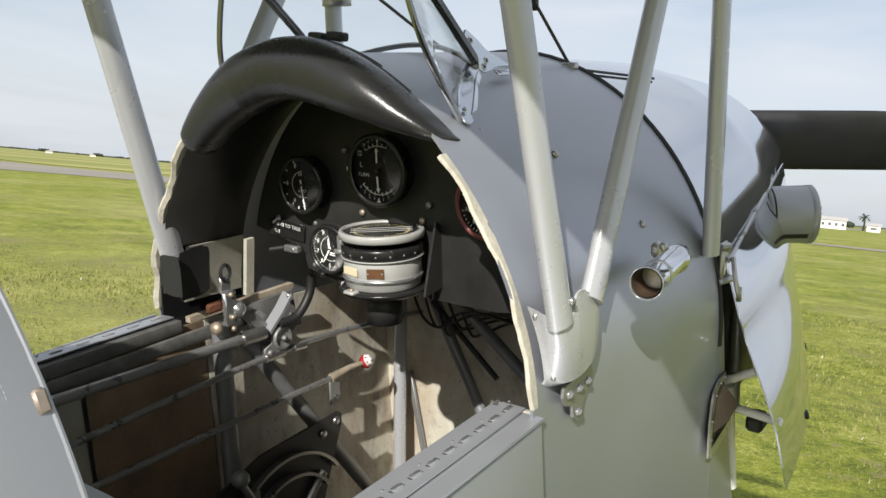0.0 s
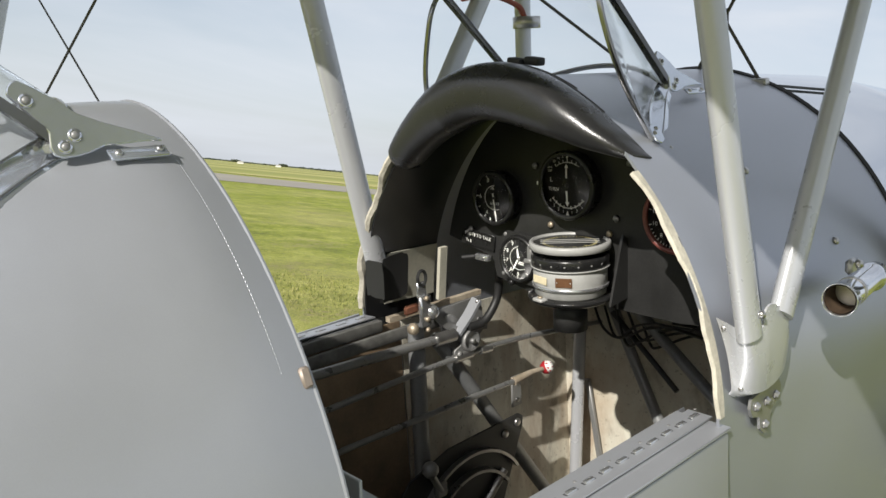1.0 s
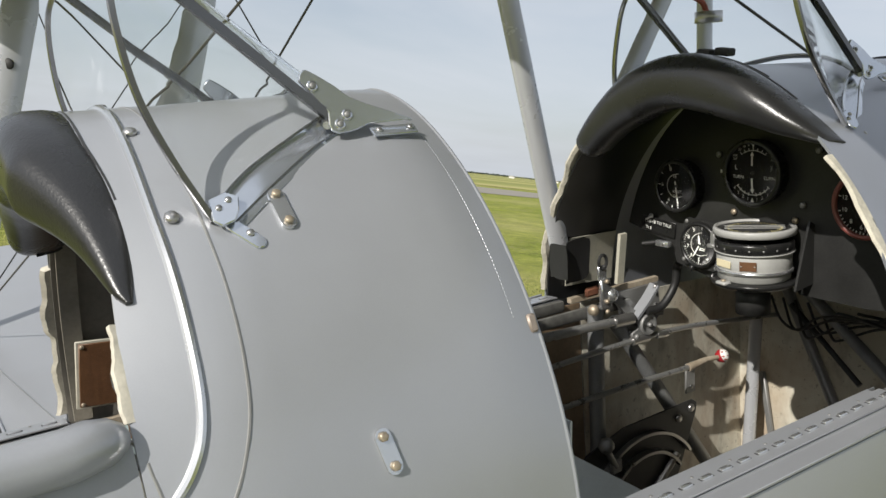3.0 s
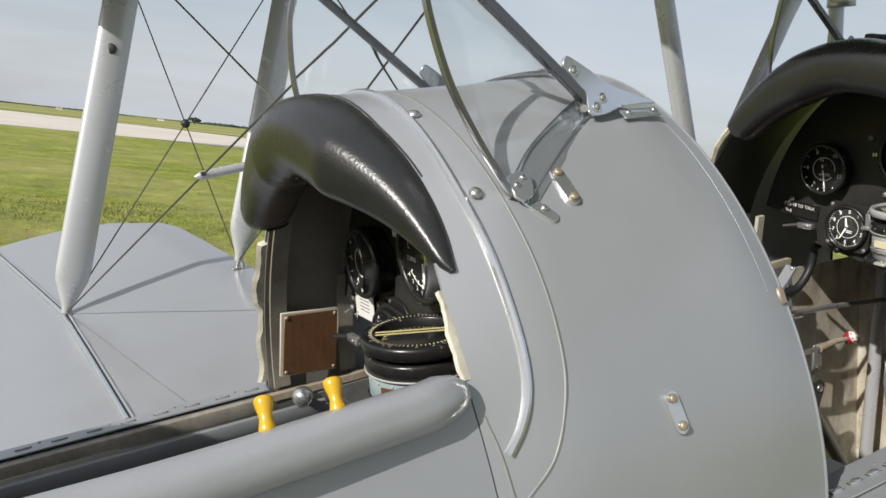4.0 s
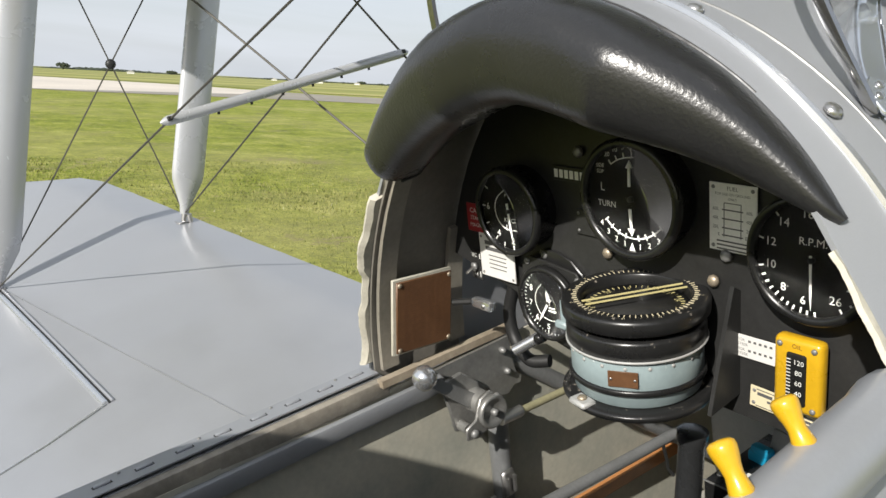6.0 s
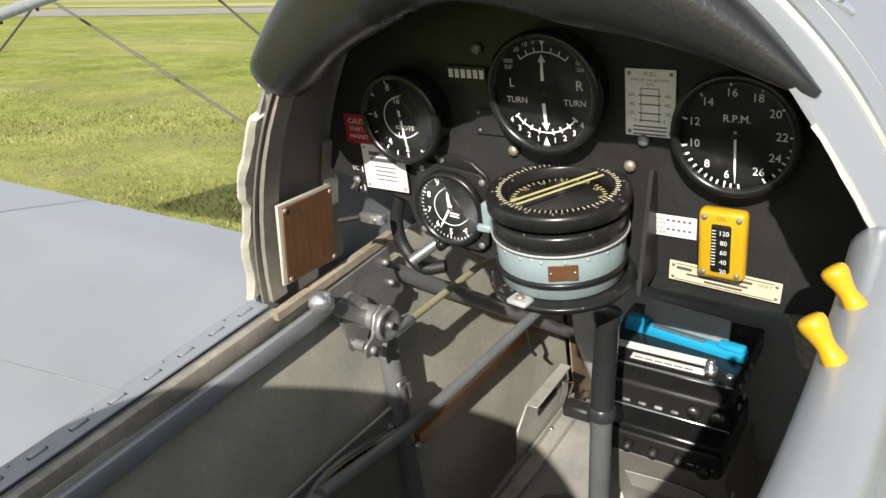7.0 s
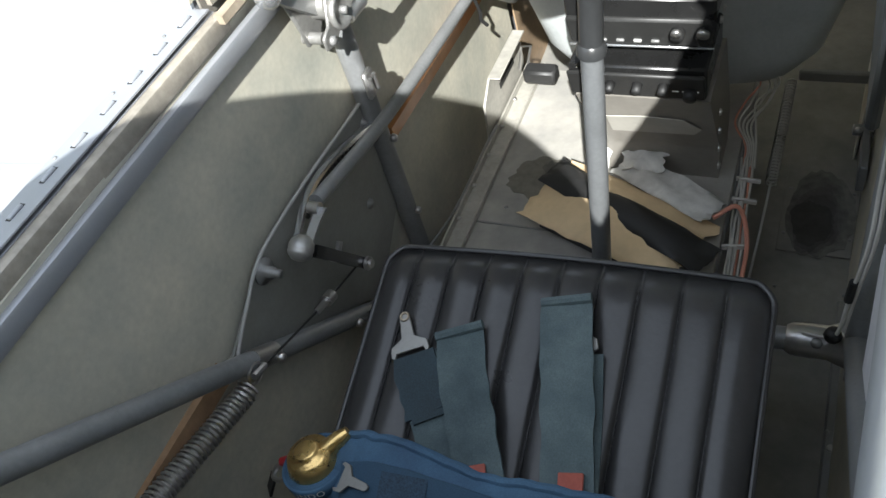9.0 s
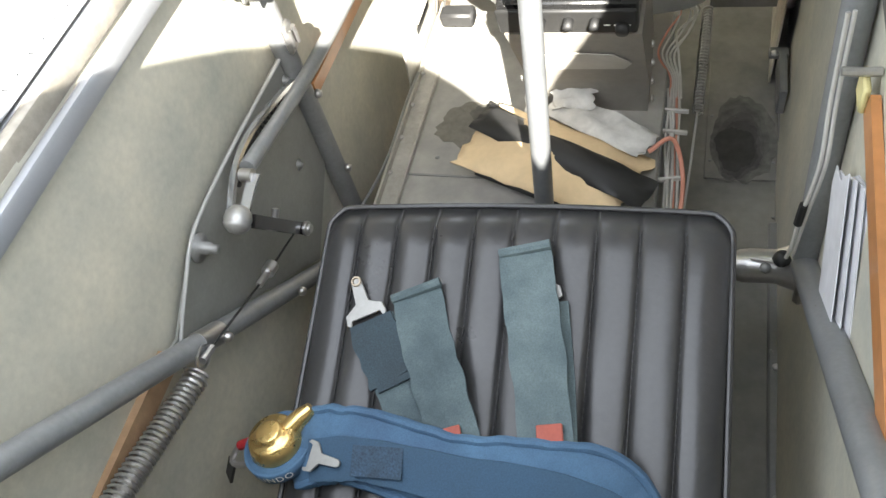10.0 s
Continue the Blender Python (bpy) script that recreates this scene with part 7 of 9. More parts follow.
# lower edge of the backrest, behind the harness
th = thing("backrest_cushion", "black vinyl backrest roll behind the harness", "backrest cushion")
line = smooth_path([(-0.335, -0.63, -0.375), (-0.275, -0.565, -0.450), (-0.165, -0.515, -0.530), (-0.05, -0.512, -0.512), (0.06, -0.535, -0.505)], 6)
part("cover", sweep(line, [0.046 * (math.sin(min(1, min(k, len(line) - 1 - k) / 4) * math.pi / 2) * 0.85 + 0.15) * (1 + 0.06 * math.sin(k * 1.3)) for k in range(len(line))], 20), VINYL, th, "", 70)

# ---- harness ----
def strap(pts, w, thick=0.0025, wobble=0.0, side=None):
    """A flat webbing strap along a line; side: the direction of its width."""
    p = smooth_path(pts, 8)
    rings = []
    for i, q in enumerate(p):
        d = (p[min(i + 1, len(p) - 1)] - p[max(i - 1, 0)]).normalized()
        s = Vector(side) if side else Vector((1, 0, 0))
        s = (s - d * s.dot(d)).normalized()
        n = s.cross(d)
        ww = w * (1 + wobble * noise.noise((i * 0.3, w * 50, 0)))
        ring = []
        for u, v in ((-1, 0), (-0.5, 0.15 * wobble), (0, 0.2 * wobble), (0.5, 0.1 * wobble), (1, 0)):
            ring.append(q + s * u * ww / 2 + n * (v * 0.02 + thick / 2))
        for u, v in ((1, 0), (0.5, 0.1 * wobble), (0, 0.2 * wobble), (-0.5, 0.15 * wobble), (-1, 0)):
            ring.append(q + s * u * ww / 2 + n * (v * 0.02 - thick / 2))
        rings.append(ring)
    return loft(rings)


th = thing("harness", "blue-grey webbing harness with metal hooks lying on the cushion", "seat harness", SEAT)
H = HT - 0.006


def hook(m):
    out = [(-0.008, 0.052), (-0.004, 0.058), (0.004, 0.058), (0.008, 0.052), (0.010, 0.022), (0.028, 0.012), (0.030, -0.002), (0.024, -0.006), (0.021, 0.002), (-0.021, 0.002), (-0.024, -0.006), (-0.030, -0.002), (-0.028, 0.012), (-0.010, 0.022)]
    return plate(out, 0.003, m, 0.0008)


st = part("strap", strap([(-0.132, -0.128, H + 0.006), (-0.119, -0.15, H + 0.008), (-0.100, -0.185, H + 0.008), (-0.072, -0.235, H + 0.007), (-0.045, -0.28, H + 0.006)], 0.044, 0.003, 0.1), WEBBING, th)
part("hook", hook(T(-0.139, -0.126, H + 0.008) @ pose(0, 0, 0, 0, 0, 26) @ S(0.74, 0.78, 1)), HOOK, st, "bright metal hook")
part("eyelet", sweep([(-0.1565 + 0.0045 * math.cos(t), -0.089 + 0.0045 * math.sin(t), H + 0.0115) for t in [2 * math.pi * k / 12 for k in range(13)]], 0.0014, 6), BRASS, st)
part("strap_end", strap([(-0.134, -0.128, H + 0.011), (-0.118, -0.158, H + 0.013), (-0.100, -0.186, H + 0.012)], 0.046, 0.003, 0.2), WEBBING_DARK, st, "dark stitched strap end")
part("strap_end", strap([(-0.100, -0.186, H + 0.012), (-0.0965, -0.192, H + 0.012)], 0.036, 0.003), WEBBING_DARK, st)
st = part("strap", strap([(-0.089, -0.097, H + 0.008), (-0.073, -0.14, H + 0.015), (-0.050, -0.19, H + 0.017), (-0.030, -0.237, H + 0.014), (-0.015, -0.28, H + 0.010)], 0.050, 0.003, 0.12), WEBBING, th)
part("folded_end", rod((-0.114, -0.106, H + 0.010), (-0.066, -0.085, H + 0.010), 0.0055, 8), WEBBING, st)
part("tag", box(0.018, 0.020, 0.003, T(-0.030, -0.236, H + 0.020) @ pose(0, 0, 0, 0, 0, 20), 0.001, 1), RED_DULL, st)
st = part("strap", strap([(0.016, -0.048, H + 0.006), (0.026, -0.09, H + 0.014), (0.042, -0.16, H + 0.016), (0.056, -0.235, H + 0.012), (0.064, -0.28, H + 0.008)], 0.051, 0.003, 0.12), WEBBING, th)
part("folded_end", rod((-0.009, -0.053, H + 0.008), (0.041, -0.041, H + 0.008), 0.0055, 8), WEBBING, st)
part("hook", hook(T(0.036, -0.094, H + 0.004) @ pose(0, 0, 0, 0, 0, 10) @ S(0.72, 0.72, 1)), HOOK, st, "bright metal hook")
part("under_strap", strap([(0.040, -0.10, H + 0.003), (0.052, -0.17, H + 0.004), (0.062, -0.25, H + 0.004)], 0.046, 0.003), WEBBING, st)
part("tag", box(0.024, 0.026, 0.003, T(0.060, -0.228, H + 0.020) @ pose(0, 0, 0, -6, 0, 10), 0.001, 1), RED_DULL, st)
# padded blue belt across the back of the cushion
def quilt(pts, w, thick, seed, side):
    """A stuffed canvas pad: bellied across, puckered along."""
    p = smooth_path(pts, 10)
    rings = []
    for i, q in enumerate(p):
        d = (p[min(i + 1, len(p) - 1)] - p[max(i - 1, 0)]).normalized()
        s = Vector(side)
        s = (s - d * s.dot(d)).normalized()
        n = s.cross(d)
        if n.z < 0:
            n = -n
        end = min(1.0, min(i, len(p) - 1 - i) / 5 + 0.25)
        ww = w * (0.75 + 0.25 * end) * (1 + 0.10 * noise.noise((i * 0.35, seed, 0)))
        ring = []
        for k in range(17):
            u = k / 8 - 1
            puff = thick * end * math.sqrt(max(0.0, 1 - u * u)) * (1 + 0.35 * noise.noise((i * 0.55, u * 2.2, seed)))
            ring.append(q + s * (u * ww / 2) + n * puff)
        for k in range(16, -1, -1):
            u = k / 8 - 1
            ring.append(q + s * (u * ww / 2) - n * 0.003)
        rings.append(ring)
    return loft(rings), [r[1] for r in rings], [r[15] for r in rings]


B = H + 0.018
bm, e0, e1 = quilt([(-0.197, -0.272, B - 0.010), (-0.160, -0.256, B), (-0.116, -0.254, B + 0.002), (-0.030, -0.268, B), (0.056, -0.266, B), (0.108, -0.268, B - 0.002), (0.138, -0.300, B - 0.010)], 0.074, 0.012, 3, (0.1, 1, 0.15))
pad_ = part("padded_belt", bm, BLUE_CLOTH, th, "blue quilted canvas pad", 70)
part("piping", sweep(e0[1:-1], 0.0042, 8), BLUE_CLOTH, pad_)
part("piping", sweep(e1[1:-1], 0.0042, 8), BLUE_CLOTH, pad_)
part("belt", strap([(-0.165, -0.272, B + 0.012), (-0.110, -0.266, B + 0.019), (-0.030, -0.272, B + 0.020), (0.060, -0.276, B + 0.018), (0.125, -0.292, B + 0.008), (0.180, -0.345, B - 0.02)], 0.040, 0.003, 0.1, (0.1, 1, 0.2)), WEBBING_NAVY, th, "navy webbing belt")
part("stitched_patch", box(0.050, 0.028, 0.0012, T(-0.092, -0.267, B + 0.0235) @ pose(0, 0, 0, 4, 0, 2), 0.0003, 1), mat("dark_stitching", (0.030, 0.055, 0.088), 0.85, 0, 0.5, 500, 0.3, 60, 0.10, 600), th, "dark cross-stitched patch")
bm, e0, e1 = quilt([(-0.165, -0.335, B - 0.012), (-0.05, -0.338, B - 0.008), (0.05, -0.338, B - 0.008), (0.13, -0.360, B - 0.014), (0.19, -0.41, B - 0.03)], 0.055, 0.010, 8, (0.1, 1, 0.15))
part("second_pad", bm, BLUE_CLOTH, th, "", 70)
part("hook", hook(T(-0.163, -0.268, B + 0.017) @ pose(0, 0, 0, 4, 0, 262) @ S(0.50, 0.60, 1)), HOOK, th, "bright metal hook")
part("web_flap", strap([(-0.10, -0.350, H + 0.035), (-0.07, -0.375, H + 0.045), (-0.02, -0.41, H + 0.03)], 0.07, 0.003, 0.3, (1, 0.2, 0)), GREEN_CLOTH, th)
part("web_flap", strap([(0.02, -0.372, H + 0.03), (0.05, -0.39, H + 0.036), (0.09, -0.42, H + 0.02)], 0.06, 0.003, 0.3, (0.3, 1, 0)), GREEN_CLOTH, th)
part("side_pad", lathe([(0.0, -0.02), (0.03, -0.016), (0.034, 0.0), (0.03, 0.014), (0.0, 0.02)], 20, T(0.185, -0.395, H + 0.006) @ S(1.3, 0.8, 1)), BLUE_CLOTH, th)
th = thing("harness_buckle", "gold rotary quick-release buckle with a turning knob", "harness buckle", SEAT @ T(-0.205, -0.262, H + 0.016) @ pose(0, 0, 0, -22, -6, 0))
part("body", lathe([(0.0, -0.008), (0.034, -0.008), (0.035, 0.004), (0.033, 0.008), (0.0, 0.008)], 36), BLUE_CLOTH, th, "blue-grey rim of the buckle")
cap = part("knob", lathe([(0.0275, 0.008), (0.0280, 0.010), (0.0235, 0.023), (0.020, 0.025), (0.0135, 0.025), (0.0135, 0.029), (0.011, 0.030), (0.0, 0.030)], 36), GOLD, th, "gold anodised turning knob")
part("thumb_tab", sweep([(0.014, 0.012, 0.016), (0.026, 0.024, 0.022), (0.034, 0.032, 0.025)], [0.011, 0.009, 0.006], 10), GOLD, cap)
band_ = part("rim_band", lathe([(0.0352, -0.007), (0.0362, -0.007), (0.0362, 0.007), (0.0352, 0.007)], 36), BLUE_CLOTH, th, "blue band")
for k, ch in enumerate("UNDO"):
    a = radians(-96 + 15 * k)
    part("letter", text_bm(ch, 0.0115, Matrix.Rotation(a + math.pi / 2, 4, "Z") @ T(0, -0.0366, 0) @ pose(0, 0, 0, 90, 0, 0)), WHITE, band_)
th = thing("harness_clip", "steel clip with a red plastic sleeve", "spring clip", SEAT @ T(-0.262, -0.270, 0.004) @ pose(0, 0, 0, 0, -20, 28))
part("frame", sweep([(0.024 * math.cos(t), 0.010 * math.sin(t), 0) for t in [2 * math.pi * k / 16 for k in range(17)]], 0.0032, 8), STEEL, th)
part("sleeve", rod((-0.006, 0.010, 0.001), (0.022, 0.006, 0.001), 0.0055, 10), RED, th)
part("tail", strap([(-0.024, 0, 0), (-0.045, -0.01, -0.01)], 0.016, 0.003, 0, (0, 1, 0)), RUBBER, th)

# ---- radio stack between the knees ----
RAD = T(0.040, 0.185, -0.352)
th = thing("transceiver_radio", "black aircraft radio with knobs and a white label strip", "radio", RAD)
part("case", box(0.176, 0.14, 0.030, T(0, 0.055, -0.012), 0.003, 1), BLACK_GLOSS, th)
face = part("front_panel", box(0.170, 0.008, 0.048, T(-0.002, -0.010, -0.044) @ pose(0, 0, 0, 18, 0, 0), 0.003, 1), BLACK, th)
part("display", box(0.085, 0.003, 0.011, T(-0.022, -0.0145, -0.036) @ pose(0, 0, 0, 18, 0, 0), 0.001, 1), mat("grey_display", (0.30, 0.31, 0.27), 0.3, 0, 0.05, 90, 0.1, 20, 0), face)
for x, r in ((0.046, 0.0085), (0.076, 0.010)):
    kn = part("tuning_knob", lathe([(r, 0), (r, 0.012), (r * 0.8, 0.016), (0.0, 0.016)], 20, T(x, -0.012, -0.038) @ pose(0, 0, 0, 108, 0, 0)), RUBBER, face)
    part("knob_cap", lathe([(r * 0.72, 0.0), (r * 0.72, 0.004), (0.0, 0.005)], 20, T(x, -0.027, -0.033) @ pose(0, 0, 0, 108, 0, 0)), STEEL, kn)
for k in range(5):
    part("button", box(0.010, 0.004, 0.004, T(-0.066 + 0.021 * k, -0.0105, -0.058) @ pose(0, 0, 0, 18, 0, 0), 0.001, 1), PALE_GREY if k in (0, 3) else DULL_STEEL, face)
part("edge_trim", box(0.174, 0.003, 0.003, T(-0.002, -0.0070, -0.0685), 0.0008, 1), SILVER_BARE, th, "bright metal edge")
part("edge_trim", box(0.176, 0.0016, 0.0016, T(0, -0.0152, 0.0030)), DULL_STEEL, th)
part("label_strip", box(0.135, 0.013, 0.0012, T(-0.018, 0.022, 0.0038)), PAPER, th, "white paper label strip")
lab = part("label_strip", box(0.092, 0.011, 0.0012, T(0.004, 0.002, 0.0038)), PAPER, th, "white paper label strip")
part("printing", join(*[box(0.010, 0.0016, 0.0004, T(-0.032 + 0.0125 * k, -0.0005, 0.0047)) for k in range(6)]), PRINT, lab)
part("aerial_socket", lathe([(0.008, 0), (0.008, 0.008), (0.005, 0.008), (0.005, 0.018), (0.0035, 0.020), (0.0, 0.020)], 14, T(0.056, 0.004, 0.003)), STEEL, th)
for x in (-0.078, 0.078):
    part("screw", bolt((x, 0.006, 0.003), (0, 0, 1), 0.005, 0.003), STEEL, th)
for k in range(5):
    part("side_screw", bolt((0.0885, 0.01 + 0.022 * (k % 3), -0.01 - 0.03 * (k // 3)), (1, 0, 0), 0.0045, 0.004), STEEL, th)
th = thing("audio_panel", "black audio panel with three knobs under the radio", "audio panel", T(0.033, 0.172, -0.470))
part("case", box(0.172, 0.12, 0.044, T(0, 0.058, 0.002), 0.003, 1), BLACK_GLOSS, th)
face = part("front_panel", box(0.170, 0.006, 0.044, T(0, -0.006, 0.0) @ pose(0, 0, 0, 16, 0, 0), 0.002, 1), BLACK, th)
for x in (-0.030, 0.004, 0.036):
    part("knob", lathe([(0.0065, 0), (0.006, 0.014), (0.0, 0.015)], 16, T(x, -0.009, 0.004) @ pose(0, 0, 0, 106, 0, 0)), RUBBER, face)
part("selector", lathe([(0.009, 0), (0.008, 0.010), (0.0, 0.011)], 16, T(0.068, -0.009, -0.006) @ pose(0, 0, 0, 106, 0, 0)), RUBBER, face)
part("printed_marks", join(*[box(0.008, 0.0006, 0.0016, T(0.050 + 0.012 * (k % 3), -0.0102 - 0.0008 * (k // 3), 0.008 - 0.011 * (k // 3))) for k in range(6)]), WHITE, face)
th = thing("radio_pedestal", "grey metal pedestal under the radio stack with a paper tag", "radio mount", T(0.035, 0.0, 0.0))
rings = [[Vector((x, y, z)) for x, y, z in ((-0.082, 0.170, -0.494), (0.088, 0.170, -0.494), (0.088, 0.30, -0.494), (-0.082, 0.30, -0.494))], [Vector((x, y, z)) for x, y, z in ((-0.076, 0.234, -0.630), (0.092, 0.234, -0.630), (0.092, 0.33, -0.63), (-0.076, 0.33, -0.63))], [Vector((x, y, z)) for x, y, z in ((-0.076, 0.238, -0.638), (0.092, 0.238, -0.638), (0.092, 0.33, -0.638), (-0.076, 0.33, -0.638))], [Vector((x, y, z)) for x, y, z in ((-0.07, 0.246, -0.70), (0.09, 0.246, -0.70), (0.09, 0.33, -0.70), (-0.07, 0.33, -0.70))]]
part("body", loft(rings), PEDESTAL, th)
part("tag", plate([(-0.060, -0.026), (0.052, -0.022), (0.062, -0.004), (0.040, 0.022), (-0.010, 0.027), (-0.062, 0.020)], 0.0012, T(0.011, 0.2000, -0.5645) @ pose(0, 0, 0, 115, 0, 0)), FILM, th, "clouded plastic film tag")
for k in range(4):
    part("screw", bolt((0.1005, 0.16, -0.50 - 0.03 * k), (1, 0, 0), 0.0045, 0.004), STEEL, th)
th = thing("plastic_clip_file", "bright blue plastic holder wedged behind the radio", "document holder", T(0.047, 0.238, -0.339) @ pose(0, 0, 0, 0, 0, -7))
part("tray", join(box(0.162, 0.014, 0.015, T(0, 0, -0.004), 0.003, 2), box(0.028, 0.014, 0.012, T(-0.064, 0, 0.006), 0.004, 2), box(0.034, 0.014, 0.010, T(0.062, 0.0, 0.005), 0.004, 2)), CYAN, th)
part("sleeve", box(0.115, 0.003, 0.045, T(-0.004, 0.012, 0.010) @ pose(0, 0, 0, -14, 0, 0), 0.001, 1), mat("grey_plastic_sleeve", (0.30, 0.30, 0.29), 0.4, 0, 0.05, 90, 0.12, 20, 0.01), th, "grey plastic sleeve")
part("spring_bar", rod((-0.04, -0.004, 0.006), (0.03, -0.004, 0.005), 0.0026, 8), STEEL, th)

# ---- the raised footboard and what lies on it ----
th = thing("footboard", "raised grey metal footboard on the cockpit floor", "floor board")
part("board", box(0.365, 0.62, 0.012, T(-0.035, 0.165, -0.706), 0.002, 1), GREY_FLOOR, th)
part("side", box(0.008, 0.62, 0.15, T(0.147, 0.165, -0.785), 0.001, 1), DULL_STEEL, th)
part("seam", box(0.36, 0.003, 0.002, T(-0.035, 0.105, -0.699)), DULL_STEEL, th)
for x, y in ((-0.17, 0.14), (-0.05, 0.12), (-0.17, 0.05), (0.12, 0.05), (0.12, 0.28), (-0.10, 0.24)):
    part("screw", bolt((x, y, -0.700), (0, 0, 1), 0.0035, 0.002), DULL_STEEL, th)
STAINED = th
th = thing("side_channel", "pale metal channel along the foot of the cockpit side", "channel")
part("channel", join(box(0.030, 0.62, 0.004, T(-0.222, 0.17, -0.698), 0.001, 1), box(0.004, 0.62, 0.016, T(-0.236, 0.17, -0.692), 0.001, 1), box(0.004, 0.62, 0.010, T(-0.208, 0.17, -0.695), 0.001, 1)), CHANNEL_GREY, th)
up = part("guide", plate([(0.275, -0.700), (0.470, -0.700), (0.470, -0.640), (0.452, -0.602), (0.322, -0.602), (0.285, -0.630)], 0.004, T(-0.2455, 0, 0) @ Matrix(((0, 0, 1, 0), (1, 0, 0, 0), (0, 1, 0, 0), (0, 0, 0, 1))), 0.001), CHANNEL_GREY, th, "scuffed upright guide plate with a slot")
part("flange", box(0.020, 0.13, 0.003, T(-0.2335, 0.387, -0.6035), 0.001, 1), CHANNEL_GREY, up)
part("slot", box(0.0012, 0.070, 0.010, T(-0.2392, 0.385, -0.640)), SOOT, up)
for y in (0.10, 0.17, 0.24, 0.31, 0.38):
    part("screw", bolt((-0.232, y, -0.692), (0, 0, 1), 0.004, 0.003), STEEL, th)
part("wire_clip", sweep([(-0.205, 0.40, -0.63), (-0.195, 0.40, -0.595), (-0.205, 0.385, -0.585), (-0.215, 0.385, -0.63)], 0.0022, 6), STEEL, th)
part("junction_block", box(0.055, 0.03, 0.025, T(-0.185, 0.40, -0.65), 0.004, 1), SOOT, th)
th = thing("cable_run", "thin dark cable along the port floor edge", "cable")
part("cable", sweep(smooth_path([(-0.275, -0.02, -0.70), (-0.26, 0.03, -0.695), (-0.243, 0.12, -0.69), (-0.24, 0.25, -0.685), (-0.235, 0.30, -0.68)], 6), 0.0025, 6), DULL_STEEL, th)


def sheet(w, d, bulge, seed, m, nx=14, ny=10, curl=0.01, ragged=0.0):
    bm = bmesh.new()
    rows = []
    for j in range(ny + 1):
        row = []
        for i in range(nx + 1):
            fx, fy = i / nx - 0.5, j / ny - 0.5
            z = bulge * math.cos(fx * math.pi) * math.cos(fy * math.pi) + curl * noise.noise((fx * 3 + seed, fy * 3, seed)) + 0.004 * noise.noise((fx * 9, fy * 9 + seed, 0))
            rx = ragged * noise.noise((fy * 6, seed, 3))
            row.append((fx * w + (rx if abs(fx) > 0.4 else 0), fy * d, z))
        rows.append(row)
    top = [[bm.verts.new(p) for p in r] for r in rows]
    bot = [[bm.verts.new((p[0], p[1], p[2] - 0.0012)) for p in r] for r in rows]
    for j in range(ny):
        for i in range(nx):
            bm.faces.new((top[j][i], top[j][i + 1], top[j + 1][i + 1], top[j + 1][i]))
            bm.faces.new((bot[j][i], bot[j + 1][i], bot[j + 1][i + 1], bot[j][i + 1]))
    for j in range(ny):
        for i in (0, nx):
            bm.faces.new((top[j][i], top[j + 1][i], bot[j + 1][i], bot[j][i]))
    for i in range(nx):
        for j in (0, ny):
            bm.faces.new((top[j][i], top[j][i + 1], bot[j][i + 1], bot[j][i]))
    bmesh.ops.recalc_face_normals(bm, faces=bm.faces[:])
    bm.transform(m)
    return bm


PK = T(0.006, 0.118, -0.668) @ pose(0, 0, 0, -4, 3, -20) @ S(1.06, 1.1, 1.0)
th = thing("paper_package", "tan paper package bound with a wide black band", "package", PK)
part("wrapping", sheet(0.232, 0.125, 0.026, 2, Matrix(), 22, 14, 0.010, 0.02), TAN_PAPER, th, "", 80)
part("black_band", sheet(0.262, 0.050, 0.020, 4, T(0.010, 0.004, 0.0120) @ pose(0, 0, 0, 0, 0, -7), 20, 6, 0.004), RUBBER, th, "wide black band", 80)
part("underside", box(0.19, 0.09, 0.03, T(0, -0.005, -0.018), 0.008, 1), SOOT, th)
th = thing("paper_sheets", "crumpled torn white paper by the package", "paper", T(0.062, 0.186, -0.664) @ pose(0, 0, 0, 6, -2, -31))
part("sheet", sheet(0.170, 0.050, 0.004, 7, Matrix(), 16, 8, 0.010, 0.02), CRUMPLED, th, "", 80)
part("sheet", sheet(0.060, 0.042, 0.004, 9, T(-0.055, 0.018, 0.007) @ pose(0, 0, 0, 6, 0, 28), 12, 8, 0.010, 0.02), CRUMPLED, th, "", 80)
part("sheet", sheet(0.020, 0.105, 0.003, 11, T(-0.118, 0.010, 0.024) @ pose(0, 0, 0, 40, 0, 20), 8, 10, 0.006, 0.008), CRUMPLED, th, "", 80)

# ---- starboard floor: wiring loom, return spring, scuffs ----
th = thing("wiring_loom", "bundle of white and salmon wires tied along the floor", "wiring")
rw = random.Random(12)
for k in range(8):
    ox, oz = 0.152 + 0.0042 * (k % 5), -0.711 + 0.0045 * (k // 5)
    pts = [(ox + 0.012 * f + 0.0016 * rw.uniform(-1, 1), 0.30 - 0.34 * f, oz + 0.0010 * rw.uniform(-1, 1)) for f in [j / 8 for j in range(9)]]
    part("wire", sweep(smooth_path(pts, 4), 0.0019, 6), PINK_WIRE if k == 3 else WHITE_WIRE, th)
for k in range(6):
    x0, r0 = 0.138 + 0.006 * k, 0.016 + 0.010 * rw.random()
    pts = [(x0, 0.385, -0.60), (x0 + r0, 0.385, -0.632), (x0 + r0 * rw.uniform(-0.6, 0.9), 0.375, -0.662), (x0 - 0.006, 0.355, -0.688), (0.152 + 0.003 * k, 0.325, -0.706), (0.153 + 0.0035 * k, 0.285, -0.711)]
    part("wire", sweep(smooth_path(pts, 6), 0.0017, 6), PINK_WIRE if k == 0 else WHITE_WIRE, th)
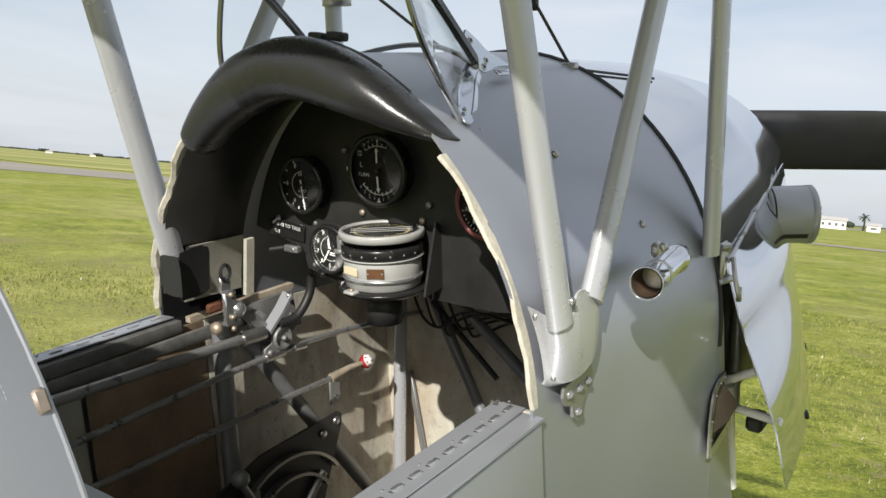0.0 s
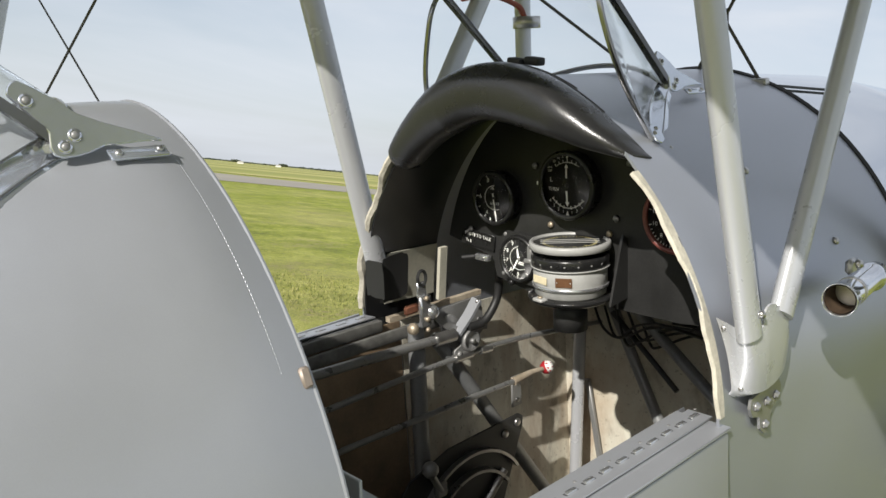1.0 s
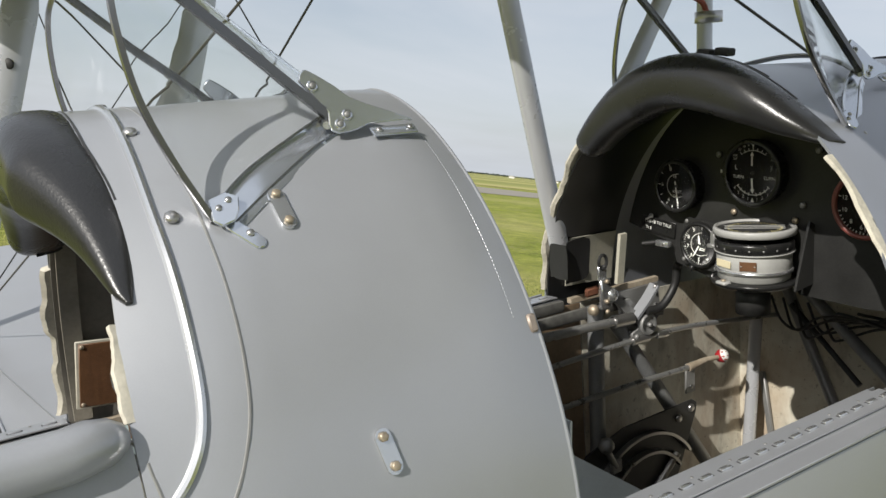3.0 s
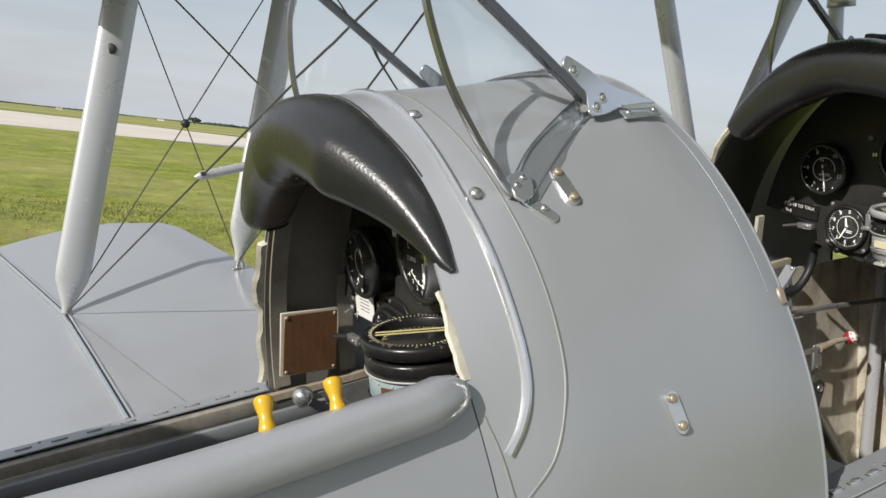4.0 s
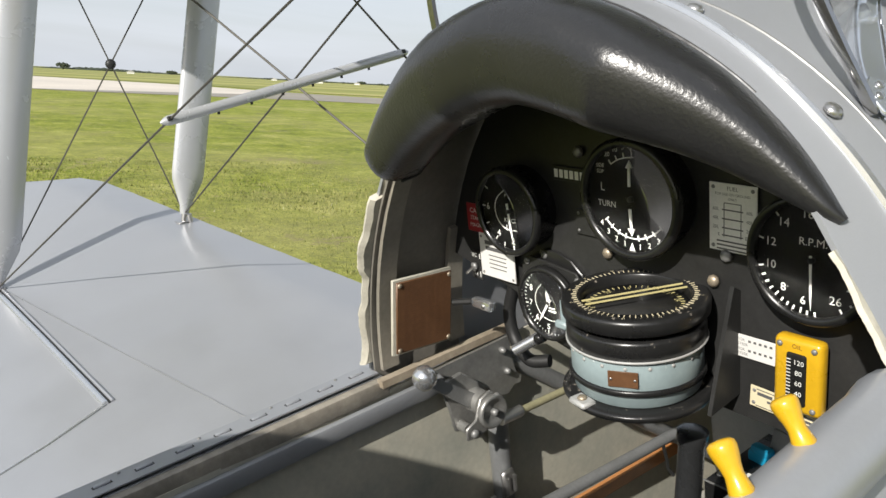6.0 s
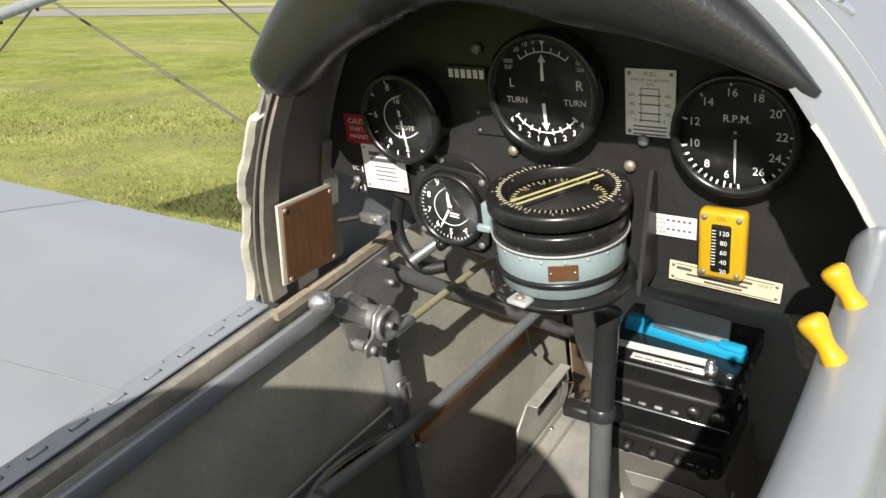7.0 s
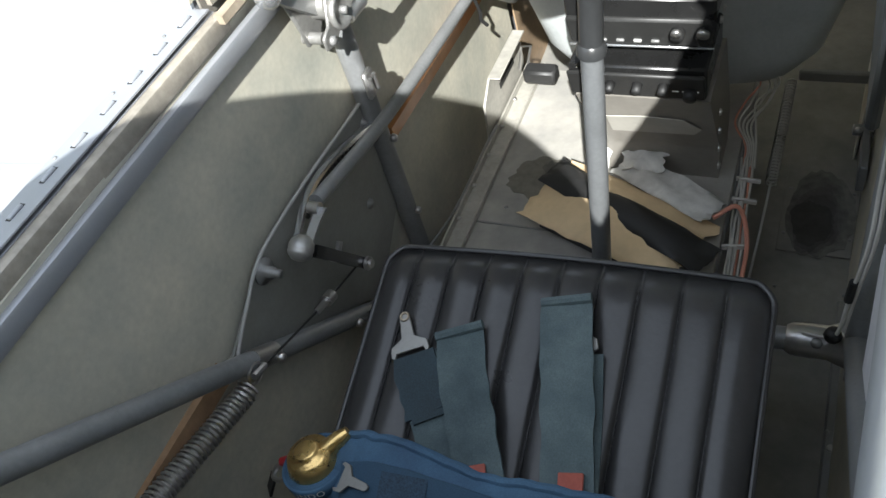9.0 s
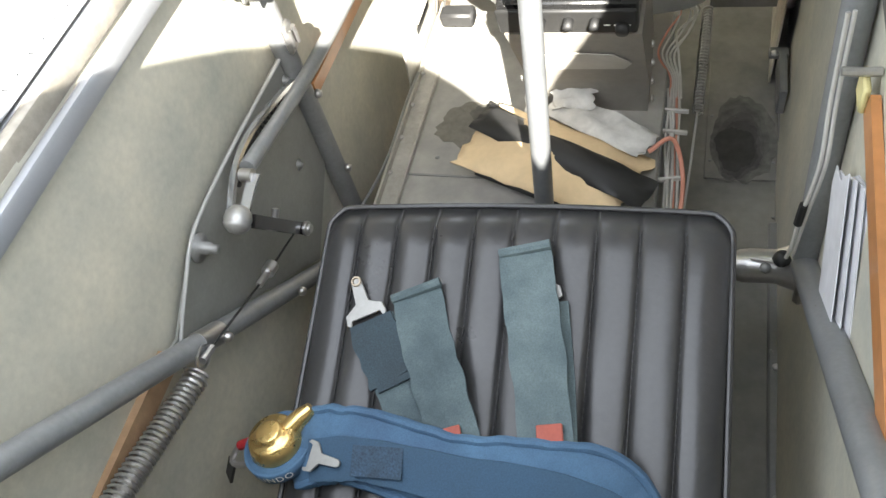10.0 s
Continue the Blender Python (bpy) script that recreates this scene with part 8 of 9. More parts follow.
part("wire", sweep(smooth_path([(0.135, 0.135, -0.665), (0.165, 0.155, -0.660), (0.182, 0.12, -0.70), (0.180, 0.02, -0.712), (0.182, -0.04, -0.715)], 6), 0.0032, 8), PINK_WIRE, th)
for y in (0.254, 0.212, 0.124, 0.03):
    part("cable_tie", box(0.034, 0.0045, 0.008, T(0.166, y, -0.706) @ pose(0, 0, 0, 0, 0, rw.uniform(-12, 12)), 0.001, 1), WHITE_WIRE, th)
th = thing("return_spring", "dark steel return spring with a chain on the floor", "coil spring")
part("coil", coil((0.200, 0.480, -0.705), (0.195, 0.280, -0.735), 0.0072, 0.0016, 34), STEEL, th)
part("chain", sweep([(0.195, 0.280, -0.735), (0.190, 0.20, -0.77), (0.182, 0.10, -0.82), (0.176, -0.05, -0.850)], 0.0020, 6), STEEL, th)
th = thing("floor_patch", "dark riveted floor panel with a black oily stain", "floor panel")
part("panel", box(0.112, 0.270, 0.003, T(0.268, 0.398, -0.8635), 0.001, 1), DARK_FLOOR, th)


def blot(rx, ry, seed, m):
    """A thin soaked stain with an uneven edge."""
    out = []
    for k in range(48):
        t = 2 * math.pi * k / 48
        w = 1 + 0.30 * noise.noise((math.cos(t) * 1.4, math.sin(t) * 1.4, seed)) + 0.14 * noise.noise((math.cos(t) * 5, math.sin(t) * 5, seed))
        out.append((rx * w * math.cos(t), ry * w * math.sin(t)))
    return plate(out, 0.0007, m)


for k in range(6):
    f = k / 5
    tone = 0.165 - 0.125 * f
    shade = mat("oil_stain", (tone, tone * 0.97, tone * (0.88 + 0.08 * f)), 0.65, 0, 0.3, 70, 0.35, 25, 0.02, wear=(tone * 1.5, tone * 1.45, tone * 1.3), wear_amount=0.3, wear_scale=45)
    part("stain", blot(0.052 - 0.022 * f, 0.090 - 0.040 * f, 5 + 0.4 * k, T(0.270 - 0.012 * f, 0.350 - 0.022 * f, -0.8620 + 0.0004 * k)), shade, th, "black oily stain with a soft edge" if k == 5 else "")
part("worn_patch", blot(0.048, 0.048, 14, T(-0.132, 0.208, -0.6998)), mat("dark_scuff", (0.155, 0.145, 0.12), 0.6, 0, 0.2, 90, 0.3, 30, 0.01), STAINED, "brownish dried spill")
part("worn_patch", blot(0.026, 0.017, 2, T(-0.112, 0.232, -0.6991)), mat("dark_spill", (0.11, 0.105, 0.09), 0.6, 0, 0.2, 90, 0.3, 30, 0.01), STAINED, "dark dried spill")
for x in (0.220, 0.316):
    for y in (0.19, 0.30, 0.40):
        part("screw", bolt((x, y, -0.8625), (0, 0, 1), 0.003, 0.002), DULL_STEEL, th)
th = thing("floor_plate", "raised grey metal strip along the floor edge", "metal strip")
part("strip", box(0.026, 0.26, 0.010, T(0.336, 0.43, -0.857), 0.002, 1), DULL_STEEL, th)
part("screw", bolt((0.336, 0.33, -0.852), (0, 0, 1), 0.003, 0.002), STEEL, th)
th = thing("rudder_stop_bar", "dull metal cross bar over the floor with an end bolt", "cross bar")
part("bar", box(0.135, 0.012, 0.022, T(0.272, 0.62, -0.80), 0.003, 1), DULL_STEEL, th)
part("bolt", lathe([(0.010, 0), (0.010, 0.008), (0.006, 0.012), (0, 0.012)], 12, along((0.335, 0.612, -0.795), (0.335, 0.0, -0.795))), STEEL, th)
th = thing("floor_rib", "grey rivetted floor rib along the cockpit side", "floor rib")
part("rib", box(0.020, 0.75, 0.012, T(0.318, -0.20, -0.858), 0.003, 1), DULL_STEEL, th)
for y in (-0.07, -0.25, -0.33):
    part("bolt", bolt((0.318, y, -0.852), (0, 0, 1), 0.0055, 0.004), STEEL, th)
th = thing("rudder_bracket", "dark steel bracket low on the cockpit side", "bracket")
part("bracket", join(box(0.03, 0.02, 0.010, T(0.312, 0.44, -0.76), 0.002, 1), box(0.012, 0.10, 0.05, T(0.318, 0.40, -0.78), 0.002, 1)), DULL_STEEL, th)
part("bolt", bolt((0.335 - 0.03, 0.43, -0.753), (0, 0, 1), 0.006, 0.005), STEEL, th)
th = thing("headset_lead", "white twin lead hanging by the frame tube", "cable")
LEAD = [(0.306, -0.034, -0.300), (0.306, -0.052, -0.385), (0.306, -0.075, -0.445), (0.300, -0.078, -0.52), (0.296, -0.082, -0.58), (0.286, -0.074, -0.604), (0.262, -0.068, -0.610)]
part("lead", sweep(smooth_path(LEAD, 8), 0.0022, 7), WHITE_WIRE, th)
part("lead", sweep(smooth_path([(x + 0.005, y, z + 0.002) for x, y, z in LEAD[:5]], 8), 0.0020, 7), WHITE_WIRE, th)
part("tape", rod((0.3005, -0.0775, -0.50), (0.299, -0.0785, -0.53), 0.0045, 8), RUBBER, th)
part("knot", lathe([(0, -0.010), (0.008, -0.005), (0.010, 0.0), (0.007, 0.008), (0, 0.010)], 10, T(0.292, -0.078, -0.594)), RUBBER, th)
th = thing("folded_maps", "folded printed maps tucked beside the frame tube", "folded map", T(0.322, -0.165, -0.475) @ pose(0, 0, 0, -38, 0, 0) @ S(0.9, 0.9, 0.9))
for k in range(4):
    part("map_fold", plate([(-0.045, -0.10), (0.045, -0.10), (0.045, 0.075), (0.03, 0.095 - 0.006 * k), (0.0, 0.085), (-0.04, 0.10 - 0.01 * k)], 0.0012, T(-0.006 + 0.004 * k, -0.012 * k, 0.004 * k) @ pose(0, 0, 0, 90, 2 * k, 90 + 3 * k)), MAP_PAPER, th)
th = thing("yellow_tag", "small yellow metal lug on the side stringer", "lug", T(0.322, -0.085, -0.338))
part("lug", box(0.006, 0.030, 0.028, Matrix(), 0.002, 1), LUME, th)
part("stem", rod((-0.02, 0.0, 0.02), (0.01, 0.0, 0.02), 0.004, 8), STEEL, th)

# ---- yellow slat levers on the starboard side ----
lever = None
for y, tilt in ((-0.278, -8), (-0.226, -6)):
    m = T(0.289, y, 0.022) @ pose(0, 0, 0, tilt, -36, 0)
    if lever is None:
        lever = thing("slat_lever", "glossy yellow waisted knob on a brass stalk by the door rail", "control lever", m, "yellow levers")
        part("knob", lathe([(0.0095, 0.0), (0.0125, 0.001), (0.0140, 0.006), (0.0118, 0.014), (0.0105, 0.020), (0.0118, 0.028), (0.0150, 0.038), (0.0160, 0.044), (0.0150, 0.048), (0.0110, 0.0505), (0.0, 0.0515)], 28, S(0.43, 0.43, 0.52)), YELLOW, lever)
        part("stalk", rod((0, 0, -0.010), (0, 0, 0.002), 0.0045, 10), BRASS, lever)
        part("pin", rod((0.004, 0.012, -0.006), (0.0, 0.0, -0.004), 0.003, 8), BRASS, lever)
    else:
        copy_thing(lever, A @ m)
th = thing("lever_plate", "black slotted plate under the yellow levers", "lever plate")
part("plate", box(0.006, 0.16, 0.05, T(0.270, -0.254, -0.055), 0.002, 1), SOOT, th)
th = thing("sheepskin_scrap", "brown furry scrap hanging under the panel", "hide scrap", T(0.232, 0.055, -0.19))
rings = []
for k in range(9):
    f = k / 8
    rings.append([Vector((math.cos(t) * (0.031 - 0.015 * f * f) * (1 + 0.25 * noise.noise((f * 8, t * 2, 1))), 0.012 * math.sin(t), 0.06 - 0.082 * f)) for t in [2 * math.pi * j / 14 for j in range(14)]])
part("hide", loft(rings), mat("brown_fleece", (0.20, 0.175, 0.135), 0.95, 0, 0.4, 120, 0.4, 30, 0.6, 160), th)
th = thing("hose", "black rubber hose curving under the panel", "hose")
part("hose", sweep(smooth_path([(-0.225, 0.055, -0.10), (-0.236, 0.052, -0.14), (-0.228, 0.05, -0.172), (-0.200, 0.045, -0.190), (-0.175, 0.055, -0.188)], 8), 0.0078, 12), RUBBER, th)
part("nozzle", rod((-0.196, 0.02, -0.168), (-0.172, 0.04, -0.150), 0.0065, 14), SILVER_BARE, th)
th = thing("ignition_plate", "small folded metal plate under the altimeter", "metal plate", T(-0.075, 0.05, -0.185) @ pose(0, 0, 0, 0, 0, 35))
part("plate", box(0.030, 0.003, 0.040, Matrix(), 0.001, 1), LINER, th)
th = thing("tube_shackle", "small steel shackle strapped to the frame tube", "shackle", T(-0.276, 0.055, -0.40))
part("shackle", join(box(0.008, 0.022, 0.040, T(0.004, 0, 0), 0.003, 1), rod((0.010, -0.006, -0.012), (0.010, -0.006, 0.012), 0.003, 8), rod((0.010, 0.006, -0.012), (0.010, 0.006, 0.012), 0.003, 8)), STEEL, th)
th = thing("hanging_clip", "black wire clip hanging from the long tube", "clip", T(-0.262, 0.37, -0.50))
part("clip", sweep([(0, 0, 0.014), (0.004, 0.004, -0.014), (-0.002, 0.012, -0.034), (0.004, 0.020, -0.05)], 0.003, 6), RUBBER, th)

# ---- front cockpit gear ----
simple_rod("throttle_rod", "worn steel throttle rod along the cockpit side", "control rod", [(-0.270, 0.30, -0.227), (-0.268, 0.60, -0.239), (-0.265, 0.893, -0.251)], 0.009, ROD, [((-0.265, 0.885, -0.251), (-0.264, 0.935, -0.253), 0.0125)])
simple_rod("mixture_rod", "thin steel mixture rod along the cockpit side", "control rod", [(-0.262, 0.30, -0.314), (-0.260, 0.959, -0.299), (-0.260, 1.285, -0.329), (-0.262, 1.40, -0.345)], 0.0055, ROD, [((-0.260, 0.93, -0.2995), (-0.260, 0.975, -0.3005), 0.009), ((-0.260, 1.0, -0.302), (-0.26, 1.03, -0.305), 0.008)])
th = thing("slat_lock_rod", "thin steel rod with a red and white ball end", "control rod")
part("rod", sweep([(-0.262, 0.30, -0.383), (-0.260, 0.95, -0.391), (-0.256, 1.10, -0.394)], 0.0058, 10), ROD, th)
part("lever", sweep([(-0.256, 1.09, -0.394), (-0.252, 1.14, -0.388), (-0.250, 1.178, -0.391)], [0.009, 0.006, 0.005], 10), WOOD, th)
part("ball", lathe([(0, -0.015), (0.009, -0.012), (0.0145, -0.004), (0.0145, 0.004), (0.009, 0.012), (0, 0.015)], 20, T(-0.250, 1.190, -0.391)), RED, th, "red ball end")
part("white_cap", lathe([(0.0147, 0.004), (0.0095, 0.0123), (0, 0.0153)], 20, T(-0.250, 1.190, -0.391) @ pose(0, 0, 0, -20, 60, 0)), WHITE, th)
th = thing("trim_wheel_quadrant", "black elevator trim quadrant with curved metal bands", "trim quadrant", T(-0.262, 0, 0))
out = [(1.105, -0.470), (1.118, -0.480), (1.115, -0.500), (1.02, -0.72), (0.72, -0.72), (0.74, -0.56), (0.80, -0.505), (0.90, -0.475)]
part("plate", plate(out, 0.005, YZ, 0.001), BLACK, th)
for r0, z in ((0.155, 0.008), (0.115, 0.012)):
    part("band", sweep([(z, 0.955 - r0 * math.cos(t), -0.66 + r0 * math.sin(t)) for t in [math.pi * (0.02 + 0.80 * k / 24) for k in range(25)]], 1.0, shape=[(-0.003, -0.009), (0.003, -0.009), (0.003, 0.009), (-0.003, 0.009)], up=(1, 0, 0)), STEEL, th, "curved bare metal band")
part("spoke", rod((0.010, 0.955, -0.66), (0.010, 1.05, -0.575), 0.008, 8), STEEL, th)
kn = part("lever_knob", lathe([(0, -0.016), (0.010, -0.013), (0.016, -0.004), (0.016, 0.004), (0.010, 0.013), (0, 0.016)], 20, T(0.022, 0.835, -0.487)), DULL_STEEL, th)
part("lever", join(rod((0.022, 0.838, -0.50), (0.020, 0.86, -0.54), 0.007, 10), box(0.014, 0.03, 0.03, T(0.018, 0.862, -0.54), 0.004, 1), rod((0.02, 0.72, -0.60), (0.02, 0.86, -0.57), 0.010, 10)), DULL_STEEL, th)
for y, z in ((1.098, -0.487), (1.06, -0.50)):
    part("bolt", bolt((0.005, y, z), (1, 0, 0), 0.009, 0.006), STEEL, th)
th = thing("side_clip_bracket", "grey metal bracket on the front cockpit side", "bracket", T(-0.295, 1.14, -0.44))
part("bracket", box(0.006, 0.030, 0.07, Matrix(), 0.002, 1), DULL_STEEL, th)
part("bolt", bolt((0.003, 0.0, -0.02), (1, 0, 0), 0.005, 0.004), STEEL, th)
part("bolt", bolt((0.003, 0.0, 0.02), (1, 0, 0), 0.005, 0.004), STEEL, th)
th = thing("upright_strap", "steel hanger strap at the cockpit side", "hanger")
part("strap", join(box(0.010, 0.026, 0.060, T(-0.268, 0.868, -0.190), 0.003, 1), box(0.006, 0.022, 0.03, T(-0.275, 0.868, -0.150), 0.002, 1)), SILVER_BARE, th)
part("loop", sweep([(-0.272, 0.868 + 0.010 * math.cos(t), -0.128 + 0.014 * math.sin(t)) for t in [2 * math.pi * k / 14 for k in range(15)]], 0.0032, 6), SOOT, th)
for z in (-0.165, -0.205, -0.225):
    part("bolt", bolt((-0.263, 0.868, z), (1, 0, 0), 0.0050, 0.006), BRASS, th)
part("knob", lathe([(0.010, 0), (0.012, 0.006), (0.008, 0.014), (0, 0.015)], 14, T(-0.27, 0.845, -0.218) @ pose(0, 0, 0, 90, 0, 0)), BRASS, th)
part("rusty_lug", box(0.006, 0.034, 0.018, T(-0.285, 0.850, -0.186), 0.004, 1), mat("rusted_steel", (0.17, 0.065, 0.035), 0.8, 0.1, 0.3, 120, 0.3, 40, 0.04, 200), th)
th = thing("grab_handle", "grey lever with a black bent grip under the panel", "lever")
part("arm", sweep([(-0.268, 0.945, -0.255), (-0.262, 0.975, -0.222), (-0.258, 0.995, -0.195)], 1.0, shape=[(-0.003, -0.012), (0.003, -0.012), (0.003, 0.012), (-0.003, 0.012)], up=(1, 0, 0)), SILVER, th)
part("grip", sweep(smooth_path([(-0.255, 0.965, -0.245), (-0.25, 1.005, -0.240), (-0.245, 1.035, -0.205), (-0.240, 1.04, -0.165), (-0.225, 1.03, -0.150)], 6), 0.0085, 12), RUBBER, th)
part("bolt", bolt((-0.254, 0.992, -0.198), (1, 0, 0), 0.006, 0.005), STEEL, th)
th = thing("black_tape", "black adhesive tape patches on the cockpit rim", "tape")
for m_, w_, h_ in ((T(-0.292, 0.822, -0.118) @ pose(0, 0, 0, 0, 4, 0) @ pose(0, 0, 0, 90, 0, 90), 0.060, 0.088), (T(-0.300, 0.7835, -0.118) @ pose(0, 0, 0, 90, 0, 0), 0.052, 0.066)):
    out = []
    for k in range(40):
        t = 2 * math.pi * k / 40
        u, w = math.copysign(abs(math.cos(t)) ** 0.35, math.cos(t)), math.copysign(abs(math.sin(t)) ** 0.35, math.sin(t))
        rag = 1 + 0.16 * noise.noise((math.cos(t) * 2.2, math.sin(t) * 2.2, w_ * 90))
        out.append((u * w_ / 2 * rag, w * h_ / 2 * rag))
    part("patch", plate(out, 0.0015, m_), RUBBER, th)
th = thing("tangled_leads", "black leads bunched behind the front panel", "cable")
rw = random.Random(4)
for k in range(3):
    pts = [(0.02 + 0.22 * j / 5 + rw.uniform(-0.03, 0.03), 1.25 + rw.uniform(-0.06, 0.06), -0.225 - 0.05 * rw.random() - (0.03 if j in (2, 3) else 0)) for j in range(6)]
    part("lead", sweep(smooth_path(pts, 5), 0.0032, 6), RUBBER, th)
th = thing("front_wiring", "tangle of black wires under the front panel", "wiring")
for k in range(5):
    part("wire", sweep(smooth_path([(-0.245 + 0.03 * k, 1.35, -0.285), (-0.215 + 0.03 * k, 1.345, -0.335 - 0.012 * (k % 3)), (-0.165 + 0.025 * k, 1.335, -0.345 + 0.01 * (k % 2)), (-0.10 + 0.03 * k, 1.325, -0.30), (0.08 + 0.02 * k, 1.26, -0.262)], 6), 0.003, 6), RUBBER, th)

# ---- nose: exhaust stub, cowling panel, scoop, propeller ----
th = thing("breather_pipe", "chromed open pipe clamped to the fuselage side", "pipe")
a, b = Vector((0.446, 0.915, -0.053)), Vector((0.416, 1.125, -0.066))
d = (b - a).normalized()
bm = lathe([(0.0222, 0.010), (0.0232, 0.0), (0.0242, 0.0), (0.0246, 0.002), (0.0240, 0.005), (0.0222, 0.012), (0.0196, 0.160), (0.0230, 0.163), (0.0242, 0.172), (0.0228, 0.181), (0.0200, 0.184), (0.0195, 0.205), (0.015, 0.21)], 40, along(a, b) @ S(0.86, 0.86, 1), cap=False)
part("pipe", bm, CHROME, th)
part("bore", lathe([(0.0207, 0.003), (0.0190, 0.16), (0.0, 0.16)], 30, along(a, b) @ S(0.86, 0.86, 1), cap=False), mat("burnt_bore", (0.075, 0.05, 0.032), 0.6, 0.2, 0.2, 80, 0.3, 20, 0.02), th, "burnt brown inside of the pipe")
q = a + d * 0.06
part("clamp", join(lathe([(0.0216, -0.005), (0.0224, -0.005), (0.0224, 0.005), (0.0216, 0.005)], 28, along(q, b) @ S(0.86, 0.86, 1)), box(0.010, 0.022, 0.020, T(q.x - 0.004, q.y + 0.006, q.z + 0.032), 0.004, 1)), STEEL, th)
part("bolt", bolt((q.x + 0.004, q.y + 0.006, q.z + 0.036), (1, -0.2, 0.2), 0.0065, 0.006), STEEL, th)
th = thing("gear_window", "triangular riveted window with brown leather flap", "access window")
fx = 0.4165
part("opening", plate([(1.318, -0.466), (1.322, -0.370), (1.345, -0.352), (1.378, -0.348), (1.400, -0.380), (1.428, -0.455)], 0.0008, T(fx, 0, 0) @ YZ), SOOT, th)
rings = [[Vector((fx + 0.003, 1.326, -0.430)) + o, Vector((fx + 0.003, 1.335, -0.372)) + o, Vector((fx + 0.003, 1.372, -0.356)) + o, Vector((fx + 0.020, 1.412, -0.405)) + o, Vector((fx + 0.014, 1.368, -0.424)) + o] for o in (Vector((0.002, 0, 0)), Vector((-0.001, 0, 0)))]
part("flap", loft(rings), mat("brown_leather", (0.20, 0.15, 0.115), 0.55, 0, 0.1, 200, 0.2, 20, 0.04, 300), th, "brown leather flap")
part("frame", sweep(smooth_path([(fx + 0.002, y, z) for y, z in ((1.313, -0.472), (1.315, -0.41), (1.324, -0.366), (1.348, -0.347), (1.382, -0.343))], 5), 1.0, shape=[(-0.007, -0.002), (0.007, -0.002), (0.007, 0.002), (-0.007, 0.002)], up=(1, 0, 0)), STEEL, th)
part("lower_frame", sweep([(fx + 0.003, 1.316, -0.466), (fx + 0.003, 1.430, -0.452)], 1.0, shape=[(-0.010, -0.002), (0.010, -0.002), (0.010, 0.002), (-0.010, 0.002)], up=(1, 0, 0)), STEEL, th)
for y, z in ((1.314, -0.44), (1.316, -0.405), (1.328, -0.362), (1.352, -0.347), (1.376, -0.344), (1.345, -0.462), (1.375, -0.459), (1.405, -0.456)):
    part("rivet", bolt((fx + 0.004, y, z), (1, 0, 0), 0.0032, 0.003), STEEL, th)
# dark engine bay and frame behind the open panel
th = thing("engine_bay", "dark engine bay with white stays behind the open cowling panel", "engine")
part("engine_block", box(0.42, 0.75, 0.60, T(0.02, 1.82, -0.42), 0.04, 2), SOOT, th)
part("oil_tank", box(0.20, 0.20, 0.36, T(0.270, 1.70, -0.315), 0.02, 2), SOOT, th, "black oil tank")
part("upright", rod((0.378, 1.585, -0.20), (0.385, 1.585, -0.50), 0.011, 10), DULL_STEEL, th)
part("bearer", join(rod((0.36, 1.40, -0.24), (0.25, 2.1, -0.35), 0.016, 12), rod((0.37, 1.40, -0.70), (0.25, 2.1, -0.60), 0.016, 12)), SOOT, th)
for a, b in (((0.390, 1.44, -0.385), (0.468, 1.405, -0.333)), ((0.405, 1.44, -0.425), (0.512, 1.415, -0.424))):
    part("stay", rod(a, b, 0.008, 12), WHITE, th, "white painted stay")
part("white_post", join(rod((0.400, 1.475, -0.40), (0.402, 1.535, -0.64), 0.011, 12)), WHITE, th)
part("catch_block", box(0.03, 0.05, 0.03, T(0.46, 1.46, -0.452), 0.006, 1), SOOT, th)
part("hoses", join(*[sweep(smooth_path([(0.40, 1.40 + 0.03 * k, -0.62), (0.415, 1.42 + 0.02 * k, -0.68 - 0.02 * k), (0.40, 1.44, -0.76), (0.41, 1.40 + 0.02 * k, -0.84)], 5), 0.009, 8) for k in range(3)]), STEEL, th)
part("firewall_edge", sweep([(0.386, 1.372, -0.10), (0.396, 1.385, -0.25), (0.396, 1.44, -0.45), (0.396, 1.50, -0.70), (0.390, 1.50, -0.88)], 0.010, 8), RUBBER, th)
# the cowling side panel, hinged along its upper edge and swung outward at the foot
def panel_point(f, g):
    """f along the hinge from aft to front, g down the sheet; the sheet bellies a little."""
    aft = [Vector((0.416, 1.362, -0.135)), Vector((0.440, 1.372, -0.225)), Vector((0.456, 1.385, -0.286)), Vector((0.505, 1.385, -0.408)), Vector((0.536, 1.385, -0.532))]
    fwd = [Vector((0.352, 2.00, -0.050)), Vector((0.374, 2.00, -0.165)), Vector((0.389, 2.00, -0.263)), Vector((0.409, 2.00, -0.370)), Vector((0.430, 2.00, -0.490))]

    def at(c):
        i = min(3, int(g * 4))
        u = g * 4 - i
        p0, p1, p2, p3 = c[max(i - 1, 0)], c[i], c[i + 1], c[min(i + 2, 4)]
        return 0.5 * ((2 * p1) + (p2 - p0) * u + (2 * p0 - 5 * p1 + 4 * p2 - p3) * u * u + (3 * p1 - p0 - 3 * p2 + p3) * u ** 3)

    belly = 0.024 * math.sin(math.pi * f) * min(1.0, g * 6)
    return at(aft).lerp(at(fwd), f) + Vector((belly, 0, 0.004 * math.sin(math.pi * f) * (1 - g)))


rings = [[panel_point(a / 20, b / 20) for b in range(21)] for a in range(21)]


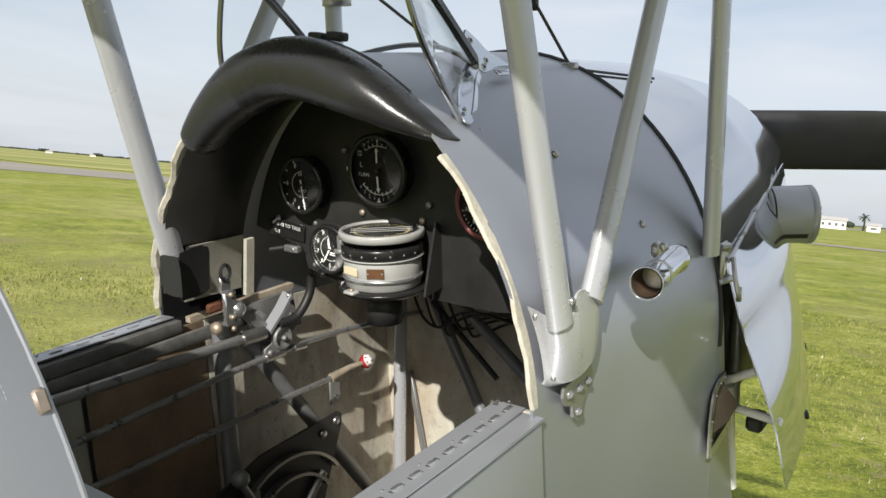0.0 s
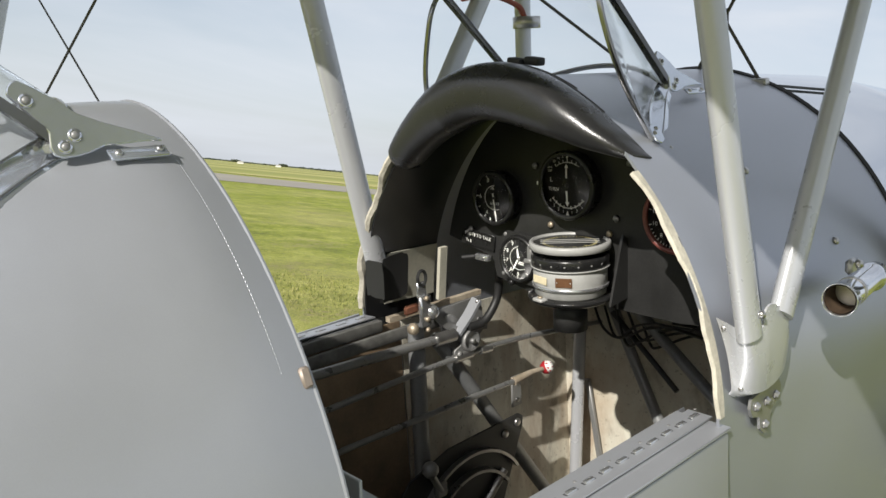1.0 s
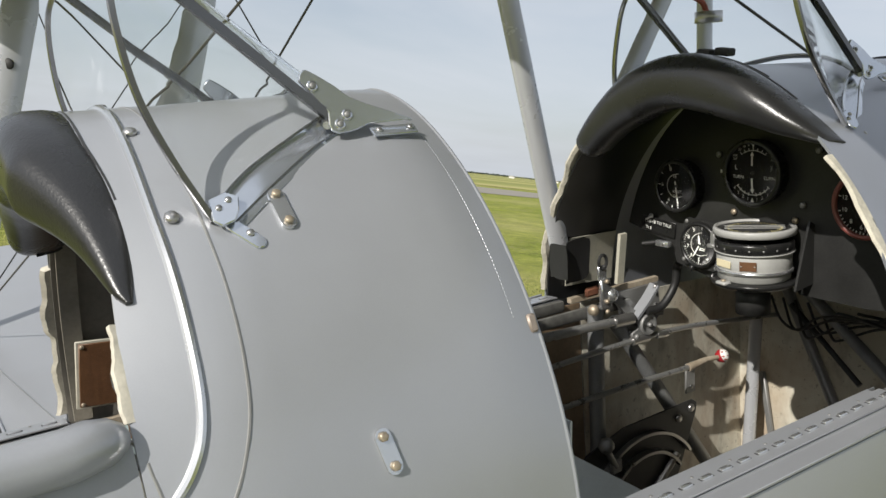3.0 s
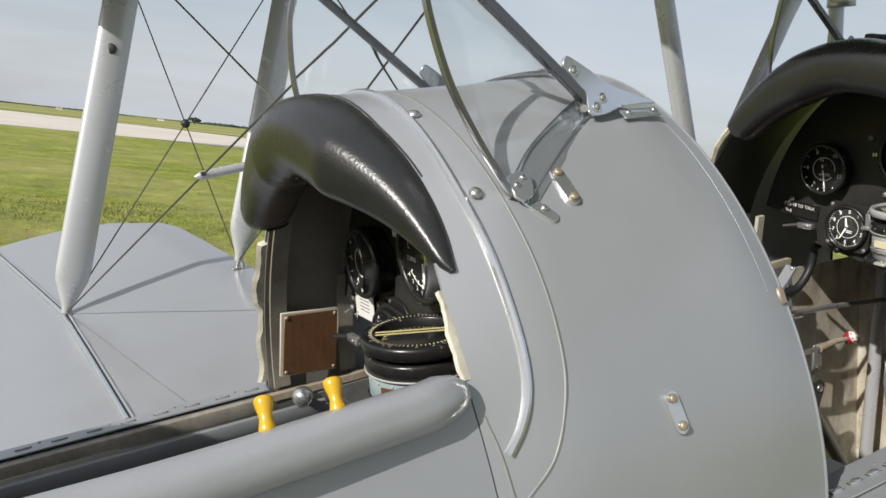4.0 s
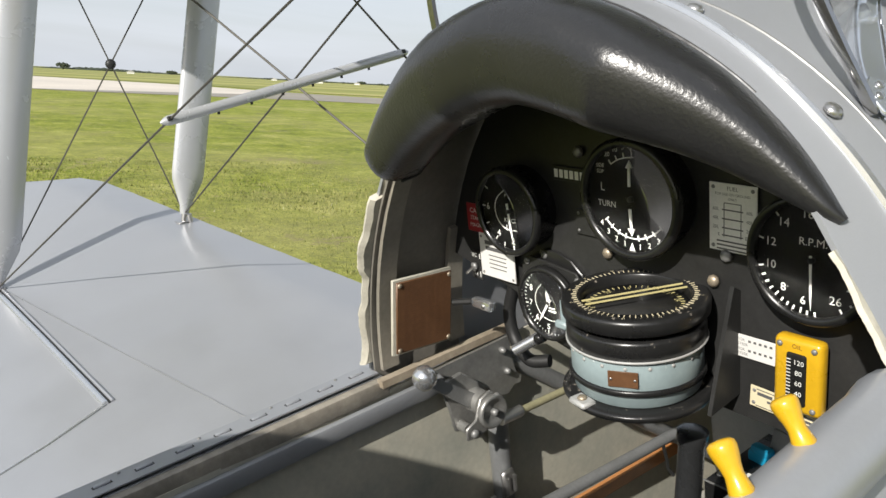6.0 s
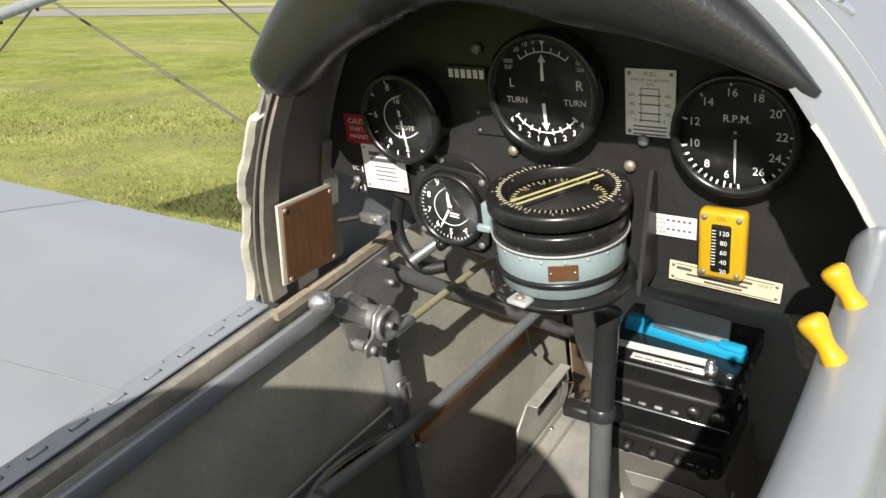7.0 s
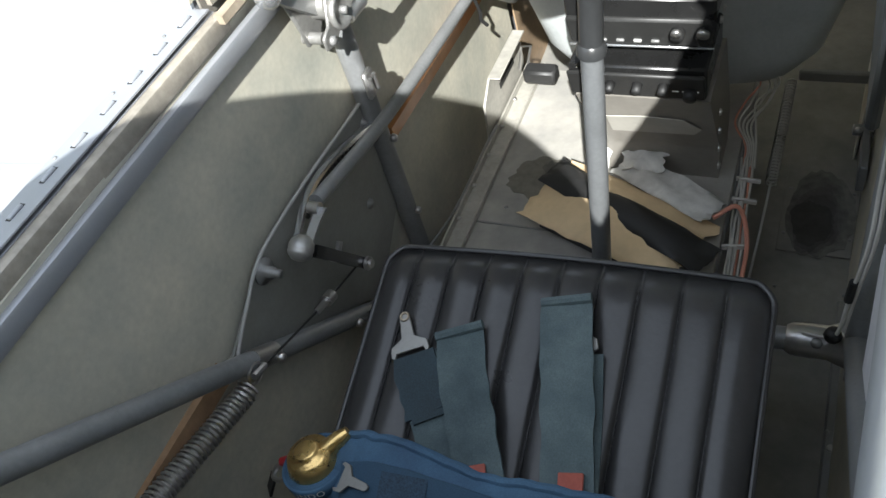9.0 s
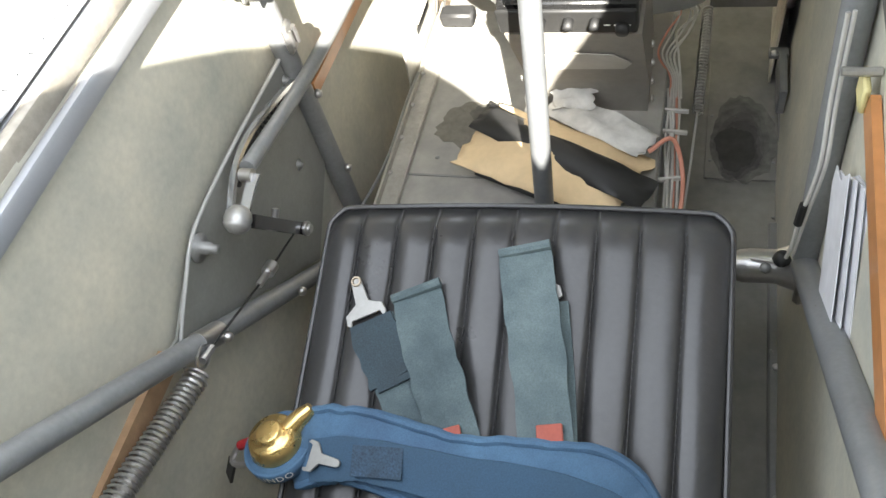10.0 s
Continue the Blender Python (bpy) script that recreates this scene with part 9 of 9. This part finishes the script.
rings_side = []
for k in range(25):
    v = vs(1.38, -0.16) + (0.985 - vs(1.38, -0.16)) * k / 24
    z = skin_point(1.38, v).z
    far = 1.350 + max(0.0, 0.24 * (-0.16 - z)) + 0.25 * max(0.0, -0.42 - z)
    rings_side.append([skin_point(1.346 + (far - 1.346) * j / 5, v) for j in range(6)])
part("forward_side_skin", two_sided(rings_side, 0.003), FRONT_METAL, plane, "silver side skin ahead of the firewall")
cw = thing("cowling_panel", "polished metal engine cowling panel propped open", "cowling panel")
part("panel", two_sided(rings, 0.003), POLISHED, cw)
part("hinge", sweep([(r[0].x + 0.003, r[0].y, r[0].z + 0.004) for r in rings[:18]], 0.0026, 8), DULL_STEEL, cw)
for f in (0.1, 0.3, 0.5, 0.7):
    q = panel_point(f, 0.0) + Vector((0.003, 0, 0.004))
    part("hinge_sleeve", sweep([q - Vector((-0.006, 0.055, 0.008)), q + Vector((-0.006, 0.055, 0.008))], 0.0034, 8), STEEL, cw)
part("latch_hook", sweep(smooth_path([(0.424, 1.37, -0.125), (0.434, 1.352, -0.155), (0.440, 1.36, -0.190), (0.434, 1.385, -0.20), (0.43, 1.40, -0.185)], 5), 0.0042, 8), STEEL, cw)
part("hinge_lug", join(box(0.010, 0.03, 0.075, T(0.410, 1.362, -0.135), 0.004, 1), rod((0.408, 1.345, -0.165), (0.428, 1.375, -0.16), 0.006, 8), rod((0.408, 1.35, -0.105), (0.420, 1.36, -0.105), 0.008, 8)), STEEL, cw)
for f, g in ((0.93, 0.93), (0.42, 0.955)):
    q = panel_point(f, g)
    part("fastener", lathe([(0.010, -0.003), (0.010, 0.002), (0.006, 0.004), (0, 0.005)], 14, along(q, q + Vector((1, 0.25, 0.3)))), SOOT, cw)
# a canister with a wing nut, standing out of the panel
ax0, ax1 = Vector((0.384, 1.803, -0.133)), Vector((0.452, 1.843, -0.132))
th = thing("air_scoop", "silver drum-shaped air scoop with a wing nut on the cowling", "air scoop")
ln = (ax1 - ax0).length
m = along(ax0, ax1)
part("drum", lathe([(0.060, -0.024), (0.0610, -0.012), (0.0615, ln - 0.018), (0.0606, ln - 0.017), (0.0606, ln - 0.015), (0.0624, ln - 0.014), (0.0624, ln - 0.004), (0.058, ln - 0.001), (0.0, ln)], 48, m), SILVER, th, "silver painted drum")
part("base_seam", lathe([(0.0608, -0.014), (0.0626, -0.013), (0.0626, -0.011), (0.0608, -0.010)], 48, m), SOOT, th)
slot_dir = (m.to_3x3().inverted() @ Vector((0.10, -0.80, -0.55)))
turn = math.atan2(slot_dir.y, slot_dir.x)
part("slot", box(0.0016, 0.012, ln - 0.010, m @ Matrix.Rotation(turn, 4, "Z") @ T(0.0612, 0, (ln - 0.034) / 2)), SOOT, th, "black slot along the drum")
part("wing_nut", join(lathe([(0.009, 0), (0.009, 0.012), (0.004, 0.02)], 10, m @ T(0, 0, ln - 0.001)), box(0.006, 0.034, 0.014, m @ T(0, 0, ln + 0.012), 0.002, 1)), SOOT, th)
th = thing("propeller", "black painted wooden propeller blade", "propeller", T(0, 2.40, -0.048))
rings = []
for k in range(26):
    f = k / 25
    x = -0.05 + 0.95 * f
    top, bot = 0.094 - 0.018 * abs(f - 0.55), -0.088 + 0.055 * max(0.0, f - 0.15)
    ring = []
    for j in range(20):
        t = 2 * math.pi * j / 20
        c = math.cos(t)
        z = (top + bot) / 2 + (top - bot) / 2 * c
        ridge = 0.024 * (1 - 0.6 * f)
        yy = -0.030 * c * (1 - 0.5 * f) + math.sin(t) * ridge * (1.0 if math.sin(t) < 0 else 0.35) * (1 + 0.25 * c)
        ring.append(Vector((x, yy, z * (1 - 0.25 * max(0, f - 0.8) / 0.2))))
    rings.append(ring)
part("blade", loft(rings), PROP, th)
part("hub", lathe([(0.0, -0.09), (0.07, -0.09), (0.075, 0.0), (0.05, 0.06), (0.0, 0.08)], 28, pose(0, 0, 0, -90, 0, 0)), STEEL, th)
part("nose_bowl", loft([[Vector((0.34 * s * math.cos(t), y, -0.24 + 0.36 * s * math.sin(t))) for t in [2 * math.pi * j / 32 for j in range(32)]] for y, s in ((2.22, 0.96), (2.30, 0.85), (2.36, 0.6), (2.38, 0.3))]), POLISHED, plane)
part("tail_skid", rod((0, -2.3, -0.6), (0, -2.55, -1.17), 0.03, 10), STEEL, plane)

# ---- far buildings ----
def shed(name, label, x, y, w, d, h, turn, windows):
    ob = new(name)
    ob.matrix_world = pose(x, y, 0, 0, 0, turn)
    tagged(ob, label, "building")
    wl_ = part("wall", box(w, d, h, T(0, 0, h / 2)), FAR_WHITE, ob)
    part("roof", loft([[Vector((sx * (w / 2 + 0.4), -d / 2 - 0.4, h)), Vector((sx * (w / 2 + 0.4), 0, h + 0.22 * d)), Vector((sx * (w / 2 + 0.4), d / 2 + 0.4, h))] for sx in (-1, 1)]), FAR_ROOF, ob)
    for k in range(windows):
        part("window", box(w / windows * 0.45, 0.1, h * 0.35, T(-w / 2 + w * (k + 0.5) / windows, -d / 2 - 0.03, h * 0.55)), PRINT, wl_)


FAR_WHITE = mat("white_render", (0.75, 0.74, 0.70), 0.8, 0, 0.03, 1, 0.05, 0.2, 0)
FAR_ROOF = mat("grey_roof", (0.42, 0.40, 0.38), 0.8, 0, 0.03, 1, 0.05, 0.2, 0)
shed("airfield_building", "long low white building far across the field", -46.8, 284, 9.4, 5, 2.7, 9, 5)
shed("airfield_building", "small white shed far across the field", -36.5, 302, 4, 4, 2.0, 8, 1)
for k, (ang, dist) in enumerate(((57.5, 640), (60.0, 560), (63, 650), (67, 600), (72, 520), (78, 560), (84, 600), (52, 600), (49, 560))):
    a = radians(ang)
    shed("distant_shed", "tiny pale shed on the horizon", -dist * math.sin(a), dist * math.cos(a), 8 + (k * 5) % 7, 4, 1.1, ang + 90, 2)


def palm(x, y, h):
    ob = new("palm_tree")
    ob.matrix_world = pose(x, y, 0)
    tagged(ob, "lone palm tree beside the far white building", "palm tree")
    part("trunk", sweep([(0, 0, 0), (0.2, 0, h * 0.5), (0.1, 0, h)], [0.45, 0.32, 0.28], 10), FAR_TREES, ob)
    r = random.Random(2)
    fr = []
    for k in range(34):
        a, e = r.uniform(0, 2 * math.pi), r.uniform(-0.5, 1.1)
        ln = r.uniform(1.6, 2.6)
        d = Vector((math.cos(a) * math.cos(e), math.sin(a) * math.cos(e), math.sin(e)))
        p = Vector((0.1, 0, h))
        pts = [p, p + d * ln * 0.5, p + d * ln + Vector((0, 0, -0.6))]
        fr.append(sweep(pts, 1.0, shape=[(-0.22, 0), (0, 0.05), (0.22, 0), (0, -0.03)], up=(0, 0, 1)))
    part("crown", join(*fr), FAR_TREES, ob)


palm(-42.8, 327, 4.6)


def lone_tree(x, y, h, w):
    ob = new("lone_tree")
    ob.matrix_world = pose(x, y, 0)
    tagged(ob, "dark spreading tree standing alone on the horizon", "tree")
    part("trunk", sweep([(0, 0, 0), (0.2, 0, h * 0.5)], [0.5, 0.3], 8), FAR_TREES, ob)
    r = random.Random(6)
    clumps = []
    for k in range(60):
        a, q = r.uniform(0, 2 * math.pi), math.sqrt(r.random())
        bm = bmesh.new()
        bmesh.ops.create_icosphere(bm, subdivisions=1, radius=r.uniform(0.5, 1.1), matrix=T(0.5 * w * q * math.cos(a), 0.5 * w * q * math.sin(a), h * (0.35 + 0.55 * r.random() * (1 - 0.6 * q))))
        clumps.append(bm)
    part("crown", join(*clumps), FAR_TREES, ob)


for az, dist, h, w in ((75.9, 700, 6.4, 9.5), (69.5, 800, 4.2, 9.0), (57.2, 820, 3.4, 8.0), (60.3, 900, 3.2, 10.0), (8.6, 420, 3.4, 9.0)):
    lone_tree(-dist * math.sin(radians(az)), dist * math.cos(radians(az)), h, w)
